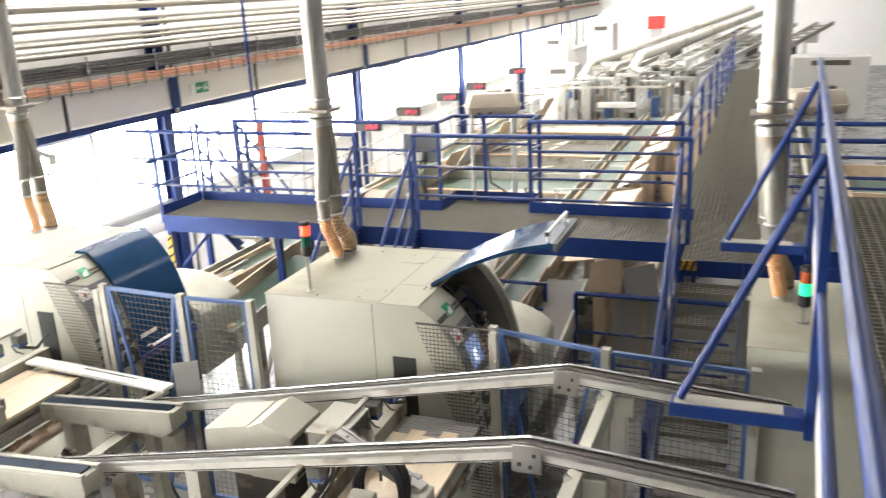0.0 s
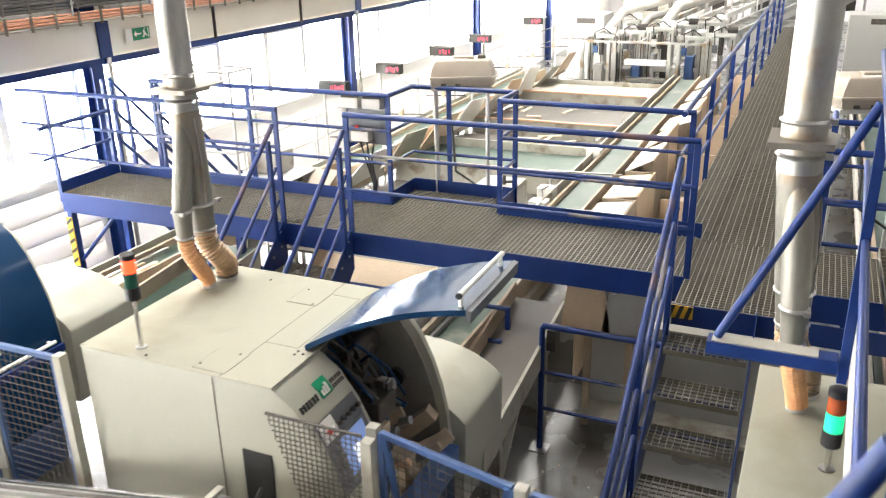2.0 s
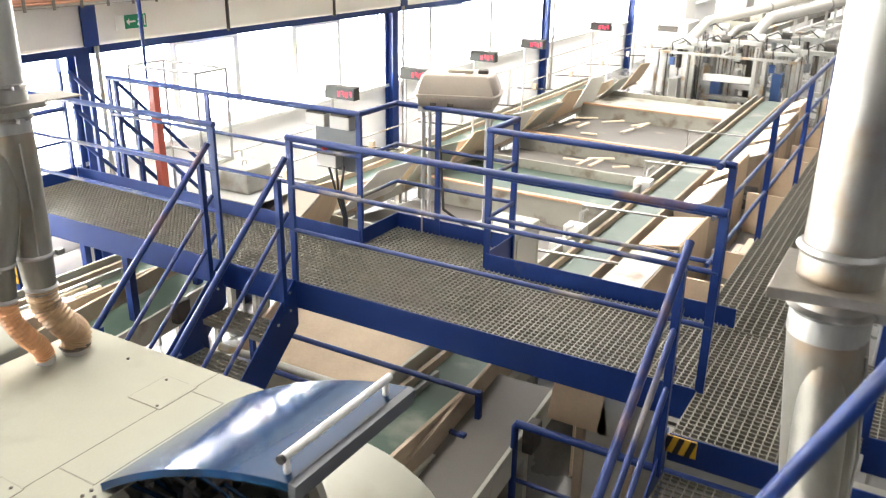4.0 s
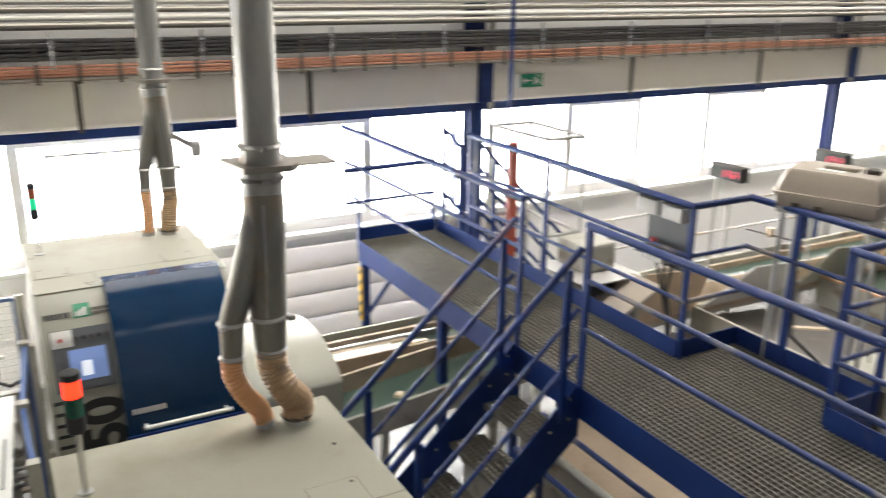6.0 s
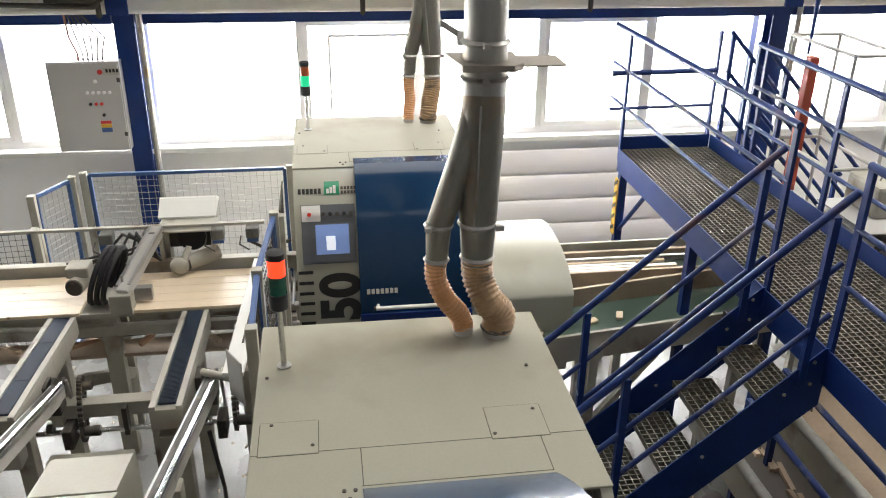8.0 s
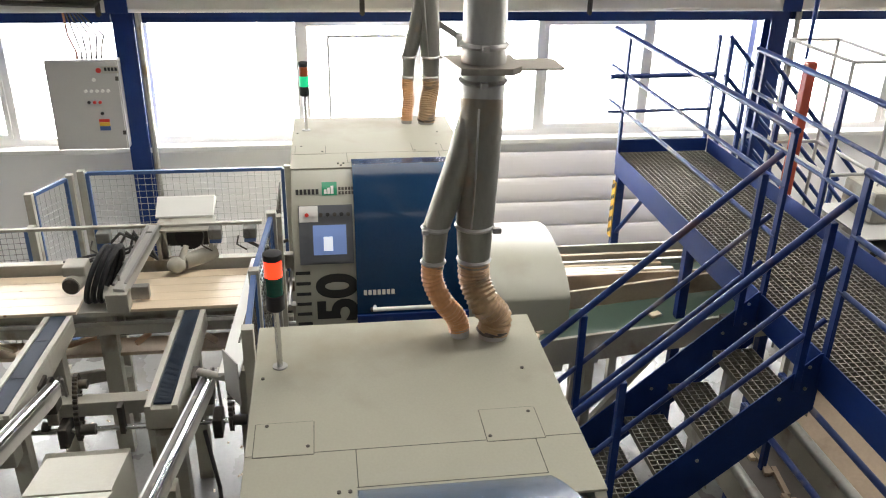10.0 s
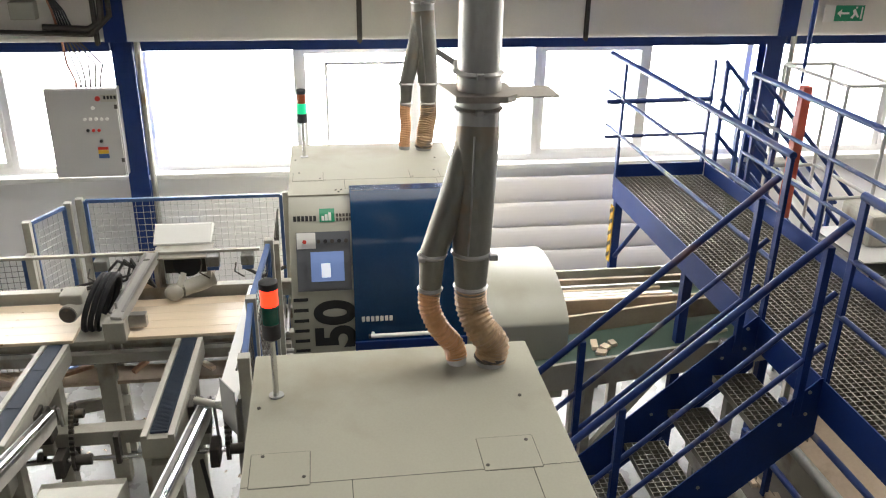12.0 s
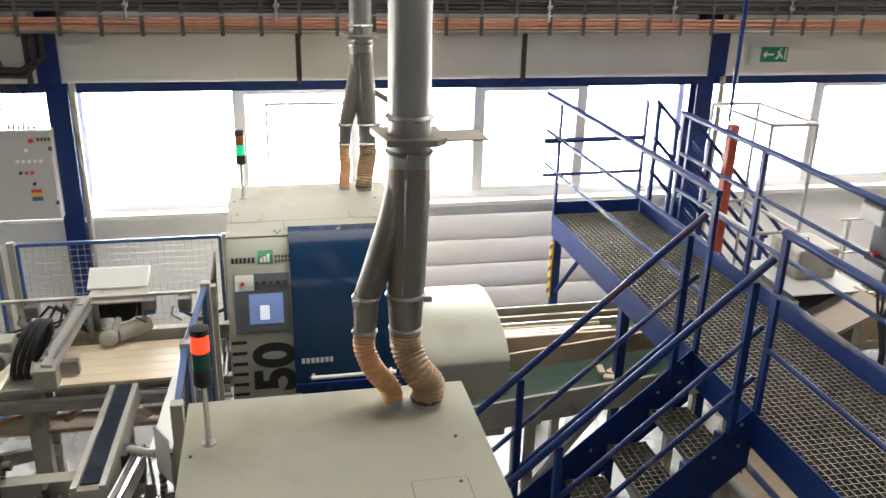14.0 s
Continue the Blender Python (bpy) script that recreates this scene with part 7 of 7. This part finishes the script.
# pale suction pipes sweeping over the far machines
for k, (x, z, q) in enumerate(((-4.6, 2.35, 0.11), (-3.9, 2.2, 0.09), (-3.2, 2.5, 0.12))):
    sp = thing("suction_pipe", x, 25, 0, "pale sheet-metal suction pipe sweeping over the far machines", "pipe", "suction pipes")
    run = [(x - 0.6, 24.4, z - 0.5), (x - 0.4, 25.2, z - 0.12), (x + 0.2, 26.8, z), (x + 2.2, 32.0, z + 0.5), (x + 3.6, 38.0, z + 0.8)]
    part("pipe", pathbar(run, q, 16), (DUCTW, GALV, DUCTW)[k], sp, smooth=True)
    for f in (0.15, 0.5, 0.85):
        c = Vector(run[2]).lerp(Vector(run[3]), f)
        part("pipe_clamp", pathbar([c, c + Vector((0.02, 0.052, 0.005))], q + 0.012, 16), STEEL, sp, smooth=True)
        part("support", box(c.x - 0.03, c.x + 0.03, c.y - 0.03, c.y + 0.03, 0, c.z - q * 0.6), GREY, sp)

# ---- second walkway beyond the gallery ----
d2 = thing("walkway", 1.5, 8.9, 0, "blue steel walkway with grating beyond the gallery", "walkway")
grating(d2, 0.02, 3.2, FY, BY - 0.08, DZ, "y")
part("fascia", box(0.02, 3.2, FY - 0.014, FY - 0.006, DZ - 0.2, DZ + 0.01), BLUE, d2)
part("fascia", box(0.55, 3.2, BY - 0.07, BY - 0.062, DZ - 0.2, DZ + 0.12), BLUE, d2)
rail_run(d2, [(0.0, FY), (3.2, FY)])
rail_run(d2, [(0.05, BY + 0.3), (0.05, BY - 0.05), (3.2, BY - 0.05)])
posts(d2, [(0.0, FY), (1.6, FY), (0.05, BY - 0.05), (1.5, BY - 0.05)])
rail_run(d2, [(-0.18, 10.6), (-0.18, 26.0)])
posts(d2, [(-0.18, 10.6 + 1.9 * i) for i in range(8)])
for x in (0.3, 1.9):
    part("leg", box(x, x + 0.07, FY + 0.02, FY + 0.09, 0, DZ - 0.2), BLUE, d2)
    part("leg", box(x, x + 0.07, BY - 0.2, BY - 0.13, 0, DZ - 0.2), BLUE, d2)
outfeed(*MC, "outfeed conveyor of the saw beside the gallery with green belt")
for k in range(3):
    b3 = thing("sorting_bay", 2.4, 11 + 2.2 * k, 0, "sorting bay with dusty belt beyond the gallery", "conveyor", "sorting bays")
    part("bed", box(1.15, 3.6, 10.2 + 2.2 * k, 12.2 + 2.2 * k, 0.8, 0.84), (GREEN, GREYBELT, GREEN)[k], b3)
    part("cross_wall", box(1.15, 3.6, 12.21 + 2.2 * k, 12.25 + 2.2 * k, 0.3, 1.05), PLY, b3)
    part("leg", box(1.2, 1.26, 11 + 2.2 * k, 11.06 + 2.2 * k, 0, 0.8), CREAM_OLD, b3)
    part("leg", box(3.4, 3.46, 11 + 2.2 * k, 11.06 + 2.2 * k, 0, 0.8), CREAM_OLD, b3)


# ---- chips and dust on the floor ----
def chips(name, cx, cy, rx, ry, n, seed):
    r = random.Random(seed)
    bm = bmesh.new()
    for k in range(n):
        a, d = r.uniform(0, 2 * math.pi), math.sqrt(r.random())
        s_ = r.uniform(0.006, 0.022)
        m = Matrix.Translation((cx + rx * d * math.cos(a), cy + ry * d * math.sin(a), 0.004)) @ Matrix.Rotation(r.uniform(0, 3), 4, "Z") @ Matrix.Rotation(r.uniform(-0.3, 0.3), 4, "X")
        v = [bm.verts.new(m @ Vector(p)) for p in ((-s_, -s_ * 0.4, 0), (s_, -s_ * 0.4, 0), (s_, s_ * 0.4, 0), (-s_, s_ * 0.4, 0), (0, 0, 0.012))]
        for q in ((0, 1, 4), (1, 2, 4), (2, 3, 4), (3, 0, 4), (3, 2, 1, 0)):
            bm.faces.new([v[i] for i in q])
    return tagged(part(name, bm, PINE), "scattered pale wood chips on the concrete floor", "wood chips", kind="stuff")


chips("wood_chips", -2.2, 7.6, 1.0, 0.9, 120, 1)
chips("wood_chips", -5.3, 4.9, 0.5, 0.5, 30, 2)
chips("wood_chips", -4.7, 7.6, 0.9, 0.8, 130, 3)
chips("wood_chips", -6.4, 4.2, 0.3, 1.0, 40, 4)


# ---- what moves: offcuts riding on the far waste belt ----
def offcut(w, d, h):
    ob = part("offcut", box(-w / 2, w / 2, -d / 2, d / 2, 0, h, 0.002), PINE)
    return tagged(ob, "small pale pine offcut riding on the waste belt", "offcut", "offcuts on the belt")


def belt_pose(y, dx, turn):
    """Where a piece lies on the far waste belt at y."""
    ys = MB[1] + 1.7
    z = 0.94 + 0.20 * (y - ys) / 2.1
    slope = math.degrees(math.atan2(0.20, 2.1))
    return pose(MB[0] + 1.76 + dx, y, z + 0.004, slope, 0, 0) @ pose(0, 0, 0, 0, 0, turn)


# piece, offset across the belt, turn, place along y at eight seconds
PIECES = [(offcut(0.06, 0.09, 0.02), 0.04, 15, 7.77), (offcut(0.05, 0.10, 0.022), 0.02, 70, 8.0), (offcut(0.06, 0.07, 0.03), 0.1, 40, 8.62),
          (offcut(0.07, 0.06, 0.03), 0.06, 30, 6.83), (offcut(0.05, 0.12, 0.03), 0.0, 80, 6.76), (offcut(0.06, 0.08, 0.025), 0.12, -30, 6.78), (offcut(0.07, 0.05, 0.03), 0.02, 10, 6.90)]


def motions():
    for ob, dx, turn, y8 in PIECES:
        rows = [(k * 0.5, belt_pose(min(max(y8 + (k * 0.5 - 8.0) * 0.27, 7.32), 9.3), dx, turn)) for k in range(29)]
        walk(ob, rows)


motions()
